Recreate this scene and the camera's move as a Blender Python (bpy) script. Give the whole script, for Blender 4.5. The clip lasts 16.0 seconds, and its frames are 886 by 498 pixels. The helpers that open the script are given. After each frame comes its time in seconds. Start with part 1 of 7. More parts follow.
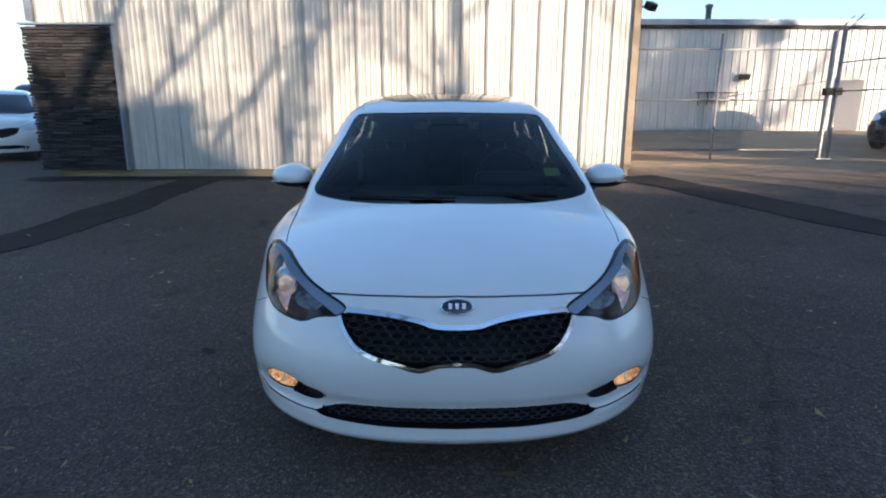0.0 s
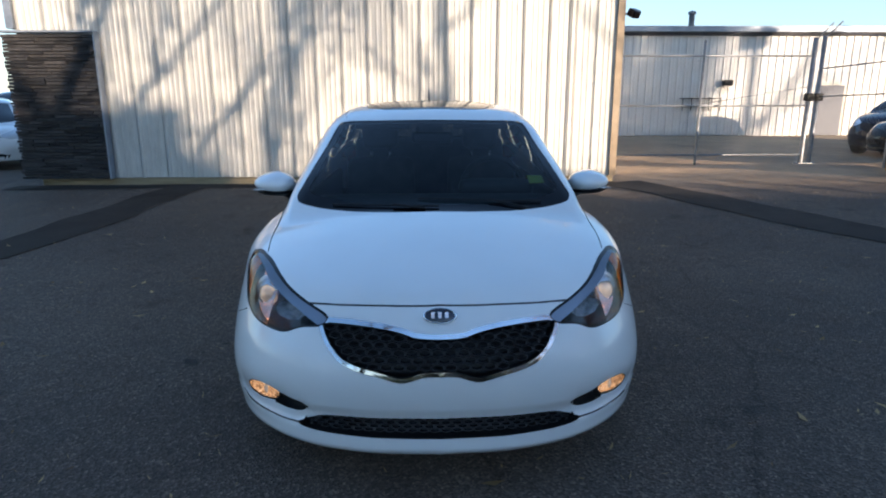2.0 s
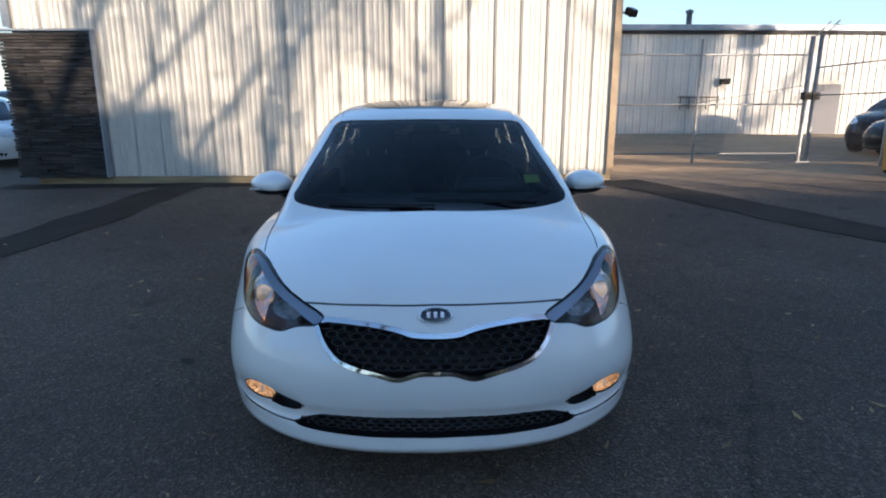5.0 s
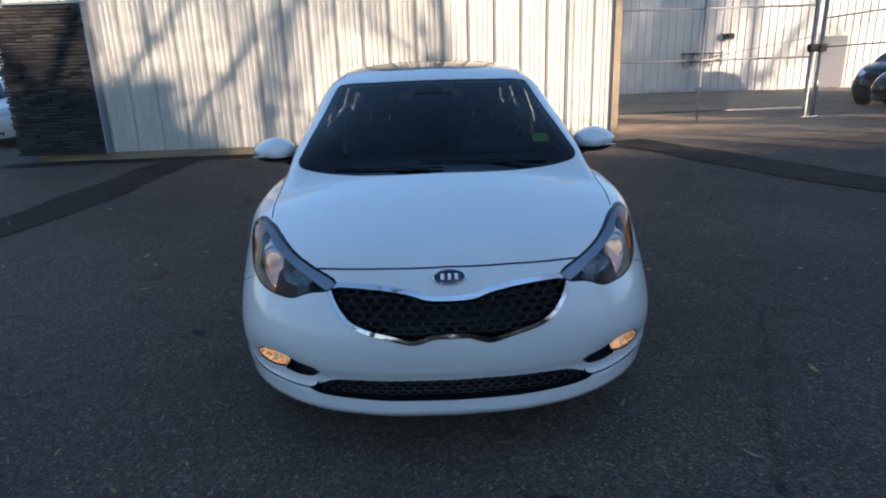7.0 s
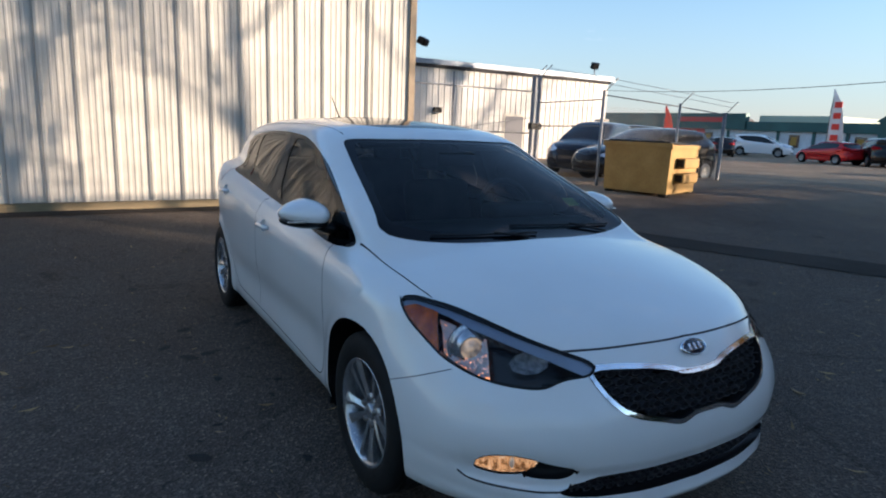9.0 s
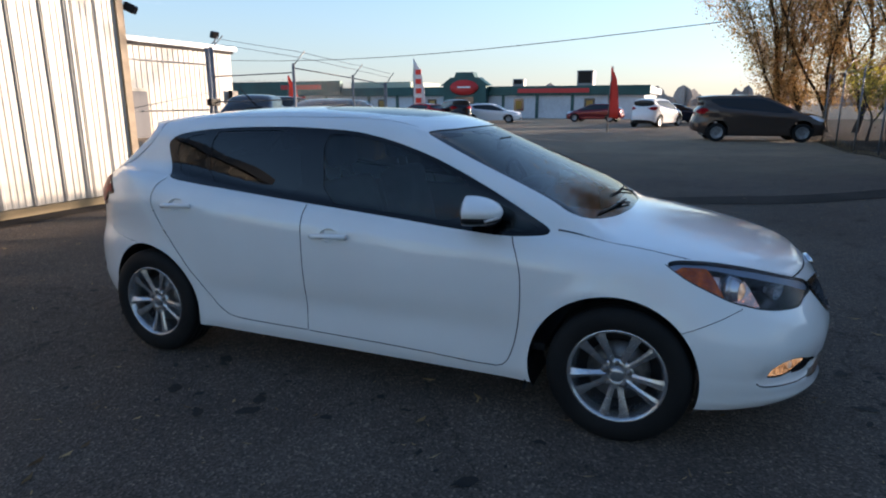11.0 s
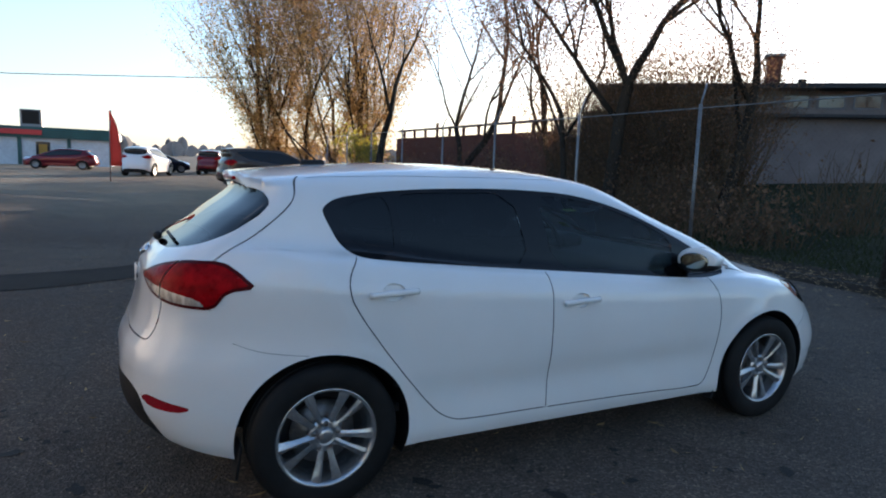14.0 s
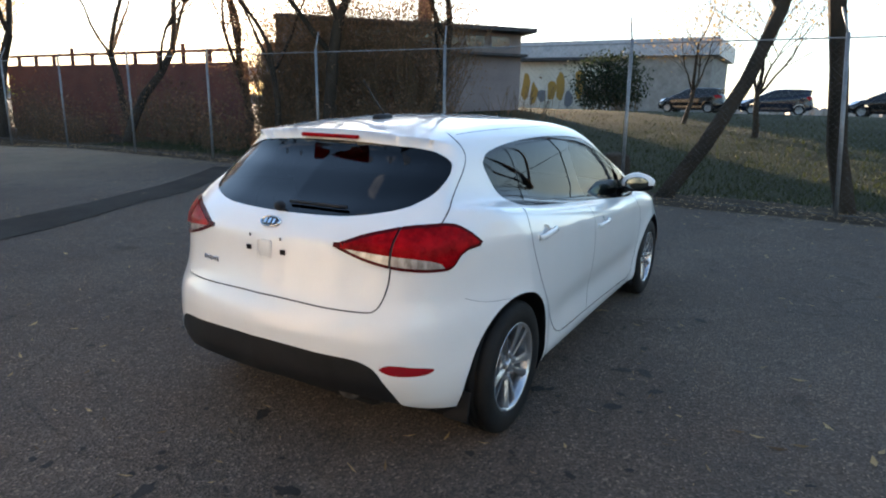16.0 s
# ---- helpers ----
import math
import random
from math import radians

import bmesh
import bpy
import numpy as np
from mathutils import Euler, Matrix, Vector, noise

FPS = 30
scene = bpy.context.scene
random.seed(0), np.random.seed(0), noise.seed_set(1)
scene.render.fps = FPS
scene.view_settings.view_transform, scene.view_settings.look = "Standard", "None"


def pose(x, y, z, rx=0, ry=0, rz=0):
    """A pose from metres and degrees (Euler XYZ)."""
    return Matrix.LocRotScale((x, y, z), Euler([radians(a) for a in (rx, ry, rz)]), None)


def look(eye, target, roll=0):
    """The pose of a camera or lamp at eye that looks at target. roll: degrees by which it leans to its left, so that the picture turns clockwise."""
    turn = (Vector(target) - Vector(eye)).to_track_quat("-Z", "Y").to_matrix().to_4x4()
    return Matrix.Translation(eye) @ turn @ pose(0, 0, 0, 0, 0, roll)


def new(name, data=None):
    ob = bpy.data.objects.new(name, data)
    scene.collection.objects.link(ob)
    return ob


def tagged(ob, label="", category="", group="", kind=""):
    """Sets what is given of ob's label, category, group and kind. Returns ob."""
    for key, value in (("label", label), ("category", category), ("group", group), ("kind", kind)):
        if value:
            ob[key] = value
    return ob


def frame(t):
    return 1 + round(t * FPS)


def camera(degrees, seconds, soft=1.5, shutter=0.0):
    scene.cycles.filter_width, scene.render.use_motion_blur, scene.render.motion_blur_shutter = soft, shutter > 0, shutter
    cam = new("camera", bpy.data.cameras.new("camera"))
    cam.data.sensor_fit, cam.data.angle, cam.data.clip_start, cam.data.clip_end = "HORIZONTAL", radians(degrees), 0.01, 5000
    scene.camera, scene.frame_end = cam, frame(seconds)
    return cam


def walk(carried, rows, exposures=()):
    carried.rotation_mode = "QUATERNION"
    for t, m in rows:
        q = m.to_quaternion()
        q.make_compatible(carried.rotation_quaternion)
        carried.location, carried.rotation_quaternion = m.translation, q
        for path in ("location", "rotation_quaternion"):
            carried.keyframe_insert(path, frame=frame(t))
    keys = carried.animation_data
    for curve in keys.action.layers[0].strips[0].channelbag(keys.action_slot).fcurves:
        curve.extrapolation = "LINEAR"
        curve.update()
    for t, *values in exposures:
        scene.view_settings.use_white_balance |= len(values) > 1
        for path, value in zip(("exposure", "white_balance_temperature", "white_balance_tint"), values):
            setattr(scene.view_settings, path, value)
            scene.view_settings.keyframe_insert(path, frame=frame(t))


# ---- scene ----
cam = camera(71.4, 16.0, soft=2.0, shutter=0.0)
PATH = [
    (0, (-0.075, -2.855, 1.461), (-0.052, -0.917, 0.97), 0.1),
    (0.5, (-0.072, -2.863, 1.465), (-0.05, -0.923, 0.981), 0.3),
    (1, (-0.066, -2.858, 1.468), (-0.02, -0.916, 0.991), 0.0),
    (1.5, (-0.066, -2.854, 1.465), (-0.017, -0.911, 0.992), 0.1),
    (2, (-0.053, -2.843, 1.467), (0.008, -0.9, 0.995), -0.1),
    (2.5, (-0.053, -2.845, 1.469), (0.02, -0.903, 0.996), 0.1),
    (3, (-0.044, -2.851, 1.472), (0.035, -0.906, 1.011), -0.1),
    (3.5, (-0.041, -2.84, 1.469), (0.051, -0.895, 1.009), 0.3),
    (4, (-0.042, -2.85, 1.474), (0.045, -0.908, 1.006), -0.1),
    (6.5, (-0.047, -2.846, 1.461), (-0.008, -0.908, 0.968), 0.2),
    (7, (-0.077, -2.813, 1.439), (-0.022, -0.898, 0.862), -1.9),
    (7.5, (-0.271, -2.647, 1.411), (-0.151, -0.746, 0.801), -0.7),
    (8, (-0.68, -2.42, 1.398), (-0.159, -0.575, 0.829), 1.1),
    (8.5, (-1.207, -2.171, 1.4), (-0.499, -0.341, 1.016), 3.0),
    (9, (-1.764, -2.064, 1.427), (-0.761, -0.379, 1.034), 2.4),
    (9.5, (-2.218, -1.776, 1.42), (-0.915, -0.333, 0.951), 0.2),
    (9.7, (-2.409, -1.621, 1.431), (-1.03, -0.25, 0.963), 1.3),
    (11.8, (-3.711, 0.742, 1.478), (-1.754, 0.978, 1.136), 0.4),
    (12, (-3.718, 1.005, 1.464), (-1.741, 1.105, 1.183), 1.3),
    (12.5, (-3.655, 1.624, 1.461), (-1.684, 1.482, 1.155), 0.3),
    (13, (-3.551, 2.225, 1.461), (-1.611, 1.809, 1.209), 0.2),
    (13.5, (-3.442, 2.802, 1.458), (-1.567, 2.191, 1.124), -0.2),
    (14, (-3.234, 3.375, 1.461), (-1.458, 2.496, 1.188), 2.4),
    (14.5, (-3.047, 3.94, 1.457), (-1.419, 2.837, 1.094), 2.1),
    (15, (-2.73, 4.455, 1.448), (-1.25, 3.166, 1.064), 0.1),
    (15.5, (-2.392, 4.927, 1.497), (-1.087, 3.469, 1.083), 1.1),
    (16, (-1.924, 5.207, 1.499), (-0.943, 3.523, 1.049), 1.5),
]
walk(cam, [(t, look(eye, target, roll)) for t, eye, target, roll in PATH], [(0, 1.72, 6200, 16), (8, 1.55, 6250, 16), (9.5, 1.28, 6350, 18), (12.5, 1.5, 6450, 20), (14.5, 1.8, 6600, 18), (16, 2.4, 7400, 18)])


# ---------------------------------------------------------------- sky and sun
SUN_WAY = Vector((.702, -.703, .1195))
world = bpy.data.worlds.new("world")
scene.world = world
world.use_nodes = True
wt = world.node_tree
sky = wt.nodes.new("ShaderNodeTexSky")
sky.sky_type, sky.sun_disc = "NISHITA", False
sky.sun_elevation, sky.sun_rotation = radians(6.9), math.atan2(SUN_WAY.x, SUN_WAY.y)
sky.air_density, sky.dust_density, sky.ozone_density = 1.0, .25, 2.5
# thin broken clouds
tc_sky = wt.nodes.new("ShaderNodeTexCoord")
flat = wt.nodes.new("ShaderNodeMapping")
flat.inputs["Scale"].default_value = (1.2, 1.2, 5.5)
cloud = wt.nodes.new("ShaderNodeTexNoise")
cloud.inputs["Scale"].default_value, cloud.inputs["Detail"].default_value, cloud.inputs["Roughness"].default_value = 2.6, 7.0, .56
veil = wt.nodes.new("ShaderNodeValToRGB")
veil.color_ramp.elements[0].position, veil.color_ramp.elements[1].position = .64, .84
veil.color_ramp.elements[0].color, veil.color_ramp.elements[1].color = (0, 0, 0, 1), (.6, .6, .6, 1)
blend = wt.nodes.new("ShaderNodeMix")
blend.data_type = "RGBA"
blend.inputs[7].default_value = (3.4, 3.6, 3.95, 1)
wt.links.new(tc_sky.outputs["Generated"], flat.inputs["Vector"])
wt.links.new(flat.outputs[0], cloud.inputs["Vector"])
wt.links.new(cloud.outputs["Fac"], veil.inputs["Fac"])
wt.links.new(veil.outputs[0], blend.inputs[0])
wt.links.new(sky.outputs[0], blend.inputs[6])
# pale haze low over the horizon
low = wt.nodes.new("ShaderNodeSeparateXYZ")
fade = wt.nodes.new("ShaderNodeMapRange")
fade.interpolation_type = "SMOOTHSTEP"
fade.inputs[1].default_value, fade.inputs[2].default_value, fade.inputs[3].default_value, fade.inputs[4].default_value = 0, .26, .62, 0
haze = wt.nodes.new("ShaderNodeMix")
haze.data_type = "RGBA"
haze.inputs[7].default_value = (1.15, 1.45, 1.95, 1)
wt.links.new(tc_sky.outputs["Generated"], low.inputs[0])
wt.links.new(low.outputs[2], fade.inputs[0])
wt.links.new(fade.outputs[0], haze.inputs[0])
wt.links.new(blend.outputs[2], haze.inputs[6])
wt.links.new(haze.outputs[2], wt.nodes["Background"].inputs[0])
wt.nodes["Background"].inputs[1].default_value = .15
sun = new("sun", bpy.data.lights.new("sun", "SUN"))
sun.data.energy, sun.data.angle, sun.data.color = 4.3, radians(.5), (1, .82, .60)
sun.matrix_world = look(SUN_WAY * 50, (0, 0, 0))


# ---------------------------------------------------------------- materials
def material(name, color=(.5, .5, .5), rough=.5, metal=0.0, coat=0.0, alpha=1.0, emit=None, emit_strength=0.0, spec=.5):
    m = bpy.data.materials.new(name)
    m.use_nodes = True
    b = m.node_tree.nodes["Principled BSDF"]
    b.inputs["Base Color"].default_value = (*color, 1)
    b.inputs["Roughness"].default_value = rough
    b.inputs["Metallic"].default_value = metal
    b.inputs["Coat Weight"].default_value = coat
    b.inputs["Coat Roughness"].default_value = .03
    b.inputs["Specular IOR Level"].default_value = spec
    if emit:
        b.inputs["Emission Color"].default_value = (*emit, 1)
        b.inputs["Emission Strength"].default_value = emit_strength
    return m


def node(m, kind, **values):
    n = m.node_tree.nodes.new(kind)
    for key, value in values.items():
        if key in n.inputs:
            n.inputs[key].default_value = value
    return n


def link(m, a, out, b, into):
    m.node_tree.links.new(a.outputs[out], b.inputs[into])


def shader(m):
    return m.node_tree.nodes["Principled BSDF"]


def noise_tex(m, scale, detail=4.0, rough=.6, coords="Object", stretch=None):
    tc = node(m, "ShaderNodeTexCoord")
    n = node(m, "ShaderNodeTexNoise", Scale=scale, Detail=detail, Roughness=rough)
    if stretch:
        mp = node(m, "ShaderNodeMapping")
        mp.inputs["Scale"].default_value = stretch
        link(m, tc, coords, mp, "Vector")
        link(m, mp, "Vector", n, "Vector")
    else:
        link(m, tc, coords, n, "Vector")
    return n


def ramp(m, source, out, stops):
    r = m.node_tree.nodes.new("ShaderNodeValToRGB")
    el = r.color_ramp.elements
    while len(el) < len(stops):
        el.new(.5)
    for e, (pos, col) in zip(el, stops):
        e.position, e.color = pos, (*col, 1) if len(col) == 3 else col
    link(m, source, out, r, "Fac")
    return r


def mix(m, kind, fac, a, b):
    x = m.node_tree.nodes.new("ShaderNodeMix")
    x.data_type, x.blend_type = "RGBA", kind
    for src, idx in ((fac, 0), (a, 6), (b, 7)):
        if isinstance(src, tuple) and len(src) == 2 and hasattr(src[0], "outputs"):
            m.node_tree.links.new(src[0].outputs[src[1]], x.inputs[idx])
        elif isinstance(src, (int, float)):
            x.inputs[idx].default_value = src
        else:
            x.inputs[idx].default_value = (*src, 1)
    return x


def bump(m, source, out, strength=.3, distance=.01, into=None):
    b = node(m, "ShaderNodeBump", Strength=strength, Distance=distance)
    link(m, source, out, b, "Height")
    if into:
        link(m, into, "Normal", b, "Normal")
    link(m, b, "Normal", shader(m), "Normal")
    return b


def varied(name, dark, light, scale, rough=.6, metal=0.0, fine=None, bumpy=.25, dist=.004, coat=0.0, stretch=None, spec=.5):
    """A surface whose colour wanders between two tones at a coarse and a fine scale, with relief."""
    m = material(name, rough=rough, metal=metal, coat=coat, spec=spec)
    big, small = noise_tex(m, scale, 3, stretch=stretch), noise_tex(m, fine or scale * 12, 5, .7, stretch=stretch)
    a = ramp(m, big, "Fac", [(.3, dark), (.7, light)])
    b = ramp(m, small, "Fac", [(.3, (.72, .72, .72)), (.75, (1.12, 1.12, 1.12))])
    c = mix(m, "MULTIPLY", .75, (a, "Color"), (b, "Color"))
    m.node_tree.links.new(c.outputs[2], shader(m).inputs["Base Color"])
    r = ramp(m, small, "Fac", [(.2, (rough * .8,) * 3), (.8, (min(1, rough * 1.15),) * 3)])
    link(m, r, "Color", shader(m), "Roughness")
    if bumpy:
        bump(m, small, "Fac", bumpy, dist)
    return m


def by_object(m, low=.75, high=1.2):
    """Lets each object that wears the material be a little lighter or darker."""
    old = shader(m).inputs["Base Color"].links[0].from_socket
    info = node(m, "ShaderNodeObjectInfo")
    r = ramp(m, info, "Random", [(0, (low,) * 3), (1, (high,) * 3)])
    x = m.node_tree.nodes.new("ShaderNodeMix")
    x.data_type, x.blend_type = "RGBA", "MULTIPLY"
    x.inputs[0].default_value = 1
    m.node_tree.links.new(old, x.inputs[6])
    link(m, r, "Color", x, 7)
    m.node_tree.links.new(x.outputs[2], shader(m).inputs["Base Color"])
    return m


def glass(name, tint, gloss_rough=.0, mirror=1.5):
    """A thin pane: what passes is tinted, what is mirrored follows Fresnel."""
    m = bpy.data.materials.new(name)
    m.use_nodes = True
    t = m.node_tree
    t.nodes.remove(t.nodes["Principled BSDF"])
    out = t.nodes["Material Output"]
    tr, gl, mx = t.nodes.new("ShaderNodeBsdfTransparent"), t.nodes.new("ShaderNodeBsdfGlossy"), t.nodes.new("ShaderNodeMixShader")
    fr = t.nodes.new("ShaderNodeFresnel")
    fr.inputs["IOR"].default_value = mirror
    tr.inputs["Color"].default_value = (*tint, 1)
    gl.inputs["Roughness"].default_value = gloss_rough
    t.links.new(fr.outputs[0], mx.inputs[0])
    t.links.new(tr.outputs[0], mx.inputs[1])
    t.links.new(gl.outputs[0], mx.inputs[2])
    t.links.new(mx.outputs[0], out.inputs[0])
    return m


def pearl_paint():
    m = material("white_pearl_paint", (.80, .80, .78), .30, 0, 1.0)
    big, fine = noise_tex(m, 1.3, 3), noise_tex(m, 900, 2)
    a = ramp(m, big, "Fac", [(.3, (.77, .76, .735)), (.7, (.83, .82, .795))])
    link(m, a, "Color", shader(m), "Base Color")
    bump(m, fine, "Fac", .02, .0005)
    return m


PAINT = pearl_paint()
GLASS = glass("windscreen_glass", (.50, .60, .62), 0, 1.33)
TINTED = glass("tinted_side_glass", (.035, .046, .062), 0, 1.50)
GREEN_GLASS = glass("front_door_glass", (.32, .44, .47), 0, 1.46)
CLEAR = glass("clear_lamp_cover", (.95, .96, .97), 0, 1.32)
BLACK = material("black_gloss_trim", (.008, .008, .009), .28, 0, 0, spec=.15)
TRIM_BLACK = material("gloss_black_window_trim", (.004, .004, .005), .05, spec=.35)
FRIT = material("black_glass_border", (.005, .005, .006), .08, spec=.22)
PLASTIC = varied("black_textured_plastic", (.007, .007, .008), (.013, .013, .014), 9, .6, fine=300, bumpy=.12, dist=.001, spec=.3)
GAPMAT = material("dark_panel_gap", (.09, .09, .09), .9, spec=.1)
CHROME = material("bright_chrome", (.82, .83, .85), .08, 1.0)
ALLOY = varied("silver_alloy", (.50, .505, .52), (.62, .625, .64), 6, .26, .85, fine=200, bumpy=.03, dist=.0005)
RUBBER = varied("tyre_rubber", (.006, .006, .006), (.014, .0135, .013), 5, .75, fine=120, bumpy=.2, dist=.002, spec=.25)
STEEL = varied("brake_steel", (.12, .11, .10), (.28, .26, .25), 20, .4, .8, fine=150, bumpy=.1, dist=.001)
SEAT = varied("charcoal_seat_cloth", (.035, .037, .041), (.06, .062, .068), 8, .9, fine=400, bumpy=.3, dist=.002)
DASH = varied("black_dash_vinyl", (.018, .018, .020), (.032, .032, .034), 7, .6, fine=260, bumpy=.2, dist=.001)
LAMP_DARK = material("black_lamp_housing", (.012, .012, .014), .25, 0)
LAMP_GREY = material("grey_lamp_bezel", (.34, .38, .46), .25, .3)
FACETS = varied("faceted_chrome", (.74, .72, .72), (.92, .92, .94), 30, .14, .0, fine=55, bumpy=.9, dist=.012)
# amber glints are painted on the reflector as small glowing specks
painted_glint = ramp(FACETS, noise_tex(FACETS, 110, 3), "Fac", [(.60, (0, 0, 0)), (.70, (1, .32, .08))])
link(FACETS, painted_glint, "Color", shader(FACETS), "Emission Color")
shader(FACETS).inputs["Emission Strength"].default_value = 1.2
AMBER = varied("amber_lens", (.42, .055, .006), (.90, .17, .014), 26, .10, 0, fine=70, bumpy=.5, dist=.004, spec=.5)
WARM_LENS = material("lit_projector_lens", (.50, .44, .36), .03, 0, 1, emit=(1, .70, .42), emit_strength=.2)
glow = ramp(WARM_LENS, noise_tex(WARM_LENS, 26, 2), "Fac", [(.36, (.10, .07, .05)), (.62, (1, .72, .45))])
link(WARM_LENS, glow, "Color", shader(WARM_LENS), "Emission Color")
BOWL = varied("polished_lamp_bowl", (.72, .74, .78), (.88, .89, .92), 40, .10, .75, fine=90, bumpy=.25, dist=.003)
CUT_CLEAR = varied("clear_cut_reflector", (.20, .21, .24), (.80, .82, .86), 34, .10, .35, fine=50, bumpy=1.0, dist=.012)
FOG_LIT = varied("lit_fog_reflector", (.30, .22, .15), (.75, .62, .46), 46, .08, 1.0, fine=60, bumpy=1.0, dist=.02, stretch=(1.6, 1.6, .5))
fog_glow = ramp(FOG_LIT, noise_tex(FOG_LIT, 30, 3, stretch=(2.2, 2.2, .6)), "Fac", [(.42, (.10, .05, .02)), (.58, (1, .55, .26)), (.72, (1, .85, .62))])
link(FOG_LIT, fog_glow, "Color", shader(FOG_LIT), "Emission Color")
shader(FOG_LIT).inputs["Emission Strength"].default_value = .20
RED_LENS = varied("red_tail_lens", (.15, .0012, .003), (.46, .004, .008), 13, .30, 0, fine=46, bumpy=.10, dist=.002, spec=.06)
RED_DARK = material("dark_red_lens_rim", (.07, .002, .004), .30, 0, 0, spec=.10)
RED_REFLECT = material("red_reflector", (.30, .006, .012), .18, 0, .6)
CLEAR_LENS = varied("clear_ribbed_lens", (.30, .25, .22), (.74, .68, .62), 34, .12, .3, fine=80, bumpy=.4, dist=.003, coat=.8, stretch=(1, 1, .35))


def asphalt():
    m = material("worn_asphalt", rough=.9, spec=.3)
    shader(m).inputs["Diffuse Roughness"].default_value = 1.0
    big, mid, grit = noise_tex(m, .35, 4, .6), noise_tex(m, 3.0, 5, .65), noise_tex(m, 160, 2, .5)
    base = ramp(m, big, "Fac", [(.30, (.083, .064, .052)), (.52, (.113, .088, .070)), (.75, (.146, .115, .092))])
    m1 = ramp(m, mid, "Fac", [(.28, (.66, .66, .67)), (.55, (1, 1, 1)), (.8, (1.22, 1.2, 1.18))])
    vor = node(m, "ShaderNodeTexVoronoi", Scale=95.0)
    tc = node(m, "ShaderNodeTexCoord")
    link(m, tc, "Object", vor, "Vector")
    stone = ramp(m, vor, "Color", [(.0, (.30, .30, .30)), (.55, (.85, .85, .85)), (.80, (1.4, 1.36, 1.30)), (1, (3.0, 2.8, 2.6))])
    c1 = mix(m, "MULTIPLY", .9, (base, "Color"), (m1, "Color"))
    c2 = m.node_tree.nodes.new("ShaderNodeMix")
    c2.data_type, c2.blend_type = "RGBA", "MULTIPLY"
    c2.inputs[0].default_value = .85
    m.node_tree.links.new(c1.outputs[2], c2.inputs[6])
    link(m, stone, "Color", c2, 7)
    # dark oil spots
    spots = noise_tex(m, 2.1, 6, .62)
    s = ramp(m, spots, "Fac", [(.60, (1, 1, 1)), (.70, (.42, .41, .41))])
    c3 = m.node_tree.nodes.new("ShaderNodeMix")
    c3.data_type, c3.blend_type = "RGBA", "MULTIPLY"
    c3.inputs[0].default_value = .8
    m.node_tree.links.new(c2.outputs[2], c3.inputs[6])
    link(m, s, "Color", c3, 7)
    # hairline cracks
    w = node(m, "ShaderNodeTexVoronoi", Scale=.42)
    w.feature = "DISTANCE_TO_EDGE"
    bend = noise_tex(m, 1.4, 5, .7)
    add = node(m, "ShaderNodeVectorMath")
    add.operation = "MULTIPLY_ADD"
    link(m, bend, "Color", add, 0)
    add.inputs[1].default_value = (.55, .55, 0)
    link(m, tc, "Object", add, 2)
    link(m, add, "Vector", w, "Vector")
    cr = ramp(m, w, "Distance", [(.0, (.35, .35, .35)), (.0045, (1, 1, 1))])
    c4 = m.node_tree.nodes.new("ShaderNodeMix")
    c4.data_type, c4.blend_type = "RGBA", "MULTIPLY"
    c4.inputs[0].default_value = .7
    m.node_tree.links.new(c3.outputs[2], c4.inputs[6])
    link(m, cr, "Color", c4, 7)
    # pale dust and gravel blown over the lot toward the yard, sunlight painted in
    axes = node(m, "ShaderNodeSeparateXYZ")
    link(m, add, "Vector", axes, 0)
    yy = node(m, "ShaderNodeMapRange")
    link(m, axes, "Y", yy, 0)
    yy.inputs[1].default_value, yy.inputs[2].default_value = 6.6, 7.9
    xx = node(m, "ShaderNodeMapRange")
    link(m, axes, "X", xx, 0)
    xx.inputs[1].default_value, xx.inputs[2].default_value = 3.0, 3.8
    near = node(m, "ShaderNodeMath")
    near.operation = "MULTIPLY"
    link(m, yy, 0, near, 0)
    link(m, xx, 0, near, 1)
    far = node(m, "ShaderNodeMapRange")
    link(m, axes, "X", far, 0)
    far.inputs[1].default_value, far.inputs[2].default_value, far.inputs[4].default_value = 9.0, 17.0, .6
    both = node(m, "ShaderNodeMath")
    both.operation = "MAXIMUM"
    link(m, near, 0, both, 0)
    link(m, far, 0, both, 1)
    patch = ramp(m, noise_tex(m, .5, 5, .65), "Fac", [(.25, (.4, .4, .4)), (.6, (.95, .95, .95))])
    sunlit_dust = node(m, "ShaderNodeMath")
    sunlit_dust.operation = "MULTIPLY"
    link(m, both, 0, sunlit_dust, 0)
    link(m, patch, "Color", sunlit_dust, 1)
    c5 = m.node_tree.nodes.new("ShaderNodeMix")
    c5.data_type = "RGBA"
    link(m, sunlit_dust, 0, c5, 0)
    m.node_tree.links.new(c4.outputs[2], c5.inputs[6])
    c6 = mix(m, "MULTIPLY", .8, (.46, .325, .205), (m1, "Color"))
    m.node_tree.links.new(c6.outputs[2], c5.inputs[7])
    m.node_tree.links.new(c5.outputs[2], shader(m).inputs["Base Color"])
    r = ramp(m, mid, "Fac", [(.3, (.72,) * 3), (.7, (.95,) * 3)])
    link(m, r, "Color", shader(m), "Roughness")
    b = node(m, "ShaderNodeBump", Strength=.9, Distance=.010)
    link(m, vor, "Distance", b, "Height")
    bump(m, mid, "Fac", .25, .02, b)
    return m


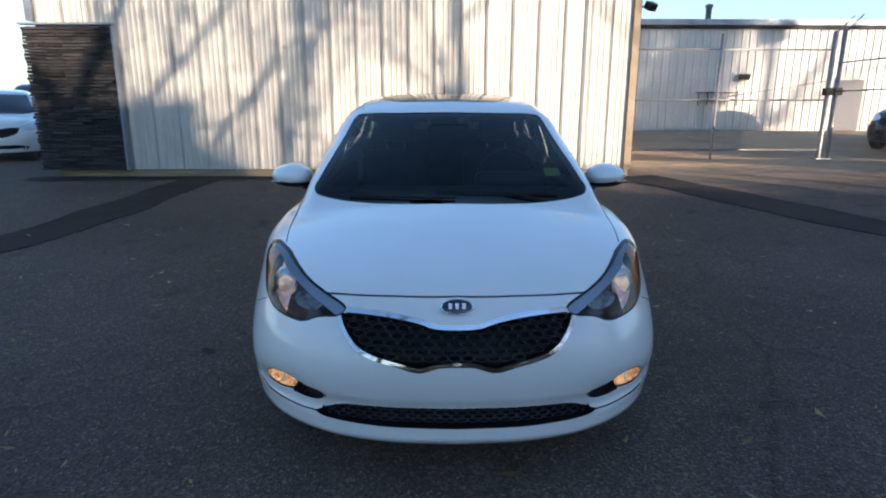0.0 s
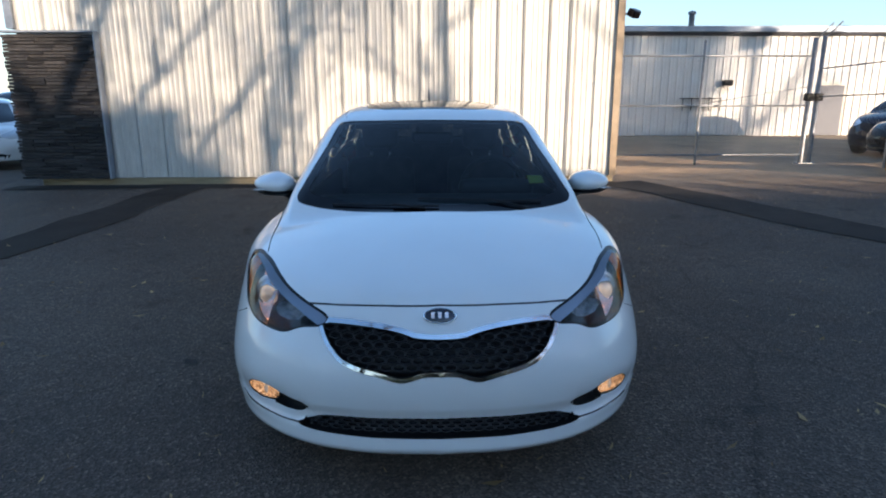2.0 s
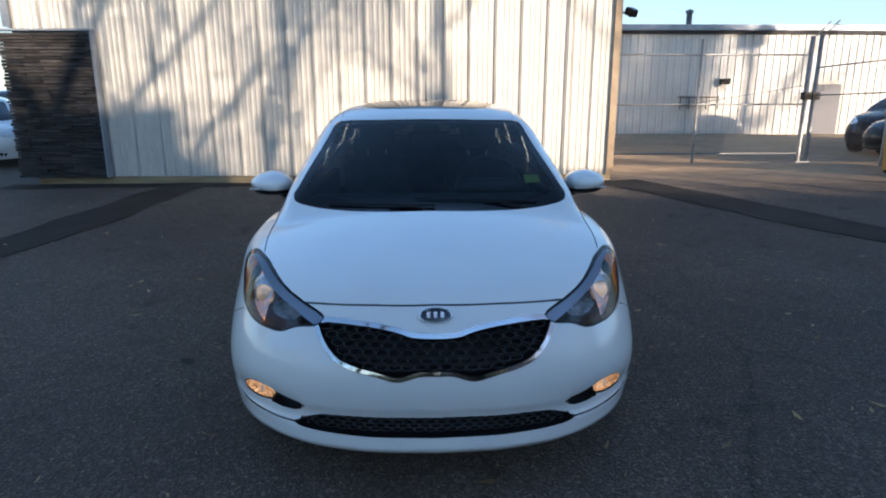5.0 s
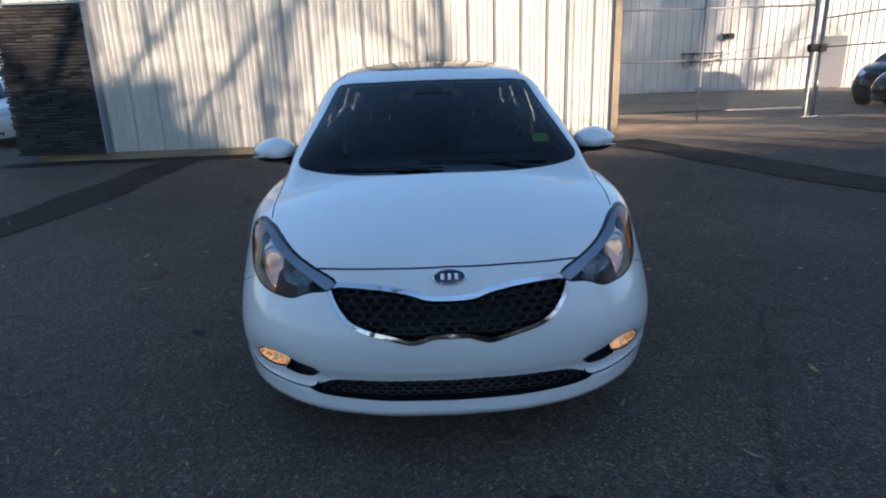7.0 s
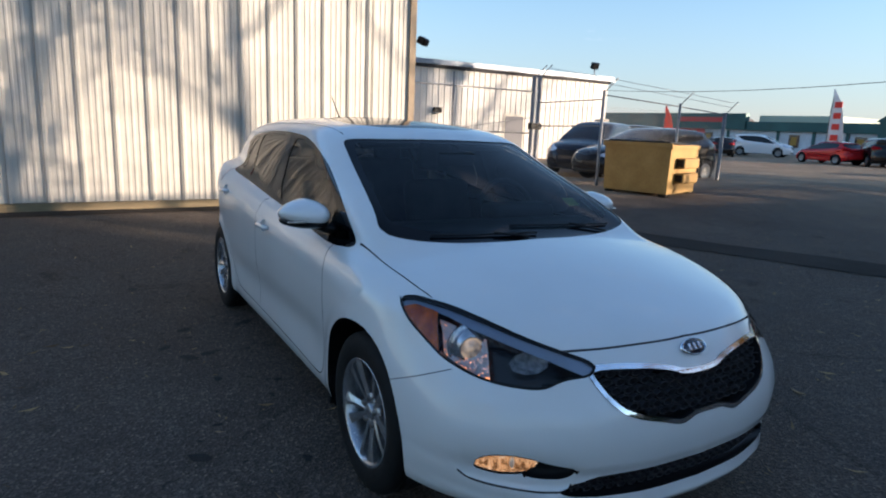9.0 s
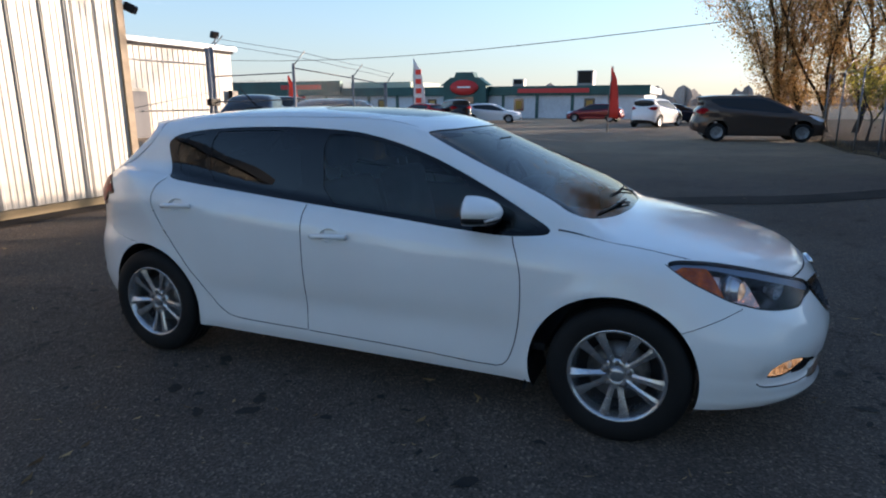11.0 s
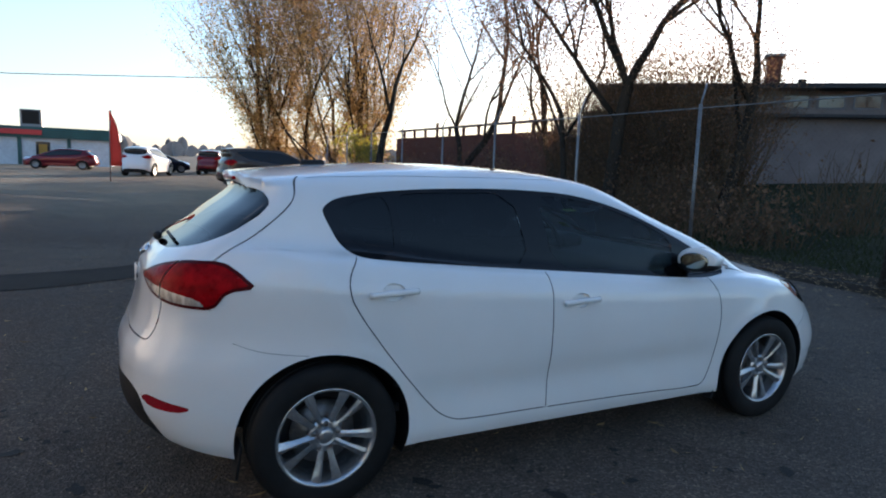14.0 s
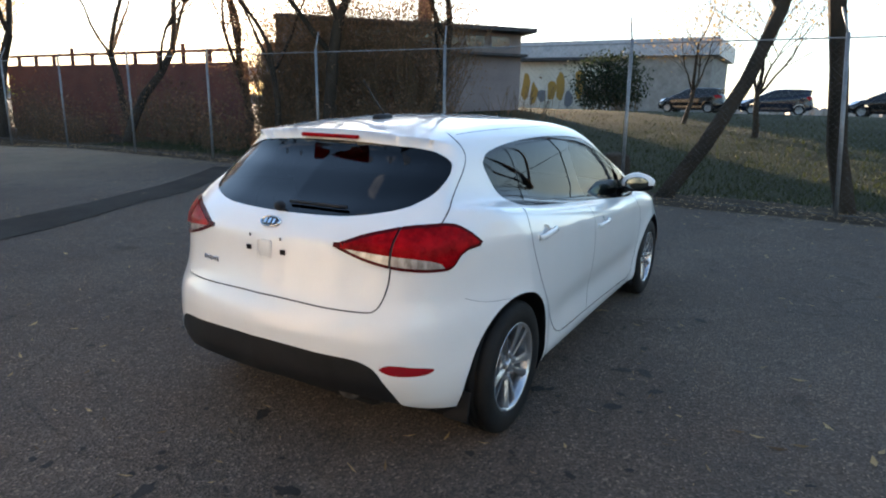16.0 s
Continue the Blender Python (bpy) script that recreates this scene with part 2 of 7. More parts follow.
ASPHALT = asphalt()
TAR = varied("fresh_black_tar", (.032, .028, .024), (.056, .048, .041), 1.2, .95, fine=70, bumpy=.5, dist=.006, spec=.08)
GRASS = varied("dull_autumn_grass", (.016, .022, .008), (.036, .038, .016), .6, .95, fine=40, bumpy=.7, dist=.03, spec=.1)
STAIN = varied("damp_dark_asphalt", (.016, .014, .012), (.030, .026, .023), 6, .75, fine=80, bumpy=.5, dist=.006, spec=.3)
DIRT = varied("leaf_littered_dirt", (.030, .022, .015), (.075, .052, .034), .9, .95, fine=30, bumpy=.8, dist=.03, spec=.1)
WALL_WHITE = varied("white_painted_sheet_steel", (.50, .475, .42), (.59, .562, .50), .5, .45, fine=9, bumpy=.05, dist=.002, stretch=(1, 1, .25))
WALL_OLD = varied("weathered_white_sheet_steel", (.55, .52, .47), (.68, .65, .60), .6, .55, fine=6, bumpy=.05, dist=.002, stretch=(1, 1, .2))
# darker wall tone that paints the shade along the sheet seams
SEAM_SHADE = material("painted_seam_shade", (.40, .385, .35), .7)
TRIM_GREY = varied("grey_metal_flashing", (.22, .25, .29), (.32, .35, .39), 2, .5, .4, bumpy=.05)
TRIM_TAN = varied("tan_corner_trim", (.24, .17, .10), (.34, .26, .17), 2, .6)
SILL = varied("weathered_timber_sill", (.20, .15, .08), (.34, .26, .15), 4, .8, fine=40, stretch=(.3, 3, 3))
STONE = by_object(varied("dark_ledge_stone", (.008, .008, .0095), (.028, .025, .023), 6, .75, fine=60, bumpy=.9, dist=.012), .45, 2.3)
GALV = varied("galvanised_steel", (.17, .175, .18), (.28, .285, .29), 8, .5, .6, fine=60, bumpy=.06, dist=.002)
WIRE = material("galvanised_wire", (.10, .10, .10), .6, .4)
BARK = varied("furrowed_bark", (.020, .016, .012), (.060, .046, .034), 3, .95, fine=25, bumpy=1.0, dist=.03, stretch=(1, 1, .25), spec=.1)
TWIG = varied("brown_twigs", (.08, .054, .032), (.17, .115, .068), 2, .9, bumpy=0, spec=.1)


def leaf_material(name, dark, light):
    m = material(name, rough=.7, spec=.2)
    geo = node(m, "ShaderNodeNewGeometry")
    c = ramp(m, geo, "Random Per Island", [(0, dark), (.6, light), (1, tuple(min(1, v * 1.35) for v in light))])
    link(m, c, "Color", shader(m), "Base Color")
    tr = node(m, "ShaderNodeBsdfTranslucent")
    link(m, c, "Color", tr, "Color")
    mx = m.node_tree.nodes.new("ShaderNodeMixShader")
    mx.inputs[0].default_value = .42
    t = m.node_tree
    t.links.new(shader(m).outputs[0], mx.inputs[1])
    t.links.new(tr.outputs[0], mx.inputs[2])
    t.links.new(mx.outputs[0], t.nodes["Material Output"].inputs[0])
    return m


LEAF_GOLD = leaf_material("golden_leaves", (.19, .115, .042), (.46, .29, .115))
LEAF_BROWN = leaf_material("brown_leaves", (.085, .048, .030), (.19, .108, .062))
LEAF_YELLOW = leaf_material("yellow_green_leaves", (.22, .20, .03), (.42, .36, .06))
LEAF_DARK = leaf_material("dark_evergreen", (.010, .016, .008), (.03, .04, .018))
LEAF_GROUND = leaf_material("fallen_leaves", (.10, .055, .025), (.38, .26, .13))
BLADES = leaf_material("grass_blades", (.016, .026, .008), (.042, .050, .018))
BRICK_RED = varied("dark_red_brick", (.075, .021, .015), (.135, .040, .027), 1.2, .85, fine=14, bumpy=.4, dist=.01)
HOUSE_GREY = varied("grey_stucco", (.17, .14, .135), (.24, .20, .19), .8, .9, fine=30, bumpy=.3, dist=.01)
ROOF_DARK = varied("dark_shingle", (.025, .024, .026), (.05, .048, .05), 2, .9, fine=20, bumpy=.5, dist=.02)
ROOF_LIGHT = material("pale_roof_metal", (.62, .64, .66), .35, .3)
BIN_YELLOW = varied("scuffed_mustard_paint", (.32, .18, .045), (.44, .27, .08), 2.2, .55, .1, fine=30, bumpy=.15, dist=.004)
MALL_WHITE = varied("pale_blue_white_stucco", (.50, .56, .62), (.62, .67, .72), .4, .8, bumpy=0)
TEAL = varied("teal_fascia_metal", (.008, .060, .062), (.016, .10, .10), .4, .5, .2, bumpy=0)
RED_SIGN = material("red_sign_panel", (.55, .03, .03), .5)
RED_CLOTH = material("red_flag_cloth", (.75, .05, .03), .8)
WHITE_CLOTH = material("white_flag_cloth", (.75, .72, .70), .8)
WHITE_PANEL = material("white_sign_panel", (.78, .78, .78), .6)
CREAM = varied("cream_mural_ground", (.55, .50, .40), (.66, .62, .54), 1, .8, bumpy=.1)
OCHRE = material("ochre_mural_paint", (.36, .20, .04), .8)
GREYPAINT = material("grey_mural_paint", (.16, .16, .17), .8)
WOOD_POLE = varied("weathered_pole_wood", (.045, .032, .024), (.09, .065, .048), 2, .9, fine=20, stretch=(1, 1, .1))
DARK_WINDOW = material("dark_window_glass", (.02, .025, .03), .05, 0, 0, spec=.8)
# distance haze is painted into the pale colour of the far trees
FAR_TREES = varied("far_woods_haze_tint", (.30, .28, .27), (.42, .39, .37), .1, 1, bumpy=0, spec=0)
CONCRETE = varied("weathered_concrete", (.16, .15, .14), (.26, .25, .23), 1.5, .9, fine=30, bumpy=.3, dist=.006)


# ---------------------------------------------------------------- the site
def add_mesh(name, verts, faces, mats, slots=None, smooth=False):
    me = bpy.data.meshes.new(name)
    me.from_pydata(verts, [], faces)
    for mt in mats if isinstance(mats, (list, tuple)) else [mats]:
        me.materials.append(mt)
    if slots:
        me.polygons.foreach_set("material_index", slots)
    if smooth:
        me.polygons.foreach_set("use_smooth", [True] * len(me.polygons))
    me.update()
    return new(name, me)


def box_mesh(x0, x1, y0, y1, z0, z1, bm=None, m=None, bevel=0):
    bm = bm or bmesh.new()
    made = bmesh.ops.create_cube(bm, size=1, matrix=Matrix.Translation(((x0 + x1) / 2, (y0 + y1) / 2, (z0 + z1) / 2)) @ Matrix.Diagonal((x1 - x0, y1 - y0, z1 - z0, 1)))["verts"]
    if bevel:
        edges = list({e for v in made for e in v.link_edges})
        made = list({v for f in bmesh.ops.bevel(bm, geom=edges, offset=bevel, segments=1, affect="EDGES")["faces"] for v in f.verts} | {v for v in made if v.is_valid})
    if m is not None:
        bmesh.ops.transform(bm, matrix=m, verts=made)
    return bm


def add_part(name, bm, mat, parent=None, label="", smooth=False):
    me = bpy.data.meshes.new(name)
    if smooth:
        for f in bm.faces:
            f.smooth = True
    bm.to_mesh(me)
    bm.free()
    me.materials.append(mat)
    ob = new(name, me)
    if parent:
        ob.parent = parent
    return tagged(ob, label)


def soft(a, b, v):
    t = min(max((v - a) / (b - a), 0), 1)
    return t * t * (3 - 2 * t)


def land(x, y):
    """Height of the land: a lot that dips where the car stands, and a bank that rises behind the fence."""
    north = (.13 + .07 * soft(4, 8, x) + .10 * soft(8.5, 13, x)) * soft(3.0, 7.2, y) * (1 - soft(9.0, 11.6, y)) * (1 - soft(15, 26, x))
    south = .17 * soft(-1.2, -4.3, y) * (1 - soft(14, 20, x))
    t = soft(-4.9, -20.9, y)
    k = min(max((19.0 - x) / 6.0, 0), 1)
    rough = .012 * noise.noise((x * .25, y * .25, 0)) + .03 * noise.noise((x * .9, y * .9, 3)) if -30 < y < -5.0 and abs(x) < 40 else 0
    return north + south + t * (1.35 * k + .25 * (1 - k)) + rough


def ground():
    xs = sorted(set([-900, -400, -150, -80, -50, -35] + [round(-25 + .9 * i, 2) for i in range(62)] + [33, 36, 40, 45, 52, 60, 75, 100, 160, 400, 900]))
    ys = sorted(set([-900, -400, -150, -80, -55, -42, -35] + [round(-30 + .8 * i, 2) for i in range(29)] + [-6.9, -6.3, -5.9, -5.6, -5.2, -4.9, -4.5, -4.15] + [round(-3.9 + .4 * i, 2) for i in range(40)] + [13, 16, 20, 26, 34, 50, 80, 150, 400, 900]))
    verts, faces, slots = [], [], []
    for y in ys:
        for x in xs:
            yy = y + (.10 * noise.noise((x * .8, 0, 5)) if -4.6 < y < -3.95 else 0)
            verts.append((x, yy, land(x, y) + (.03 if -5.5 < y < -4.4 else 0)))
    n = len(xs)
    for j in range(len(ys) - 1):
        for i in range(n - 1):
            a = j * n + i
            faces.append((a, a + 1, a + n + 1, a + n))
            cy, cx = (ys[j] + ys[j + 1]) / 2, (xs[i] + xs[i + 1]) / 2
            slots.append(0 if cy > -4.15 or cx > 62 else 2 if cy > -5.7 or (cx > 17 and cy > -12) else 1)
    ob = add_mesh("ground", verts, faces, [ASPHALT, GRASS, DIRT], slots, True)
    tagged(ob, "worn grey asphalt lot with a grassy bank beyond", "ground", kind="structure")
    bm = bmesh.new()
    for line, width in (([(-5.6, .2), (-4.7, 2.2), (-4.2, 3.7), (-4.0, 5.2), (-3.75, 7.0)], .70), ([(3.2, 7.25), (3.7, 6.0), (4.55, 4.4), (5.6, 2.4), (6.9, -.4), (8.4, -3.7)], .80), ([(-6.5, 6.95), (-1, 7.06), (3.1, 7.08)], .42)):
        pts = [Vector((*q, 0)) for q in line]
        rows = []
        for i in range(61):
            t = i / 60 * (len(pts) - 1)
            k = min(int(t), len(pts) - 2)
            p = pts[k].lerp(pts[k + 1], t - k)
            d = (pts[k + 1] - pts[k]).normalized()
            sd = Vector((-d.y, d.x, 0))
            w1, w2 = (width * .5 * (1 + .25 * noise.noise((i * .14, s, width))) for s in (0, 7))
            rows.append([bm.verts.new((*q, land(*q) + .009)) for q in ((p + sd * (w1 + (-w2 - w1) * f / 3)).to_tuple()[:2] for f in range(4))])
        for a, b in zip(rows[:-1], rows[1:]):
            for f in range(3):
                bm.faces.new((a[f], b[f], b[f + 1], a[f + 1]))
    bmesh.ops.recalc_face_normals(bm, faces=bm.faces)
    for f in bm.faces:
        if f.normal.z < 0:
            f.normal_flip()
    tagged(add_part("pavement_patches", bm, TAR), "black tar repair strips on the asphalt", "pavement", kind="structure")


ground()


def stains():
    """Damp dark spots where the car drips and was moved."""
    rng = random.Random(17)
    verts, faces = [], []
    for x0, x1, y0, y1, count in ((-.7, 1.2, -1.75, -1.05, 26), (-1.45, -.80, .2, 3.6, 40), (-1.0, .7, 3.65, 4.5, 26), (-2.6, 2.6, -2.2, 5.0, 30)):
        for i in range(count):
            x, y, r, turn = rng.uniform(x0, x1), rng.uniform(y0, y1), rng.choice((.010, .014, .018, .025, .042)), rng.uniform(0, 6.28)
            k, n = len(verts), 12
            for j in range(n):
                a = 2 * math.pi * j / n
                q = r * (.75 + .55 * noise.noise((math.cos(a) * 1.3 + i, math.sin(a) * 1.3, x * 9)))
                u, v = 1.6 * q * math.cos(a), q * math.sin(a)
                verts.append((x + u * math.cos(turn) - v * math.sin(turn), y + u * math.sin(turn) + v * math.cos(turn), land(x, y) + .0045))
            faces.append(tuple(range(k, k + n)))
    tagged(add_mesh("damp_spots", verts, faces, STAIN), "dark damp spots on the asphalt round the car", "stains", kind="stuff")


stains()


def ribbed(name, length, z0, z1, pitch, minors, mat, height=.026, base=.075, top=.03, minor_h=.006):
    """A sheet of ribbed steel along x from 0, facing -y."""
    prof = []
    x = 0.0
    while x < length - 1e-4:
        prof += [(x, 0), (x + .012, 0), (x + .012 + (base - top) / 2, height), (x + .012 + (base + top) / 2, height), (x + .012 + base, 0)]
        gap = pitch - base - .012
        for k in range(minors):
            c = x + .012 + base + gap * (k + 1) / (minors + 1)
            prof += [(c - .022, 0), (c - .011, minor_h), (c + .011, minor_h), (c + .022, 0)]
        x += pitch
    prof = [(min(a, length), b) for a, b in prof] + [(length, 0)]
    verts = [(a, -b, z) for z in (z0, z1) for a, b in prof]
    k = len(prof)
    verts += [(0, .05, z0), (length, .05, z0), (0, .05, z1), (length, .05, z1)]
    faces = [(i, i + 1, k + i + 1, k + i) for i in range(k - 1)] + [(2 * k + 1, 2 * k, 2 * k + 2, 2 * k + 3)]
    me = bpy.data.meshes.new(name)
    me.from_pydata(verts, [], faces)
    me.materials.append(mat)
    me.update()
    return me


def main_building():
    x0, x1, y, h = -6.34, 3.10, 7.33, 3.65
    wall = add_part("wall_main", box_mesh(x0 + .02, x1 - .02, y + .06, y + .20, .24, h), WALL_WHITE)
    tagged(wall, "white ribbed sheet steel wall of a workshop", "wall", kind="structure")
    sheet = ribbed("wall_panel", .82, .24, h, .41, 3, WALL_WHITE, minor_h=.009)
    n = int((x1 - x0) / .82) + 1
    for i in range(n):
        ob = new("wall_panel", sheet)
        ob.parent = wall
        ob.location = (x0 + .08 + i * .82 if i < n - 1 else x1 - .84, y + (.0 if i % 2 else .003) - (.012 if i == n - 1 else 0), 0)
        # thin strips carry the painted shade line at the foot of each rib
        line = add_part("panel_seam", box_mesh(-.0045, .0045, -.022, -.002, .24, h), SEAM_SHADE, wall)
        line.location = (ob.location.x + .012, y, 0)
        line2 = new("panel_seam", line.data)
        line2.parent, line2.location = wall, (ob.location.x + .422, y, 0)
    for nm, a, b in (("wall_side_east", x1 - .2, x1), ("wall_side_west", x0, x0 + .2)):
        tagged(add_part(nm, box_mesh(a, b, y + .20, 19, 0, h), WALL_WHITE), "white sheet steel side wall", "wall", kind="structure")
    tagged(add_part("wall_rear", box_mesh(x0 + .2, x1 - .2, 18.8, 19, 0, h), WALL_WHITE), "white sheet steel rear wall", "wall", kind="structure")
    tagged(add_part("roof", box_mesh(x0 - .1, x1 + .1, y - .12, 19.1, h + .004, h + .25), TRIM_GREY), "grey metal roof edge", "roof", kind="structure")
    tagged(add_part("sill", box_mesh(x0 + .15, x1 - .02, y - .05, y + .20, .0, .235), SILL), "weathered timber sill along the wall foot", "sill", kind="structure")
    tagged(add_part("corner_trim", box_mesh(x1 - .09, x1 + .02, y - .06, y + .16, .238, h), TRIM_TAN), "tan metal corner trim", "trim", kind="structure")
    tagged(add_part("corner_trim_west", box_mesh(x0 - .05, x0 + .06, y - .05, y + .16, 2.53, h), TRIM_GREY), "grey metal corner trim", "trim", kind="structure")
    # ledge stone pier
    pier = tagged(add_part("stone_cladding", box_mesh(-6.38, -5.05, y - .10, y - .035, .24, 2.44), material("dark_mortar", (.012, .012, .013), .95)), "dark stacked ledge stone cladding on the wall corner", "stone cladding", kind="structure")
    rng = random.Random(4)
    shapes = []
    for k in range(10):
        w, t, d = rng.uniform(.16, .42), rng.uniform(.032, .055), rng.uniform(.05, .085)
        bm = box_mesh(0, w, -d, 0, 0, t - .004, bevel=.005)
        for v in bm.verts:
            v.co += Vector((rng.uniform(-.006, .006), rng.uniform(-.012, .004), rng.uniform(-.003, .003)))
        me = bpy.data.meshes.new("stone")
        bm.to_mesh(me)
        bm.free()
        me.materials.append(STONE)
        shapes.append((w, t, me))
    z, count = .245, 0
    while z < 2.42:
        x, row = -6.41 + rng.uniform(-.015, .015), rng.uniform(.04, .052)
        while x < -5.10:
            w, t, me = rng.choice(shapes)
            ob = new("stone", me)
            k = min(1.0, (-5.045 - x) / w)
            ob.parent, ob.location, ob.scale = pier, (x, y - .098, z), (k, 1, row / t)
            x += w * k + .004
            count += 1
        z += row + .003
    tagged(add_part("cladding_cap", box_mesh(-6.44, -5.03, y - .20, y - .035, 2.46, 2.49), TRIM_GREY), "grey metal cap over the stone", "trim", kind="structure")
    tagged(add_part("cladding_edge", box_mesh(-5.045, -5.02, y - .19, y - .035, .24, 2.455), TRIM_GREY), "grey metal edge strip", "trim", kind="structure")
    lamp = tagged(add_part("wall_floodlight", box_mesh(-.08, .08, -.06, .10, -.06, .06, bevel=.02, m=pose(3.27, 7.28, 2.76, 25, 0, 30)), BLACK), "small black floodlight on the wall corner", "floodlight")
    add_part("bracket", box_mesh(3.123, 3.27, 7.31, 7.34, 2.75, 2.78), GALV, lamp)


main_building()


def shed():
    x0, x1, y, h = 3.3, 22.4, 22.3, 3.98
    wall = tagged(add_part("wall_shed", box_mesh(x0, x1 - .02, y + .06, y + .2, 0, h), WALL_OLD), "weathered white sheet steel wall of a long shed", "wall", kind="structure")
    sheet = ribbed("shed_panel", .915, .03, h, .305, 1, WALL_OLD, .03, .07, .03, .005)
    n = int((x1 - x0) / .915)
    for i in range(n):
        ob = new("shed_panel", sheet)
        ob.parent, ob.location = wall, (x0 + i * .915, y + (.0 if i % 2 else .003), 0)
    tagged(add_part("wall_shed_east", box_mesh(x1 - .2, x1, y + .2, 36, 0, h), WALL_OLD), "weathered white end wall", "wall", kind="structure")
    tagged(add_part("roof_shed", box_mesh(x0 - .1, x1 + .15, y - .22, 36.2, h + .03, h + .24), TRIM_GREY), "grey metal roof with a deep eave", "roof", kind="structure")
    # added dark strip stands in for the shade below the eave
    tagged(add_part("eave_shade_strip", box_mesh(x0, x1, y - .12, y + .05, h - .10, h + .026), ROOF_DARK), "dark strip painted as the shade under the eave", "trim", kind="structure")
    lamp = tagged(add_part("wall_pack_lamp", box_mesh(11.85, 12.25, y - .28, y - .034, 1.98, 2.2, bevel=.04), BLACK), "dark wall pack lamp on the shed", "wall lamp")
    add_part("lens", box_mesh(11.90, 12.20, y - .24, y - .08, 1.94, 1.978), CLEAR_LENS, lamp)
    rack = tagged(new("wall_rack"), "black metal rack fixed to the shed wall", "rack")
    for z in (1.16, 1.46):
        add_part("rail", box_mesh(10.2, 11.75, y - .42, y - .38, z, z + .04), BLACK, rack)
        add_part("rail", box_mesh(10.2, 11.75, y - .10, y - .06, z, z + .04), BLACK, rack)
    for x in (10.2, 10.55, 10.9, 11.25, 11.71):
        add_part("bar", box_mesh(x, x + .04, y - .42, y - .034, 1.2, 1.23), BLACK, rack)
        add_part("upright", box_mesh(x, x + .03, y - .42, y - .39, 1.0, 1.54), BLACK, rack)
    door = tagged(add_part("door_shed", box_mesh(15.86, 16.9, y - .055, y - .04, .02, 1.98), GREYPAINT), "grey steel door of the shed", "door", kind="structure")
    add_part("door_frame", box_mesh(15.76, 17.0, y - .0395, y - .035, .02, 2.1), CREAM, door)
    vent = tagged(add_part("roof_vent", lathe_z(10.7, y + .6, [(h + .2, .11), (h + .75, .11), (h + .76, .15), (h + .85, .15), (h + .9, .02)]), GALV), "galvanised roof vent pipe", "vent")
    flood = tagged(add_part("eave_floodlight", box_mesh(-.22, .22, -.1, .1, -.16, .16, bevel=.03, m=pose(21.2, y - .1, h + .72, 20, 0, 0)), BLACK), "black floodlight above the shed eave", "floodlight")
    add_part("stem", tube_z(21.2, y - .1, h + .2, h + .6, .03), GALV, flood)
    pale = tagged(add_part("shed_gutter_box", box_mesh(21.9, 22.35, y - .3, y - .05, 1.5, 2.1, bevel=.02), BLACK), "dark meter box on the shed corner", "meter box")


def lathe_z(x, y, profile, sides=16):
    bm = bmesh.new()
    rings = [[bm.verts.new((x + r * math.cos(2 * math.pi * k / sides), y + r * math.sin(2 * math.pi * k / sides), z)) for k in range(sides)] for z, r in profile]
    for a, b in zip(rings[:-1], rings[1:]):
        for k in range(sides):
            bm.faces.new((a[k], a[(k + 1) % sides], b[(k + 1) % sides], b[k])).smooth = True
    bm.faces.new(rings[-1])
    return bm


def tube_z(x, y, z0, z1, r, sides=10):
    return lathe_z(x, y, [(z0, r), (z1, r)], sides)


shed()


def red_building():
    x0, x1, y, h = 15.0, 30.4, -10.0, 2.80
    w = tagged(add_part("wall_red", box_mesh(x0, x1, y - .3, y, -.2, h), BRICK_RED), "dark red brick wall of a low building", "wall", kind="structure")
    tagged(add_part("wall_red_end", box_mesh(x1 - .3, x1, y - 8, y - .3, -.2, h), BRICK_RED), "dark red brick end wall", "wall", kind="structure")
    tagged(add_part("roof_red", box_mesh(x0, x1 + .2, y - 8, y - .9, 2.5, 2.7), ROOF_LIGHT), "pale flat roof behind the parapet", "roof", kind="structure")
    rail = tagged(new("parapet_rail"), "dark timber rail on short posts along the parapet", "rail")
    add_part("beam", box_mesh(x0, x1 - .2, y - .16, y - .04, h + .36, h + .46), BRICK_RED, rail)
    for i in range(11):
        x = x0 + .2 + i * 1.42
        add_part("post", box_mesh(x, x + .12, y - .15, y - .05, h + .002, h + .358 + (.32 if i % 5 == 2 else 0)), BRICK_RED, rail)


red_building()


def turned(x, y, deg):
    return pose(x, y, 0, 0, 0, deg)


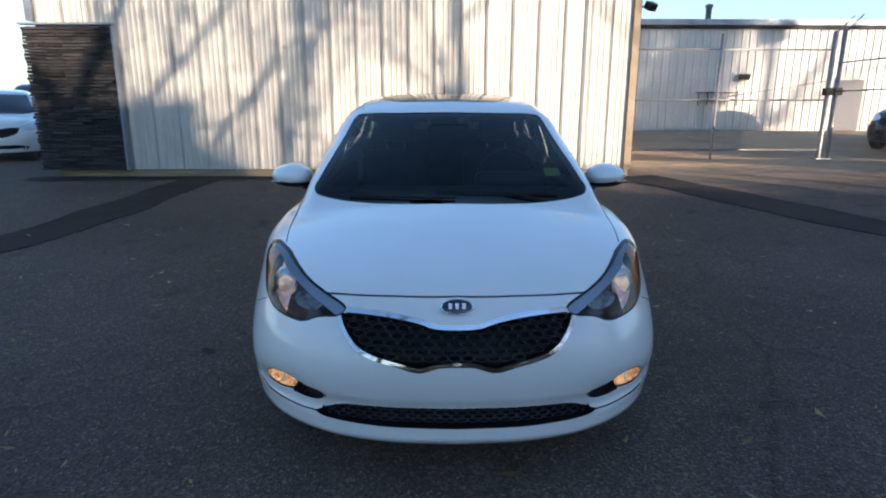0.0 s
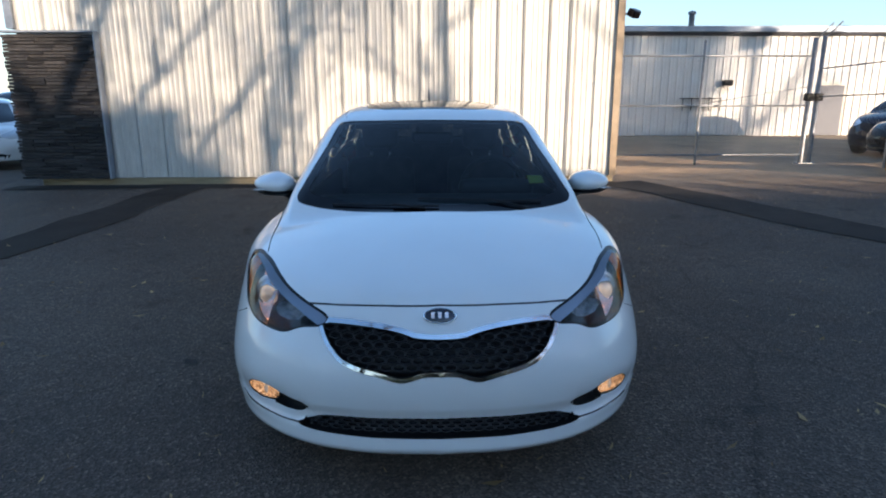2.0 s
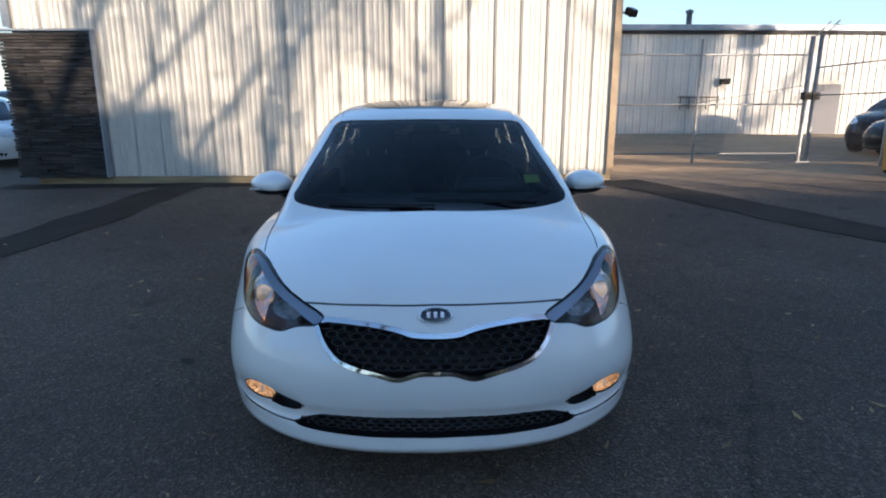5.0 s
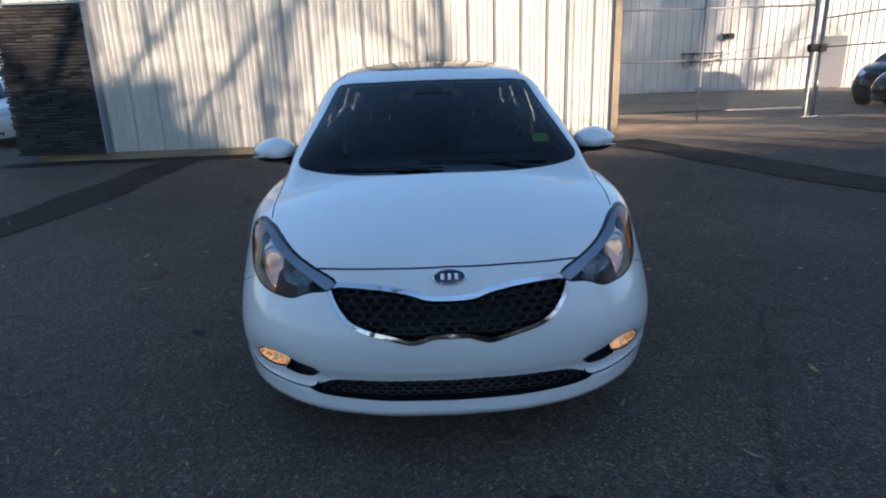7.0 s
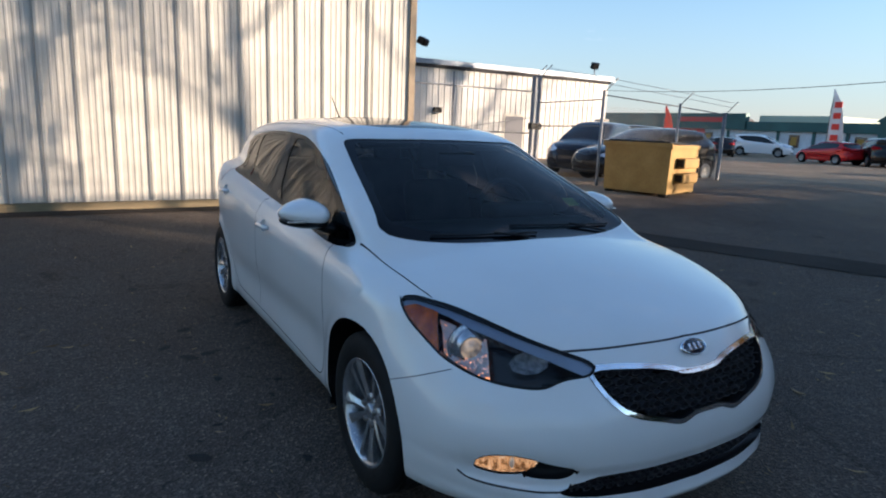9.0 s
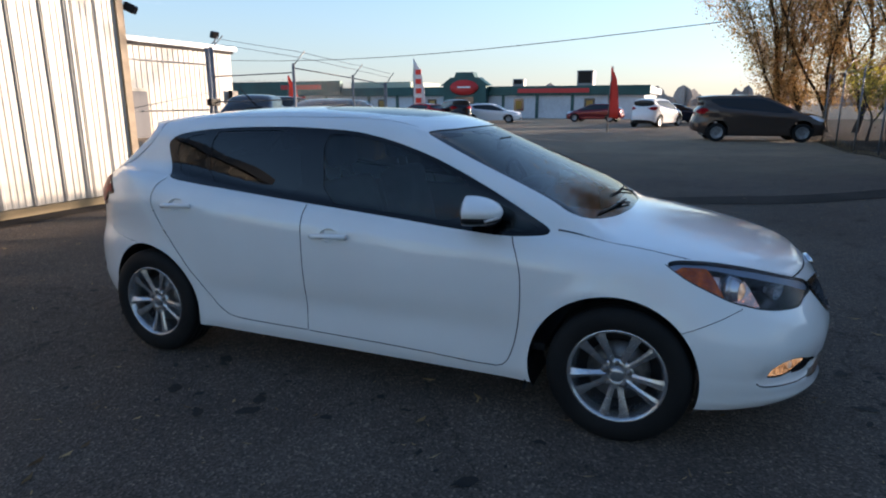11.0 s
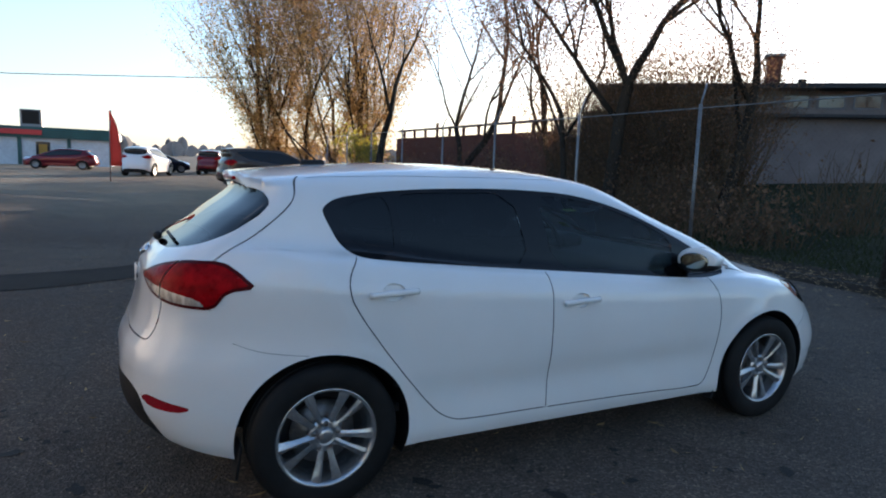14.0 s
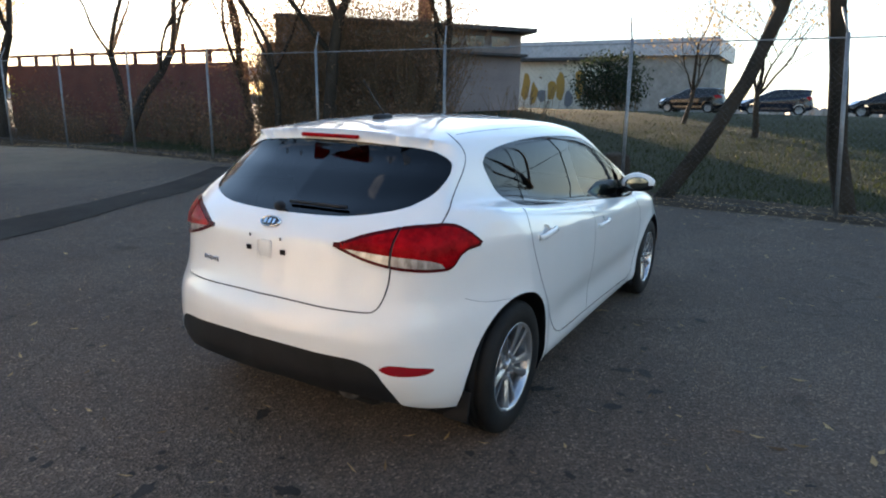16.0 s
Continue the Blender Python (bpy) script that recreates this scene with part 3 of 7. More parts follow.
def house():
    # its west face runs from near the red wall back along the bank
    a, b = Vector((16.3, -11.0, 0)), Vector((8.6, -18.7, 0))
    d = (b - a).normalized()
    L = (b - a).length
    m = Matrix.Translation(a) @ Euler((0, 0, math.atan2(d.y, d.x))).to_matrix().to_4x4()
    hs = tagged(new("house"), "grey stucco house with a dark low roof behind the fence", "house")
    add_part("wall", box_mesh(.85, L, 0, 9, -.5, 3.55, m=m), HOUSE_GREY, hs)
    add_part("upper_wall", box_mesh(1.65, L - .02, .03, 8.9, 3.554, 4.40, m=m), HOUSE_GREY, hs, "darker clerestory wall")
    add_part("roof", box_mesh(1.35, L + .35, -.7, 9.5, 4.404, 4.56, m=m), ROOF_DARK, hs, "dark flat roof with deep eaves")
    add_part("lower_eave", box_mesh(.95, L + .1, -.45, -.004, 3.50, 3.60, m=m), ROOF_DARK, hs)
    for i in range(6):
        u = L - .9 - i * 1.05
        win = add_part("window", box_mesh(u - .36, u + .36, -.012, .02, 3.85, 4.22, m=m), DARK_WINDOW, hs)
        add_part("frame", box_mesh(u - .42, u + .42, -.006, .025, 3.79, 4.28, m=m), GREYPAINT, win)
    ch = add_part("chimney", box_mesh(7.2, 7.7, 2.2, 2.7, 4.5, 5.9, m=m), BRICK_RED, hs, "brick chimney")
    add_part("chimney_cap", box_mesh(7.12, 7.78, 2.12, 2.78, 5.9, 6.0, m=m), CONCRETE, ch)
    add_part("flue", box_mesh(8.3, 8.55, 2.3, 2.55, 4.5, 5.1, m=m), BLACK, hs)
    # low outbuilding with a painted wall
    s = tagged(new("outbuilding"), "low outbuilding with a cream and ochre painted wall", "outbuilding")
    add_part("wall", box_mesh(9.6, 14.8, -35, -30, 1.0, 4.2), CREAM, s)
    add_part("roof", box_mesh(9.1, 15.4, -35.5, -29.3, 4.204, 4.36), ROOF_DARK, s)
    rng = random.Random(2)
    for i in range(9):
        x = 9.9 + i * .55
        mt = (OCHRE, GREYPAINT, OCHRE)[i % 3]
        bm = bmesh.new()
        pts = []
        z0, z1 = 1.6 + rng.uniform(0, .5), 2.6 + rng.uniform(0, 1.3)
        for k in range(9):
            t = 2 * math.pi * k / 9
            pts.append(bm.verts.new((x + (.16 + .22 * rng.random()) * math.cos(t), -29.99, (z0 + z1) / 2 + (z1 - z0) / 2 * math.sin(t) * (.75 + .4 * rng.random()))))
        bm.faces.new(pts)
        g = bmesh.ops.extrude_face_region(bm, geom=bm.faces[:])
        bmesh.ops.translate(bm, vec=(0, .012, 0), verts=[v for v in g["geom"] if isinstance(v, bmesh.types.BMVert)])
        add_part("painted_shape", bm, mt, s)
    far = tagged(new("far_hall"), "pale far hall with a grey roof", "hall")
    add_part("wall", box_mesh(6, 26, -62, -52, 0, 6.2), CONCRETE, far)
    add_part("roof", box_mesh(5.5, 26.5, -62.5, -51.3, 6.204, 7.6), TRIM_GREY, far)


house()


def strip_mall():
    s = tagged(new("shop_row"), "long low shop row with pale walls and a teal fascia", "shop row")
    X0 = 58.0
    add_part("wall", box_mesh(X0, X0 + 14, 5.5, 75, 0, 2.35), MALL_WHITE, s)
    add_part("fascia", box_mesh(X0 - .35, X0 + .1, 5.0, 38.0, 2.20, 3.10), TEAL, s, "teal metal fascia")
    add_part("fascia", box_mesh(X0 - .5, X0 + .1, 38.02, 75, 2.25, 3.9), TEAL, s, "taller teal metal fascia")
    add_part("roof", box_mesh(X0 + .12, X0 + 14, 5.0, 75, 2.36, 3.0), TRIM_GREY, s)
    add_part("gable_roof", box_mesh(X0 + 1, X0 + 9, 30, 37.5, 3.0, 3.75), material("pale_green_roof", (.35, .42, .33), .6), s)
    ent = add_part("entrance", box_mesh(X0 - 1.2, X0 - .36, 20.6, 25.2, 0, 3.2), TEAL, s, "teal entrance porch with a peaked top")
    bm = bmesh.new()
    prof = [(-2.6, 3.2), (-1.5, 4.0), (-1.1, 4.0), (-.9, 4.5), (.9, 4.5), (1.1, 4.0), (1.5, 4.0), (2.6, 3.2)]
    f = bm.faces.new([bm.verts.new((X0 - 1.25, 22.9 + a, z)) for a, z in prof])
    g = bmesh.ops.extrude_face_region(bm, geom=[f])
    bmesh.ops.translate(bm, vec=(1.2, 0, 0), verts=[v for v in g["geom"] if isinstance(v, bmesh.types.BMVert)])
    bmesh.ops.recalc_face_normals(bm, faces=bm.faces)
    add_part("porch_gable", bm, TEAL, ent)
    bm = lathe_z(0, 0, [(0, 1.0), (.1, 1.0), (.101, .0)], 28)
    bmesh.ops.transform(bm, matrix=Matrix.Translation((X0 - 1.26, 22.9, 3.0)) @ Euler((0, radians(-90), 0)).to_matrix().to_4x4() @ Matrix.Diagonal((.75, 1.5, 1, 1)), verts=bm.verts)
    add_part("round_sign", bm, RED_SIGN, ent, "red oval sign")
    add_part("sign_bar", box_mesh(X0 - 1.42, X0 - 1.37, 22.2, 23.6, 2.95, 3.12), WHITE_PANEL, ent)
    add_part("door", box_mesh(X0 - 1.26, X0 - 1.21, 21.9, 23.9, .05, 2.1), DARK_WINDOW, ent)
    for y in (8.5, 12, 15.5, 19, 28, 31, 34.5, 40, 44, 48, 53, 58, 63):
        add_part("pilaster", box_mesh(X0 - .12, X0 - .004, y, y + .28, 0, 2.195), TEAL, s)
    for y in (10, 17, 26.5, 32.5, 42, 50.5, 60):
        w = add_part("window", box_mesh(X0 - .08, X0 - .004, y, y + 1.0, .7, 1.9), DARK_WINDOW, s)
        add_part("poster", box_mesh(X0 - .10, X0 - .084, y + .2, y + .8, .9, 1.7), OCHRE, w)
    for y0, y1, z0, z1, mt in ((10.5, 17.5, 2.45, 2.85, RED_SIGN), (43, 49, 1.75, 2.35, RED_SIGN), (52, 55, 1.3, 2.35, RED_SIGN), (44, 48, 1.85, 2.02, WHITE_PANEL), (40.5, 46, 3.0, 3.5, RED_SIGN)):
        add_part("sign_panel", box_mesh(X0 - .60 if z0 > 2.2 else X0 - .16, X0 - .505 if z0 > 2.2 else X0 - .10, y0, y1, z0, z1), mt, s)
    for x, y, w, hh in ((62, 11, 1.6, 1.4), (63, 18.5, 1.2, .7), (62, 45, 3.0, .8), (63, 54, 2.5, .7)):
        u = tagged(add_part("rooftop_unit", box_mesh(x, x + w, y, y + w, 3.004, 3.3 + hh, bevel=.05), GALV if y < 20 else WHITE_PANEL), "rooftop air unit on the shop row", "air unit", group="rooftop units")
        add_part("grille", box_mesh(x - .02, x - .004, y + .15, y + w - .15, 3.45, 3.2 + hh), BLACK, u)


strip_mall()


# ---------------------------------------------------------------- the car
def curve_through(pairs):
    """A smooth curve through a few (place, value) pairs."""
    xs, ys = np.array([p[0] for p in pairs], float), np.array([p[1] for p in pairs], float)
    m = np.gradient(ys, xs)
    d = np.diff(ys) / np.diff(xs)
    m[0], m[-1] = d[0], d[-1]
    for i in range(1, len(xs) - 1):
        m[i] = 0 if d[i - 1] * d[i] <= 0 else 2 * d[i - 1] * d[i] / (d[i - 1] + d[i])

    def at(v):
        v = np.clip(v, xs[0], xs[-1])
        i = np.clip(np.searchsorted(xs, v) - 1, 0, len(xs) - 2)
        h = xs[i + 1] - xs[i]
        t = (v - xs[i]) / h
        return ((1 + 2 * t) * (1 - t) ** 2 * ys[i] + t * (1 - t) ** 2 * h * m[i] + t * t * (3 - 2 * t) * ys[i + 1] + t * t * (t - 1) * h * m[i + 1])
    return at


def ease(a, b, v):
    t = np.clip((v - a) / (b - a), 0, 1)
    return t * t * (3 - 2 * t)


def smax(a, b, k):
    h = np.maximum(k - np.abs(a - b), 0) / k
    return np.maximum(a, b) + h * h * k / 4


def smin(a, b, k):
    return -smax(-a, -b, k)


# the lines of the body: y runs from nose to tail with the front axle at 0, z up, x to the side
side_width = curve_through([(.12, .78), (.20, .845), (.28, .868), (.36, .870), (.45, .875), (.58, .888), (.70, .892), (.80, .886), (.87, .868), (.92, .838), (.96, .79), (1.05, .70)])
plan_width = curve_through([(-.9, .95), (-.4, .99), (0, 1.0), (.6, .985), (1.4, .99), (2.2, 1.0), (2.7, 1.0), (3.1, .975), (3.45, .92)])
edge_height = curve_through([(-.9, .66), (-.7, .71), (-.4, .792), (-.15, .850), (.1, .882), (.3, .902), (.6, .908), (.9, .915), (1.23, .94), (1.64, .975), (2.0, 1.005), (2.3, 1.035), (2.6, 1.07), (3.0, 1.10), (3.5, 1.10)])
hood_height = curve_through([(-.95, .70), (-.8, .756), (-.7, .797), (-.5, .853), (-.2, .912), (.1, .953), (.4, .985), (.8, 1.0), (3.5, 1.05)])
nose = curve_through([(.12, -.68), (.17, -.78), (.21, -.845), (.25, -.878), (.285, -.868), (.36, -.866), (.41, -.884), (.48, -.89), (.56, -.882), (.64, -.855), (.70, -.822), (.76, -.762), (.80, -.70), (.86, -.5), (.95, -.2), (1.1, .1)])
nose_bow = curve_through([(0, 0), (.2, .010), (.4, .046), (.55, .104), (.68, .19), (.78, .30), (.86, .46), (.93, .80)])
tail = curve_through([(.12, 3.15), (.22, 3.30), (.33, 3.425), (.45, 3.468), (.58, 3.464), (.64, 3.452), (.69, 3.430), (.75, 3.405), (.84, 3.382), (.95, 3.365), (1.02, 3.315), (1.06, 3.265), (1.20, 3.09), (1.30, 2.965), (1.335, 2.95), (1.362, 3.0), (1.40, 3.01), (1.50, 2.98)])
tail_bow = curve_through([(0, 0), (.3, .016), (.5, .056), (.62, .108), (.72, .19), (.80, .33), (.86, .53), (.95, .9)])
cabin_width = curve_through([(.80, .80), (.90, .782), (1.0, .757), (1.1, .727), (1.2, .694), (1.3, .655), (1.38, .61), (1.45, .54)])
cabin_plan = curve_through([(.0, .93), (.4, .985), (.8, 1.0), (1.6, 1.0), (2.2, .985), (2.6, .965), (2.9, .93), (3.2, .87), (3.5, .8)])
cabin_top = curve_through([(-.3, .66), (.0, .875), (.12, .953), (.4, 1.104), (.7, 1.246), (.95, 1.351), (1.08, 1.394), (1.25, 1.428), (1.5, 1.450), (1.85, 1.459), (2.2, 1.454), (2.6, 1.429), (2.9, 1.396), (3.05, 1.378), (3.5, 1.33)])
bottom_edge = curve_through([(-.9, .222), (-.6, .220), (-.36, .216), (.4, .214), (2.3, .222), (2.95, .225), (3.15, .26), (3.45, .375)])
HUB_F, HUB_R, HUB_Z = 0.0, 2.70, .316


def arch(y, z):
    """Distance outside the nearer wheel opening."""
    a = np.hypot(y - HUB_F - .03, (z - HUB_Z)) - .366
    b = np.hypot(y - HUB_R, (z - HUB_Z)) - .362
    return np.minimum(a, b)


def body(p):
    x, y, z = np.abs(p[..., 0]), p[..., 1], p[..., 2]
    edge = edge_height(y)
    zz = z * (1 + (.95 / edge - 1) * ease(.45, .80, z))
    w = side_width(zz) * plan_width(y)
    w = w - .009 * np.exp(-((z - .44) / .085) ** 2) * ease(.42, .7, y) * (1 - ease(2.0, 2.35, y))
    w = w + .010 * np.exp(-((arch(y, z) - .01) / .045) ** 2)
    fold = np.abs(z - (.775 + .062 * y))
    w = w + .0075 * np.exp(-np.sqrt(fold * fold + .00002) / .045) * ease(.15, .7, y) * (1 - ease(2.75, 3.05, y))
    side = x - w
    front = nose(z) + nose_bow(x) * (1.06 + .36 * ease(.42, .75, z) + .22 * (1 - ease(.18, .36, z))) - y
    rise = z - (.500 + .17 * x * x)
    front = front + .10 * (rise + np.sqrt(rise * rise + .00012)) * .5 * (1 - ease(.70, .80, z))
    front = front + .016 * np.exp(-((x + y + .06) / .20) ** 2 - ((z - .395) / .05) ** 2) * (1 - ease(-.35, -.1, y))
    back = y - (tail(z) - tail_bow(x) * (1 + .16 * (1 - ease(.7, .95, z))))
    cabin_side = x - cabin_width(z) * cabin_plan(y)
    deck = edge + (hood_height(y) - edge) * (1 - np.clip(x / .78, 0, 1) ** 2)
    top = z - deck
    low = smax(smax(side, front, .06), smax(top, back, .05), .05)
    u = x + y
    over = z - np.interp(u, [-.40, -.28, -.21, .0, .19, .225], [.362, .318, .305, .315, .326, .345])
    low = low + .013 * ease(-.006, .014, over) * (1 - ease(.02, .13, over)) * ease(-.34, -.27, u) * (1 - ease(.18, .25, u)) * (1 - ease(-.30, -.12, y))
    lag = .12 * x * x * (1 - ease(.9, 1.35, y))
    crown = .10 * x * x + .10 * x ** 4
    lid = z - (cabin_top(y - lag) - crown * ease(.2, .9, y))
    cabin = np.maximum(smax(smax(cabin_side, lid, .09), back, .035), .02 - y)
    return smin(low, cabin, .045 + .05 * ease(1.9, 2.6, y))


def body_normal(p):
    e, g = .004, []
    for axis in range(3):
        d = np.zeros(3)
        d[axis] = e
        g.append(body(p + d) - body(p - d))
    g = np.stack(g, -1)
    return g / np.maximum(np.linalg.norm(g, axis=-1, keepdims=True), 1e-9)


def shoot(origin, way, far=2.6):
    """Where rays from inside leave the body."""
    lo, hi = np.zeros(way.shape[:-1]), np.full(way.shape[:-1], far)
    for _ in range(30):
        mid = (lo + hi) / 2
        inside = body(origin + way * mid[..., None]) < 0
        lo, hi = np.where(inside, mid, lo), np.where(inside, hi, mid)
    return origin + way * ((lo + hi) / 2)[..., None]


def on_front(x, z):
    p = np.stack([np.asarray(x, float), np.full(np.shape(x), .3), np.asarray(z, float)], -1)
    return shoot(p, np.broadcast_to(np.array([0, -1.0, 0]), p.shape))


def on_side(y, z):
    """On the flank at +x."""
    p = np.stack([np.full(np.shape(y), .0), np.asarray(y, float), np.asarray(z, float)], -1)
    return shoot(p, np.broadcast_to(np.array([1.0, 0, 0]), p.shape))


def on_back(x, z):
    p = np.stack([np.asarray(x, float), np.full(np.shape(x), 2.5), np.asarray(z, float)], -1)
    return shoot(p, np.broadcast_to(np.array([0, 1.0, 0]), p.shape))


def on_top(x, y):
    p = np.stack([np.asarray(x, float), np.asarray(y, float), np.full(np.shape(x), .6)], -1)
    return shoot(p, np.broadcast_to(np.array([0, 0, 1.0]), p.shape))


def skin():
    """One half of the body's skin, as points and triangles, from rays out of its spine."""
    phi = np.radians(np.linspace(-62, 90, 128))
    rows = []
    y0, y1, zc = .35, 2.45, .62
    for th in np.radians(np.linspace(90, 1, 95)):
        rows.append((y0, math.cos(th), -math.sin(th)))
    for y in np.linspace(y0, y1, 125):
        rows.append((y, 1.0, 0.0))
    for th in np.radians(np.linspace(1, 90, 95)):
        rows.append((y1, math.cos(th), math.sin(th)))
    rows = np.array(rows)
    o = np.zeros((len(rows), len(phi), 3))
    o[..., 1], o[..., 2] = rows[:, None, 0], zc
    way = np.stack([np.cos(phi)[None] * rows[:, 1:2], np.cos(phi)[None] * rows[:, 2:3], np.broadcast_to(np.sin(phi), (len(rows), len(phi)))], -1)
    pts = shoot(o, way)
    n, m = len(rows), len(phi)
    pts[..., 0] = np.maximum(pts[..., 0], 0)
    pts[0, :, 0] = pts[-1, :, 0] = pts[:, -1, 0] = 0
    i, j = np.meshgrid(np.arange(n - 1), np.arange(m - 1), indexing="ij")
    a, b, c, d = i * m + j, (i + 1) * m + j, (i + 1) * m + j + 1, i * m + j + 1
    tri = np.concatenate([np.stack([a, b, c], -1).reshape(-1, 3), np.stack([a, c, d], -1).reshape(-1, 3)])
    return pts.reshape(-1, 3), tri


def cut(pts, tri, field):
    """Splits the triangles along field = 0."""
    f = field(pts)
    f = np.where(np.abs(f) < 1e-5, 1e-5, f)
    pos = f > 0
    k = pos[tri].sum(1)
    mixed = (k == 1) | (k == 2)
    if not mixed.any():
        return pts, tri
    t, keep = tri[mixed], tri[~mixed]
    s = pos[t]
    lone = np.where(k[mixed][:, None] == 1, s, ~s).argmax(1)
    r = np.arange(len(t))
    a, b, c = t[r, lone], t[r, (lone + 1) % 3], t[r, (lone + 2) % 3]
    edges = np.sort(np.concatenate([np.stack([a, b], 1), np.stack([a, c], 1)]), 1)
    uniq, inv = np.unique(edges, axis=0, return_inverse=True)
    inv = inv.reshape(-1)
    w = f[uniq[:, 0]] / (f[uniq[:, 0]] - f[uniq[:, 1]])
    fresh = pts[uniq[:, 0]] + (pts[uniq[:, 1]] - pts[uniq[:, 0]]) * w[:, None]
    ab, ac = inv[:len(t)] + len(pts), inv[len(t):] + len(pts)
    made = np.concatenate([np.stack([a, ab, ac], 1), np.stack([ab, b, c], 1), np.stack([ab, c, ac], 1)])
    return np.concatenate([pts, fresh]), np.concatenate([keep, made])


def rounded(poly, times=2):
    p = np.array(poly, float)
    for _ in range(times):
        q = np.roll(p, -1, 0)
        p = np.stack([p * .8 + q * .2, p * .2 + q * .8], 1).reshape(-1, 2)
    return p


def inside_of(poly, u, v):
    """Signed distance to a closed outline, negative inside."""
    p = np.stack([u, v], -1)
    best, odd = np.full(u.shape, 9.0), np.zeros(u.shape, bool)
    for a, b in zip(poly, np.roll(poly, -1, 0)):
        ab = b - a
        t = np.clip(((p - a) @ ab) / max(ab @ ab, 1e-12), 0, 1)
        best = np.minimum(best, np.linalg.norm(p - a - t[..., None] * ab, axis=-1))
        crosses = (a[1] > v) != (b[1] > v)
        odd ^= crosses & (u < (b[0] - a[0]) * (v - a[1]) / (b[1] - a[1] + 1e-12) + a[0])
    return np.where(odd, -best, best)


def along(line, u, v):
    """Distance to an open line."""
    p, line, best = np.stack([u, v], -1), np.array(line, float), np.full(u.shape, 9.0)
    for a, b in zip(line[:-1], line[1:]):
        ab = b - a
        t = np.clip(((p - a) @ ab) / max(ab @ ab, 1e-12), 0, 1)
        best = np.minimum(best, np.linalg.norm(p - a - t[..., None] * ab, axis=-1))
    return best


def beside(line, u, v):
    """Signed distance to an open line, one sign on each side of it."""
    p, line = np.stack([u, v], -1), np.array(line, float)
    best, sign = np.full(u.shape, 9.0), np.ones(u.shape)
    for a, b in zip(line[:-1], line[1:]):
        ab = b - a
        t = np.clip(((p - a) @ ab) / max(ab @ ab, 1e-12), 0, 1)
        d = np.linalg.norm(p - a - t[..., None] * ab, axis=-1)
        s = np.sign(ab[0] * (p[..., 1] - a[1]) - ab[1] * (p[..., 0] - a[0]))
        sign = np.where(d < best, s, sign)
        best = np.minimum(best, d)
    return np.where(best < .04, best * sign, .04)


def soft_line(line, times=2):
    p = np.array(line, float)
    for _ in range(times):
        q = [p[0]]
        for a, b in zip(p[:-1], p[1:]):
            q += [a * .75 + b * .25, a * .25 + b * .75]
        p = np.array(q + [p[-1]])
    return p


# outlines on the skin
WINDOWS = rounded([(.295, .905), (.52, .885), (.82, .902), (1.23, .937), (1.64, .970), (2.0, 1.0), (2.35, 1.033), (2.56, 1.058), (2.615, 1.10), (2.66, 1.19), (2.685, 1.25), (2.62, 1.297), (2.44, 1.325), (2.17, 1.345), (1.80, 1.353), (1.41, 1.338), (1.17, 1.293), (.94, 1.222), (.68, 1.110), (.50, 1.02)])
PANE_F = rounded([(.74, .925), (1.23, .957), (1.53, .980), (1.585, 1.318), (1.41, 1.318), (1.17, 1.272), (.94, 1.20), (.72, 1.10)], 1)
PANE_S = rounded([(.37, .918), (.52, .905), (.64, .912), (.63, 1.05), (.50, .985)], 1)
PANE_R = rounded([(1.67, .995), (2.0, 1.02), (2.325, 1.05), (2.345, 1.315), (2.17, 1.328), (1.735, 1.335)], 1)
PANE_Q = rounded([(2.36, 1.055), (2.53, 1.078), (2.60, 1.18), (2.605, 1.25), (2.50, 1.295), (2.38, 1.31)], 2)
DOOR_F = [(.50, .89), (.455, .80), (.435, .69), (.44, .52), (.465, .38), (.50, .29), (.56, .265), (1.0, .285), (1.58, .295), (1.60, .2955), (1.60, .315), (1.60, .62), (1.61, .96)]
DOOR_R = [(1.60, .62), (1.60, .315), (1.60, .297), (1.62, .297), (2.06, .302), (2.14, .32), (2.22, .375), (2.42, .615), (2.60, .865), (2.625, .95), (2.61, 1.01), (2.57, 1.058)]
HEADLAMP = rounded([(.64, .812), (.62, .828), (.55, .834), (.35, .824), (.13, .797), (-.13, .752), (-.30, .722), (-.345, .704), (-.33, .676), (-.21, .664), (-.13, .634), (.06, .636), (.19, .648), (.35, .678), (.46, .720), (.56, .760)], 1)
GRILLE_HALF = [(.058, .535), (.098, .521), (.137, .511), (.216, .533), (.295, .549), (.356, .572), (.400, .615), (.428, .663), (.432, .690), (.411, .706), (.319, .707), (.217, .701), (.127, .686), (.078, .669)]
GRILLE = rounded(GRILLE_HALF + [(-x, z) for x, z in GRILLE_HALF[::-1]], 1)
INTAKE = rounded([(-.535, .310), (-.51, .325), (-.428, .364), (-.343, .368), (-.22, .370), (.22, .370), (.343, .368), (.428, .364), (.51, .325), (.535, .310), (.50, .297), (.388, .292), (.22, .289), (-.22, .289), (-.388, .292), (-.50, .297)], 1)
FOG = rounded([(.165, .366), (.135, .405), (.08, .428), (-.03, .438), (-.155, .424), (-.125, .395), (-.075, .362), (.05, .354)], 1)
POCKET = rounded([(-.115, .428), (-.160, .419), (-.325, .391), (-.256, .353), (-.145, .350), (-.06, .358), (-.10, .40)], 1)
BLADE = soft_line([(.225, .345), (.19, .326), (.10, .320), (.0, .315), (-.21, .305), (-.28, .318), (-.40, .362)])
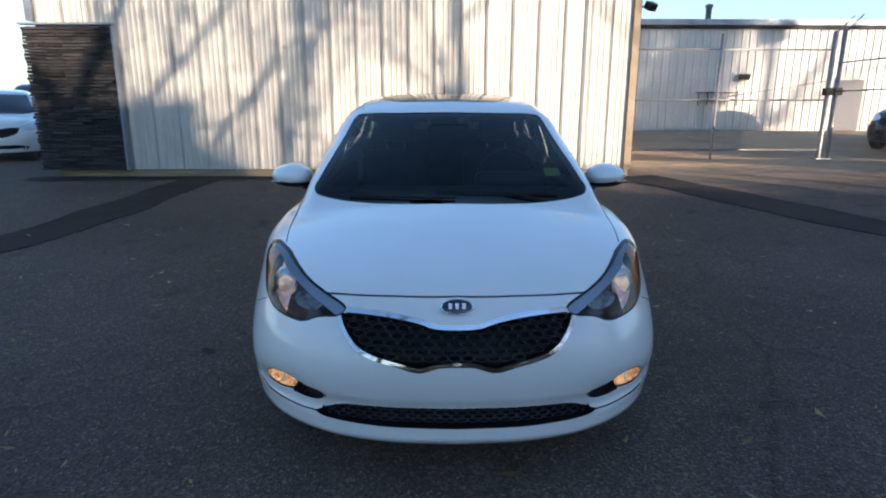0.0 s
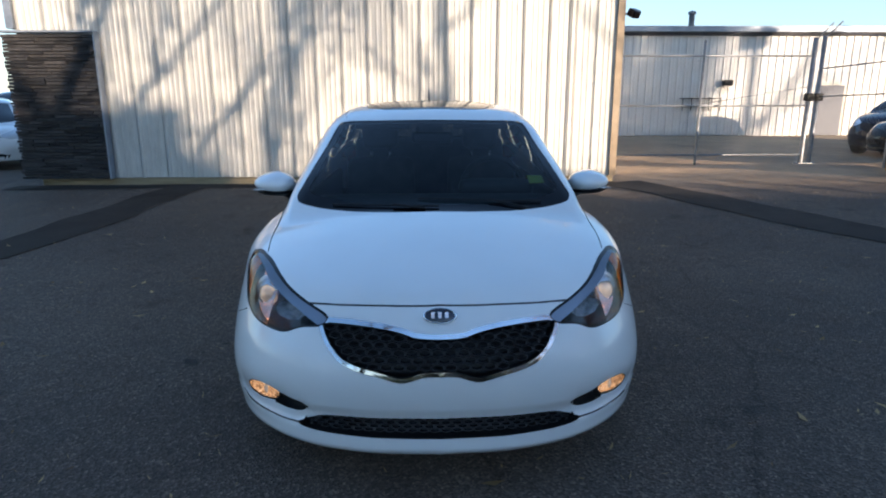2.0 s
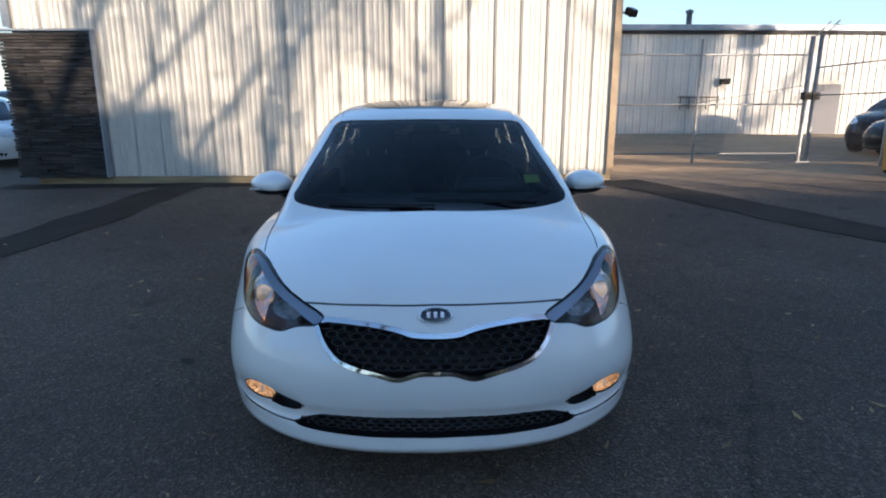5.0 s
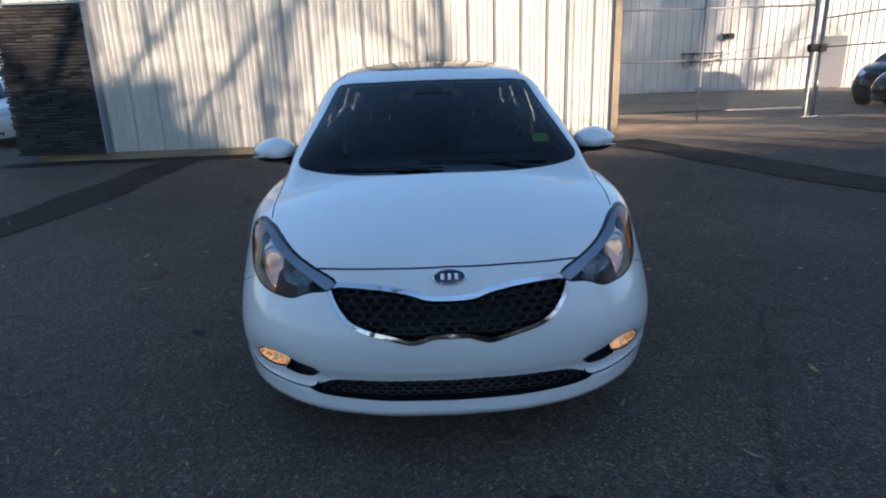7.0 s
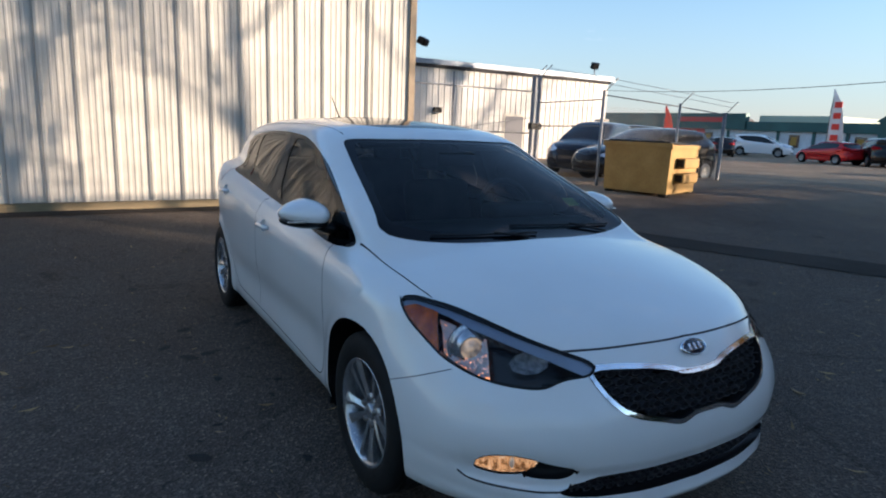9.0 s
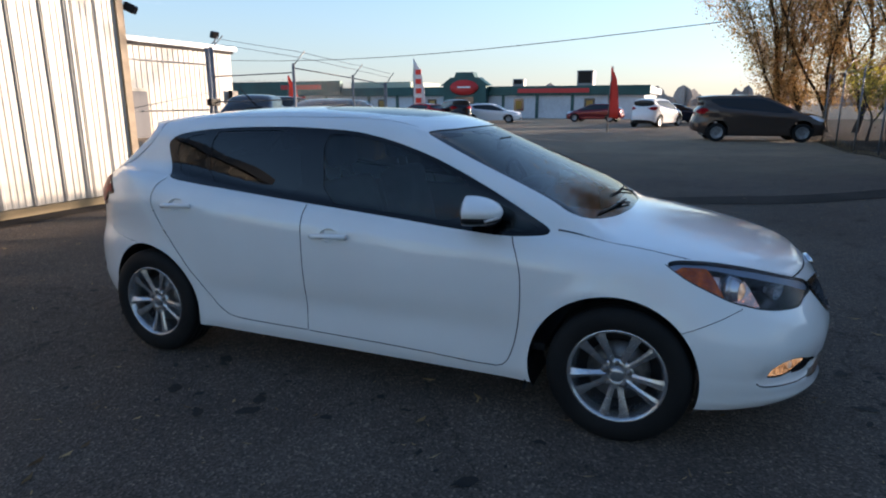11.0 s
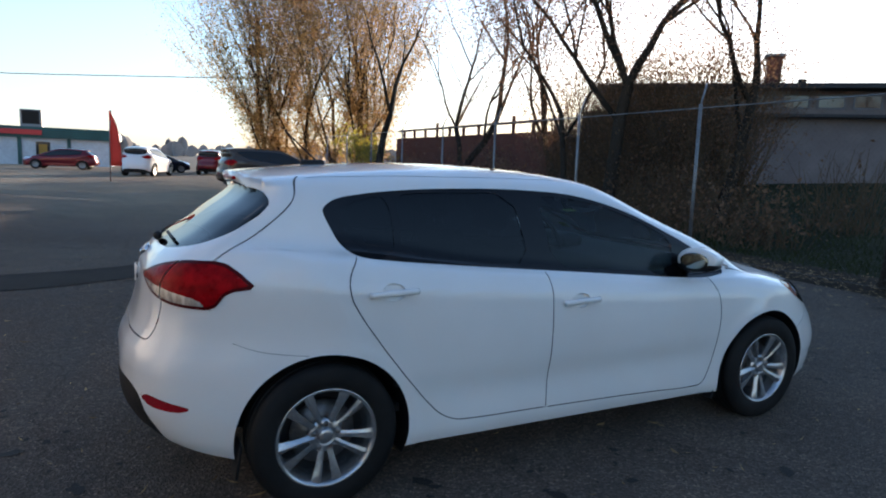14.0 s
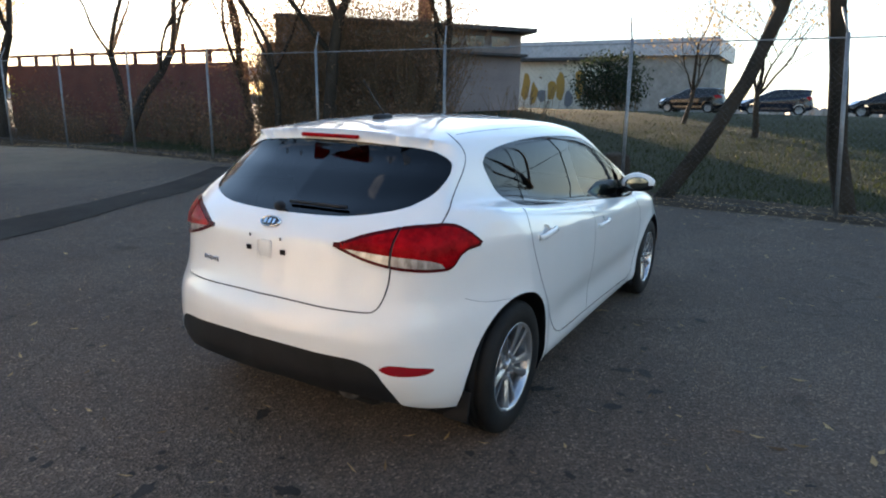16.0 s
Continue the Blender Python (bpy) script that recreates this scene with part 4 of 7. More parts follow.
SCREEN_HALF = [(.16, .052), (.27, .070), (.38, .092), (.55, .146), (.67, .200), (.695, .27), (.675, .34), (.64, .55), (.60, .80), (.565, 1.02), (.53, 1.035), (.32, .967), (.12, .942)]
SCREEN = rounded(SCREEN_HALF + [(-x, y) for x, y in SCREEN_HALF[::-1]], 1)
CLEAR_HALF = [(.16, .135), (.27, .150), (.38, .170), (.54, .222), (.63, .275), (.635, .34), (.60, .55), (.56, .80), (.525, .975), (.49, .985), (.32, .925), (.12, .900)]
SCREEN_CLEAR = rounded(CLEAR_HALF + [(-x, y) for x, y in CLEAR_HALF[::-1]], 1)
SUNROOF = rounded([(-.43, 1.13), (.43, 1.13), (.42, 1.84), (-.42, 1.84)], 2)
REAR_GLASS_HALF = [(.16, 1.046), (.372, 1.056), (.553, 1.092), (.622, 1.145), (.632, 1.218), (.605, 1.275), (.498, 1.318), (.16, 1.336)]
REAR_GLASS = rounded(REAR_GLASS_HALF + [(-x, z) for x, z in REAR_GLASS_HALF[::-1]], 2)
TAILLAMP = rounded([(-3.03, .950), (-3.0, .962), (-2.834, 1.006), (-2.62, 1.039), (-2.36, 1.048), (-2.25, 1.012), (-2.147, .952), (-2.30, .934), (-2.372, .862), (-2.508, .863), (-2.695, .873), (-2.87, .902)], 1)
REFLECTOR = rounded([(-2.82, .492), (-2.742, .508), (-2.482, .473), (-2.470, .458), (-2.549, .449), (-2.742, .460)], 1)
DIFFUSER = rounded([(-.70, .10), (-.640, .308), (-.622, .388), (-.570, .490), (-.502, .522), (-.303, .532), (-.1, .538), (.1, .538), (.303, .532), (.502, .522), (.570, .490), (.622, .388), (.640, .308), (.70, .10)], 1)
GATE = soft_line([(.0, .713), (.12, .713), (.506, .702), (.555, .712), (.579, .801), (.584, .879), (.588, .99)], 2)
GATE_UP = soft_line([(-2.44, 1.035), (-2.414, 1.051), (-2.288, 1.149), (-2.177, 1.257), (-2.173, 1.316), (-2.25, 1.38)], 2)
HOOD_FRONT = soft_line([(.64, -.545), (.58, -.605), (.51, -.658), (.385, -.708), (.22, -.744), (0, -.756), (-.22, -.744)], 2)
FENDER_LINE = soft_line([(.722, -.25), (.738, -.138), (.747, -.01), (.753, .134), (.762, .30)], 1)
GAP = .0026


def half_gap(d):
    return d - GAP


def X(p): return np.abs(p[..., 0])
def Y(p): return p[..., 1]
def Z(p): return p[..., 2]


def f_bottom(p): return Z(p) - bottom_edge(Y(p))
def f_arch(p): return np.where(X(p) > .45, arch(Y(p), Z(p)), 1.0)
def f_windows(p): return np.where(X(p) > .40, inside_of(WINDOWS, Y(p), Z(p)), 1.0)
def f_pane(poly): return lambda p: np.where(X(p) > .40, inside_of(poly, Y(p), Z(p)), 1.0)
def f_front(poly): return lambda p: np.where(Y(p) < -.25, inside_of(poly, p[..., 0], Z(p)), 1.0)
def f_nosecorner(poly): return lambda p: np.where(Y(p) < .1, inside_of(poly, X(p) + Y(p), Z(p)), 1.0)
def f_tailcorner(poly): return lambda p: np.where(Y(p) > 2.7, inside_of(poly, X(p) - Y(p), Z(p)), 1.0)
def f_top(poly): return lambda p: np.where(Z(p) > .86, inside_of(poly, p[..., 0], Y(p)), 1.0)
def f_back(poly): return lambda p: np.where(Y(p) > 2.7, inside_of(poly, p[..., 0], Z(p)), 1.0)


SEAMS = [
    (soft_line(DOOR_F, 1), lambda p: (Y(p), Z(p)), lambda p: (X(p) > .5) & (f_windows(p) > -.004), 1.0),
    (soft_line(DOOR_R, 1), lambda p: (Y(p), Z(p)), lambda p: (X(p) > .5) & (f_windows(p) > -.004), 1.0),
    (GATE, lambda p: (X(p), Z(p)), lambda p: Y(p) > 3.05, 1.1),
    (GATE_UP, lambda p: (X(p) - Y(p), Z(p)), lambda p: (Y(p) > 2.75) & (Z(p) > 1.02), 1.3),
    (HOOD_FRONT, lambda p: (X(p), Y(p)), lambda p: (Y(p) < -.4) & (Z(p) > .64), 1.1),
    (FENDER_LINE, lambda p: (X(p), Y(p)), lambda p: (Y(p) > -.26) & (Y(p) < .34) & (Z(p) > .8), 1.0),
    (soft_line([(-.25, .555), (-.36, .60), (-.47, .655)]), lambda p: (Y(p), Z(p)), lambda p: X(p) > .5, .6),
    (soft_line([(2.78, .676), (2.88, .684), (2.98, .70), (3.07, .735)]), lambda p: (Y(p), Z(p)), lambda p: X(p) > .5, .3),
    (soft_line([(.530, 1.09), (.555, 1.5), (.56, 2.0), (.55, 2.4), (.53, 2.72)]), lambda p: (X(p), Y(p)), lambda p: Z(p) > 1.3, .7),
]


def f_seams(p):
    d = np.full(p.shape[:-1], .5)
    for line, flat, where, wide in SEAMS:
        d = np.minimum(d, np.where(where(p), along(line, *flat(p)) / wide, .5))
    return half_gap(d)


def seam_line(line, flat, where):
    return lambda p: np.where(where(p), beside(line, *flat(p)), .04)


def f_blade(p): return np.where(Y(p) < -.1, along(BLADE, X(p) + Y(p), Z(p)), .5) - .0035
def f_blade_line(p): return np.where(Y(p) < -.1, beside(BLADE, X(p) + Y(p), Z(p)), .04)
def f_lamp_line(p): return np.where(Y(p) > 2.9, X(p) - .582 - .03 * (Z(p) - .95), .5)
def f_lampsplit(p): return np.where(Y(p) > 2.9, np.abs(X(p) - .582 - .03 * (Z(p) - .95)), .5) - .004
def f_door_line(p): return Y(p) - 1.60


def clear_edge(u):
    return np.interp(u, [-3.0, -2.86, -2.6, -2.50, -2.43, -2.40], [.945, .938, .920, .908, .890, .85])


def f_clear(p): return np.where(Y(p) > 2.7, Z(p) - clear_edge(X(p) - Y(p)), 1.0)


def lamp_top(u):
    return np.interp(u, [-.31, -.13, .13, .35, .55, .64], [.712, .752, .797, .824, .834, .812])


def f_lampzone(at): return lambda p: np.where(Y(p) < .1, X(p) + Y(p) - at - .35 * (Z(p) - .76), 1.0)
def f_lampbar(p): return np.where(Y(p) < .1, Z(p) - lamp_top(X(p) + Y(p)) + .034 - .016 * ease(.1, .5, X(p) + Y(p)), 1.0)


HANDLES = ((1.435, .822), (2.43, .918))


def f_cup(p):
    d = [np.hypot((Y(p) - y) / .056, (Z(p) - z - .004) / .036) - 1 for y, z in HANDLES]
    return np.where(X(p) > .5, np.minimum(*d) * .04, 1.0)


def to_mesh(name, pts, faces, mat, parent=None, label="", normals=None, smooth=True):
    me = bpy.data.meshes.new(name)
    me.from_pydata([tuple(p) for p in pts], [], [tuple(int(i) for i in f) for f in faces])
    me.materials.append(mat)
    if smooth:
        me.polygons.foreach_set("use_smooth", [True] * len(me.polygons))
    me.update()
    if normals is not None:
        me.normals_split_custom_set_from_vertices([tuple(n) for n in normals])
    ob = new(name, me)
    if parent:
        ob.parent = parent
    return tagged(ob, label)


def part(name, bm, mat, parent=None, label="", smooth=False):
    """Links a bmesh as one mesh object under a thing or a part."""
    me = bpy.data.meshes.new(name)
    if smooth:
        for f in bm.faces:
            f.smooth = True
    bm.to_mesh(me)
    bm.free()
    me.materials.append(mat)
    ob = new(name, me)
    if parent:
        ob.parent = parent
    return tagged(ob, label)


def rbox(size, bevel=.01, m=None, segments=2, bm=None):
    """A box with rounded edges, centred, moved by m."""
    bm = bm or bmesh.new()
    made = bmesh.ops.create_cube(bm, size=1, matrix=Matrix.Diagonal((*size, 1)))["verts"]
    if bevel:
        edges = list({e for v in made for e in v.link_edges})
        made = list({v for f in bmesh.ops.bevel(bm, geom=edges, offset=bevel, segments=segments, affect="EDGES", profile=.5)["faces"] for v in f.verts} | {v for v in made if v.is_valid})
    if m is not None:
        bmesh.ops.transform(bm, matrix=m, verts=made)
    return bm


def tube(points, radius, sides=8, bm=None, taper=None, caps=True):
    """A round rod along points."""
    bm = bm or bmesh.new()
    pts = [Vector(p) for p in points]
    rings, up = [], None
    for i, p in enumerate(pts):
        d = (pts[min(i + 1, len(pts) - 1)] - pts[max(i - 1, 0)]).normalized()
        if up is None:
            up = d.orthogonal().normalized()
        up = (up - d * up.dot(d)).normalized()
        side = d.cross(up)
        r = radius if taper is None else radius + (taper - radius) * i / (len(pts) - 1)
        rings.append([bm.verts.new(p + (up * math.cos(a) + side * math.sin(a)) * r) for a in (2 * math.pi * k / sides for k in range(sides))])
    for a, b in zip(rings[:-1], rings[1:]):
        for k in range(sides):
            bm.faces.new((a[k], a[(k + 1) % sides], b[(k + 1) % sides], b[k])).smooth = True
    if caps:
        bm.faces.new(rings[0][::-1])
        bm.faces.new(rings[-1])
    return bm


def lathe(profile, sides=48, axis="x", bm=None, m=None):
    """Turns (along, radius) pairs about an axis."""
    bm = bm or bmesh.new()
    rings = []
    for a, r in profile:
        ring = []
        for k in range(sides):
            t = 2 * math.pi * k / sides
            v = Vector((a, r * math.cos(t), r * math.sin(t))) if axis == "x" else Vector((r * math.cos(t), r * math.sin(t), a)) if axis == "z" else Vector((r * math.sin(t), a, r * math.cos(t)))
            ring.append(bm.verts.new(m @ v if m else v))
        rings.append(ring)
    for a, b in zip(rings[:-1], rings[1:]):
        for k in range(sides):
            bm.faces.new((a[k], a[(k + 1) % sides], b[(k + 1) % sides], b[k])).smooth = True
    return bm


def ball(center, size, bm=None, u=20, v=12):
    bm = bm or bmesh.new()
    bmesh.ops.create_uvsphere(bm, u_segments=u, v_segments=v, radius=1, matrix=Matrix.Translation(center) @ Matrix.Diagonal((*size, 1)))
    for f in bm.faces:
        f.smooth = True
    return bm


def build_skin():
    pts, tri = skin()
    pts, tri = cut(pts, tri, f_bottom)
    tri = tri[f_bottom(pts[tri].mean(1)) > 0]
    pts, tri = cut(pts, tri, f_arch)
    tri = tri[f_arch(pts[tri].mean(1)) > 0]
    fields = [f_windows, f_pane(PANE_F), f_pane(PANE_S), f_pane(PANE_R), f_pane(PANE_Q), f_front(GRILLE), lambda p: f_front(GRILLE)(p) + .015, f_front(INTAKE), f_nosecorner(HEADLAMP), lambda p: f_nosecorner(HEADLAMP)(p) + .007,
              f_nosecorner(POCKET), f_nosecorner(FOG), lambda p: f_nosecorner(FOG)(p) + .007, f_top(SCREEN), f_top(SCREEN_CLEAR), f_top(SUNROOF), f_back(REAR_GLASS), f_tailcorner(TAILLAMP), lambda p: f_tailcorner(TAILLAMP)(p) + .013, f_clear, f_tailcorner(REFLECTOR), f_back(DIFFUSER), f_lamp_line, f_lampsplit, f_lampzone(.40), f_lampzone(.16), f_lampbar, f_cup, *(seam_line(a, b, c) for a, b, c, _ in SEAMS), f_seams, f_blade_line, f_blade]
    for f in fields:
        pts, tri = cut(pts, tri, f)
    n = body_normal(pts)
    g = np.cross(pts[tri[:, 1]] - pts[tri[:, 0]], pts[tri[:, 2]] - pts[tri[:, 0]])
    ok = np.linalg.norm(g, axis=1) > 1e-10
    tri, g = tri[ok], g[ok]
    flip = (g * n[tri].mean(1)).sum(1) < 0
    tri[flip] = tri[flip][:, ::-1]
    return pts, tri, n


SKIN_P, SKIN_T, SKIN_N = build_skin()


def sort_skin():
    """Which part each triangle of the skin belongs to."""
    c = SKIN_P[SKIN_T].mean(1)
    x, y, z = c[:, 0], c[:, 1], c[:, 2]
    name = np.full(len(c), "body_shell", dtype=object)
    screen_bottom = y < .55
    name[(y < .33) & (x < .80) & (z > .70)] = "hood"
    fend = (y > -.60) & (y < .52) & (f_top(SCREEN)(c) > 0) & ((z < edge_height(y) + .004) | (x > .76))
    hood_out = (along(HOOD_FRONT, x, y) < 9) & (y < -.30)
    edge_x = curve_through([(-.45, .70), (-.25, .722), (-.138, .738), (-.01, .747), (.134, .753), (.30, .762), (.5, .77)])
    name[(y >= -.30) & (y < .45) & (x > edge_x(y))] = "fender"
    front_y = curve_through([(0, -.756), (.22, -.744), (.385, -.706), (.51, -.656), (.58, -.60), (.64, -.545), (.76, -.2)])
    name[(y < front_y(x)) & (y < -.1)] = "front_bumper"
    name[(y < -.18) & (z < .60 + .42 * np.clip(-.36 - y, -.2, .5)) & (x > .4)] = "front_bumper"
    name[(y > -.45) & (y < .45) & (x > .6) & (z > .60 - .42 * (y + .36)) & (x > edge_x(y)) & (name != "front_bumper")] = "fender"
    df, dr = np.array(DOOR_F), np.array(DOOR_R)
    poly_f = np.array(DOOR_F + [(1.61, 1.02), (.50, .95)])
    poly_r = np.array([(1.61, .96)] + DOOR_R + [(2.5, 1.1), (1.61, 1.05)])
    side = x > .5
    name[side & (inside_of(poly_f, y, z) < 0)] = "front_door"
    name[side & (inside_of(poly_r, y, z) < 0)] = "rear_door"
    name[side & (z < .30) & (y > .42) & (y < 2.34) & (name == "body_shell")] = "side_sill"
    gate = (y > 2.9) & (x - np.interp(z, [.702, .712, .801, .879, .99, 1.045], [.0, .555, .579, .584, .588, .60]) < 0) & (z > .702) & (z <= 1.045)
    gate |= (z > 1.045) & (y > 2.7) & (x - y < np.interp(z, [1.051, 1.149, 1.257, 1.316, 1.38], [-2.414, -2.288, -2.177, -2.173, -2.25]))
    gate &= z < 1.42
    name[gate] = "tailgate"
    name[(y > 2.7) & (z < .705) & (name == "body_shell")] = "rear_bumper"
    name[(y > 3.02) & (z < .87) & (name == "body_shell")] = "rear_bumper"
    name[f_seams(c) < 0] = "panel_gap"
    name[f_blade(c) < 0] = "panel_gap"
    name[(f_cup(c) < 0) & ((name == "front_door") | (name == "rear_door"))] = "handle_cup"
    name[f_windows(c) < 0] = "window_trim"
    for poly, part_name in ((PANE_F, "front_door_window"), (PANE_S, "front_quarter_window"), (PANE_R, "rear_door_window"), (PANE_Q, "rear_quarter_window")):
        name[f_pane(poly)(c) < 0] = part_name
    name[f_top(SCREEN)(c) < 0] = "windscreen_border"
    name[f_top(SCREEN_CLEAR)(c) < 0] = "windscreen"
    name[f_top(SUNROOF)(c) < 0] = "sunroof"
    name[f_back(DIFFUSER)(c) < 0] = "rear_diffuser"
    name[(f_back(REAR_GLASS)(c) < 0) & (c[:, 1] > 2.85)] = "rear_window"
    name[f_front(GRILLE)(c) < 0] = "grille_surround"
    name[f_front(GRILLE)(c) < -.015] = "grille"
    name[f_front(INTAKE)(c) < 0] = "lower_intake"
    name[f_nosecorner(POCKET)(c) < 0] = "fog_lamp_pocket"
    name[f_nosecorner(FOG)(c) < 0] = "fog_lamp_rim"
    name[f_nosecorner(FOG)(c) < -.007] = "fog_lamp"
    name[f_nosecorner(HEADLAMP)(c) < 0] = "headlamp_rim"
    name[f_nosecorner(HEADLAMP)(c) < -.007] = "headlamp"
    name[f_tailcorner(TAILLAMP)(c) < 0] = "tail_lamp_rim"
    lamp = f_tailcorner(TAILLAMP)(c) < -.013
    name[lamp] = "tail_lamp"
    name[(f_lampsplit(c) < 0) & (f_tailcorner(TAILLAMP)(c) < 0)] = "panel_gap"
    name[f_tailcorner(REFLECTOR)(c) < 0] = "rear_reflector"
    return name


SKIN_NAME = sort_skin()


def piece(tri, inset=0.0, sign=1, skirt=0.0):
    """Points, faces and normals of some of the skin's triangles, moved in by inset, with a wall of that depth round them."""
    used, inv = np.unique(tri, return_inverse=True)
    f = inv.reshape(-1, 3)
    n = SKIN_N[used].copy()
    p = SKIN_P[used] - n * inset
    faces = [tuple(t) for t in f]
    if skirt:
        e = np.concatenate([f[:, [0, 1]], f[:, [1, 2]], f[:, [2, 0]]])
        key = np.sort(e, 1)
        _, idx, cnt = np.unique(key, axis=0, return_index=True, return_counts=True)
        rim = e[idx[cnt == 1]]
        rim = rim[~((np.abs(p[rim[:, 0], 0]) < 1e-6) & (np.abs(p[rim[:, 1], 0]) < 1e-6))]
        base = len(p)
        top = p + n * skirt
        p, n = np.concatenate([p, top]), np.concatenate([n, n])
        faces += [(a, b, b + base, a + base)[::-1] for a, b in rim]
    if sign < 0:
        p, n = p * (-1, 1, 1), n * (-1, 1, 1)
        faces = [q[::-1] for q in faces]
    return p, faces, n


def skin_part(name, mat, parent, sides="both", inset=0.0, skirt=0.0, pick=None, label="", as_name=None):
    mask = SKIN_NAME == name
    if pick is not None:
        mask &= pick(SKIN_P[SKIN_T].mean(1))
    tri = SKIN_T[mask]
    if not len(tri):
        return []
    a, b = piece(tri, inset, 1, skirt), piece(tri, inset, -1, skirt)
    if sides == "both":
        k = len(a[0])
        sets = [(np.concatenate([a[0], b[0]]), a[1] + [tuple(i + k for i in f) for f in b[1]], np.concatenate([a[2], b[2]]))]
    else:
        sets = [b, a]
    use_n = not skirt
    return [to_mesh(as_name or name, p, f, mat, parent, label, n if use_n else None) for p, f, n in sets]


car = tagged(new("car"), "white pearl five-door hatchback parked on the asphalt lot, headlamps lit", "car")


def nearest_seam(c):
    d = [np.where(where(c), along(line, *flat(c)), .02) for line, flat, where, _ in SEAMS] + [np.full(len(c), .012)]
    return np.argmin(d, axis=0)


def build_body():
    for name, label in (("hood", "white painted hood"), ("front_bumper", "white painted front bumper"), ("body_shell", "white roof, pillars and rear quarters"), ("tailgate", "white tailgate"), ("rear_bumper", "white rear bumper")):
        skin_part(name, PAINT, car, label=label)
    for name in ("fender", "front_door", "rear_door", "side_sill"):
        skin_part(name, PAINT, car, "each")
    seam_of = np.full(len(SKIN_T), -1)
    gaps = SKIN_NAME == "panel_gap"
    seam_of[gaps] = nearest_seam(SKIN_P[SKIN_T[gaps]].mean(1))
    for i in range(len(SEAMS) + 1):
        skin_part("panel_gap", GAPMAT, car, "both" if i in (2, 4) else "each", inset=.006, pick=lambda c: seam_of == i, label="dark shut line between panels")
    skin_part("window_trim", TRIM_BLACK, car, "each", inset=.002, label="gloss black window surround")
    skin_part("front_door_window", GREEN_GLASS, car, "each", inset=.006)
    skin_part("front_quarter_window", GREEN_GLASS, car, "each", inset=.005)
    skin_part("rear_door_window", TINTED, car, "each", inset=.006, label="dark tinted glass")
    skin_part("rear_quarter_window", TINTED, car, "each", inset=.005, label="dark tinted glass")
    skin_part("windscreen_border", FRIT, car, inset=.004, label="black border of the windscreen")
    skin_part("windscreen", GLASS, car, inset=.004)
    skin_part("sunroof", FRIT, car, inset=.002, label="dark glass sunroof panel")
    skin_part("rear_window", TINTED, car, inset=.005, label="dark tinted tailgate glass")
    skin_part("rear_diffuser", PLASTIC, car, inset=.004, label="black plastic lower bumper panel")
    skin_part("grille_surround", CHROME, car, inset=-.004, label="chrome grille surround")
    skin_part("grille", BLACK, car, inset=.045, skirt=.05, label="black grille recess", as_name="grille_backing")
    skin_part("lower_intake", BLACK, car, inset=.05, skirt=.05, as_name="lower_intake")
    skin_part("fog_lamp_pocket", PLASTIC, car, "each", inset=.035, skirt=.035)
    for lo, hi in ((1.3, 1.6), (2.3, 2.6)):
        skin_part("handle_cup", PAINT, car, "each", inset=.014, skirt=.014, pick=lambda c: (c[:, 1] > lo) & (c[:, 1] < hi), label="recess behind the pull handle")
    skin_part("rear_reflector", RED_REFLECT, car, "each", inset=-.002, label="red bumper reflector")


build_body()


def honeycomb(name, poly, cell_w, cell_h, depth_in, margin, mat, bar=.0055, label=""):
    """Hexagon mesh set back behind an opening."""
    bm = bmesh.new()
    zs = np.arange(poly[:, 1].min(), poly[:, 1].max() + cell_h, cell_h * .75)
    centers = []
    for r, z in enumerate(zs):
        for x in np.arange(-.6, .6, cell_w):
            centers.append((x + (cell_w / 2 if r % 2 else 0), z))
    c = np.array(centers)
    c = c[inside_of(poly, c[:, 0], c[:, 1]) < margin]
    base = on_front(c[:, 0], c[:, 1])
    for (x, z), q in zip(c, base):
        y = q[1] + depth_in
        outer, inner, back = [], [], []
        for k in range(6):
            a = math.pi / 3 * k + math.pi / 6
            ox, oz = math.cos(a) * cell_w / math.sqrt(3), math.sin(a) * cell_h / 2
            s = 1 - bar / (cell_h / 2)
            dy = -(x + ox) * 0
            outer.append(bm.verts.new((x + ox, y + .004, z + oz)))
            inner.append(bm.verts.new((x + ox * s, y + .004, z + oz * s)))
            back.append(bm.verts.new((x + ox * s * .96, y + .026, z + oz * s * .96 - .002)))
        for k in range(6):
            j = (k + 1) % 6
            bm.faces.new((outer[k], outer[j], inner[j], inner[k]))
            bm.faces.new((inner[k], inner[j], back[j], back[k]))
    return tagged(part(name, bm, mat, car, label), kind="stuff")


MESH_BLACK = varied("black_mesh_plastic", (.034, .034, .037), (.05, .05, .054), 30, .38, fine=300, bumpy=.1, dist=.001)
honeycomb("grille_mesh", GRILLE, .0455, .0310, .010, -.022, MESH_BLACK, bar=.0036, label="black honeycomb grille mesh")
honeycomb("intake_mesh", INTAKE, .040, .020, .03, -.008, MESH_BLACK, bar=.0030, label="black honeycomb lower mesh")


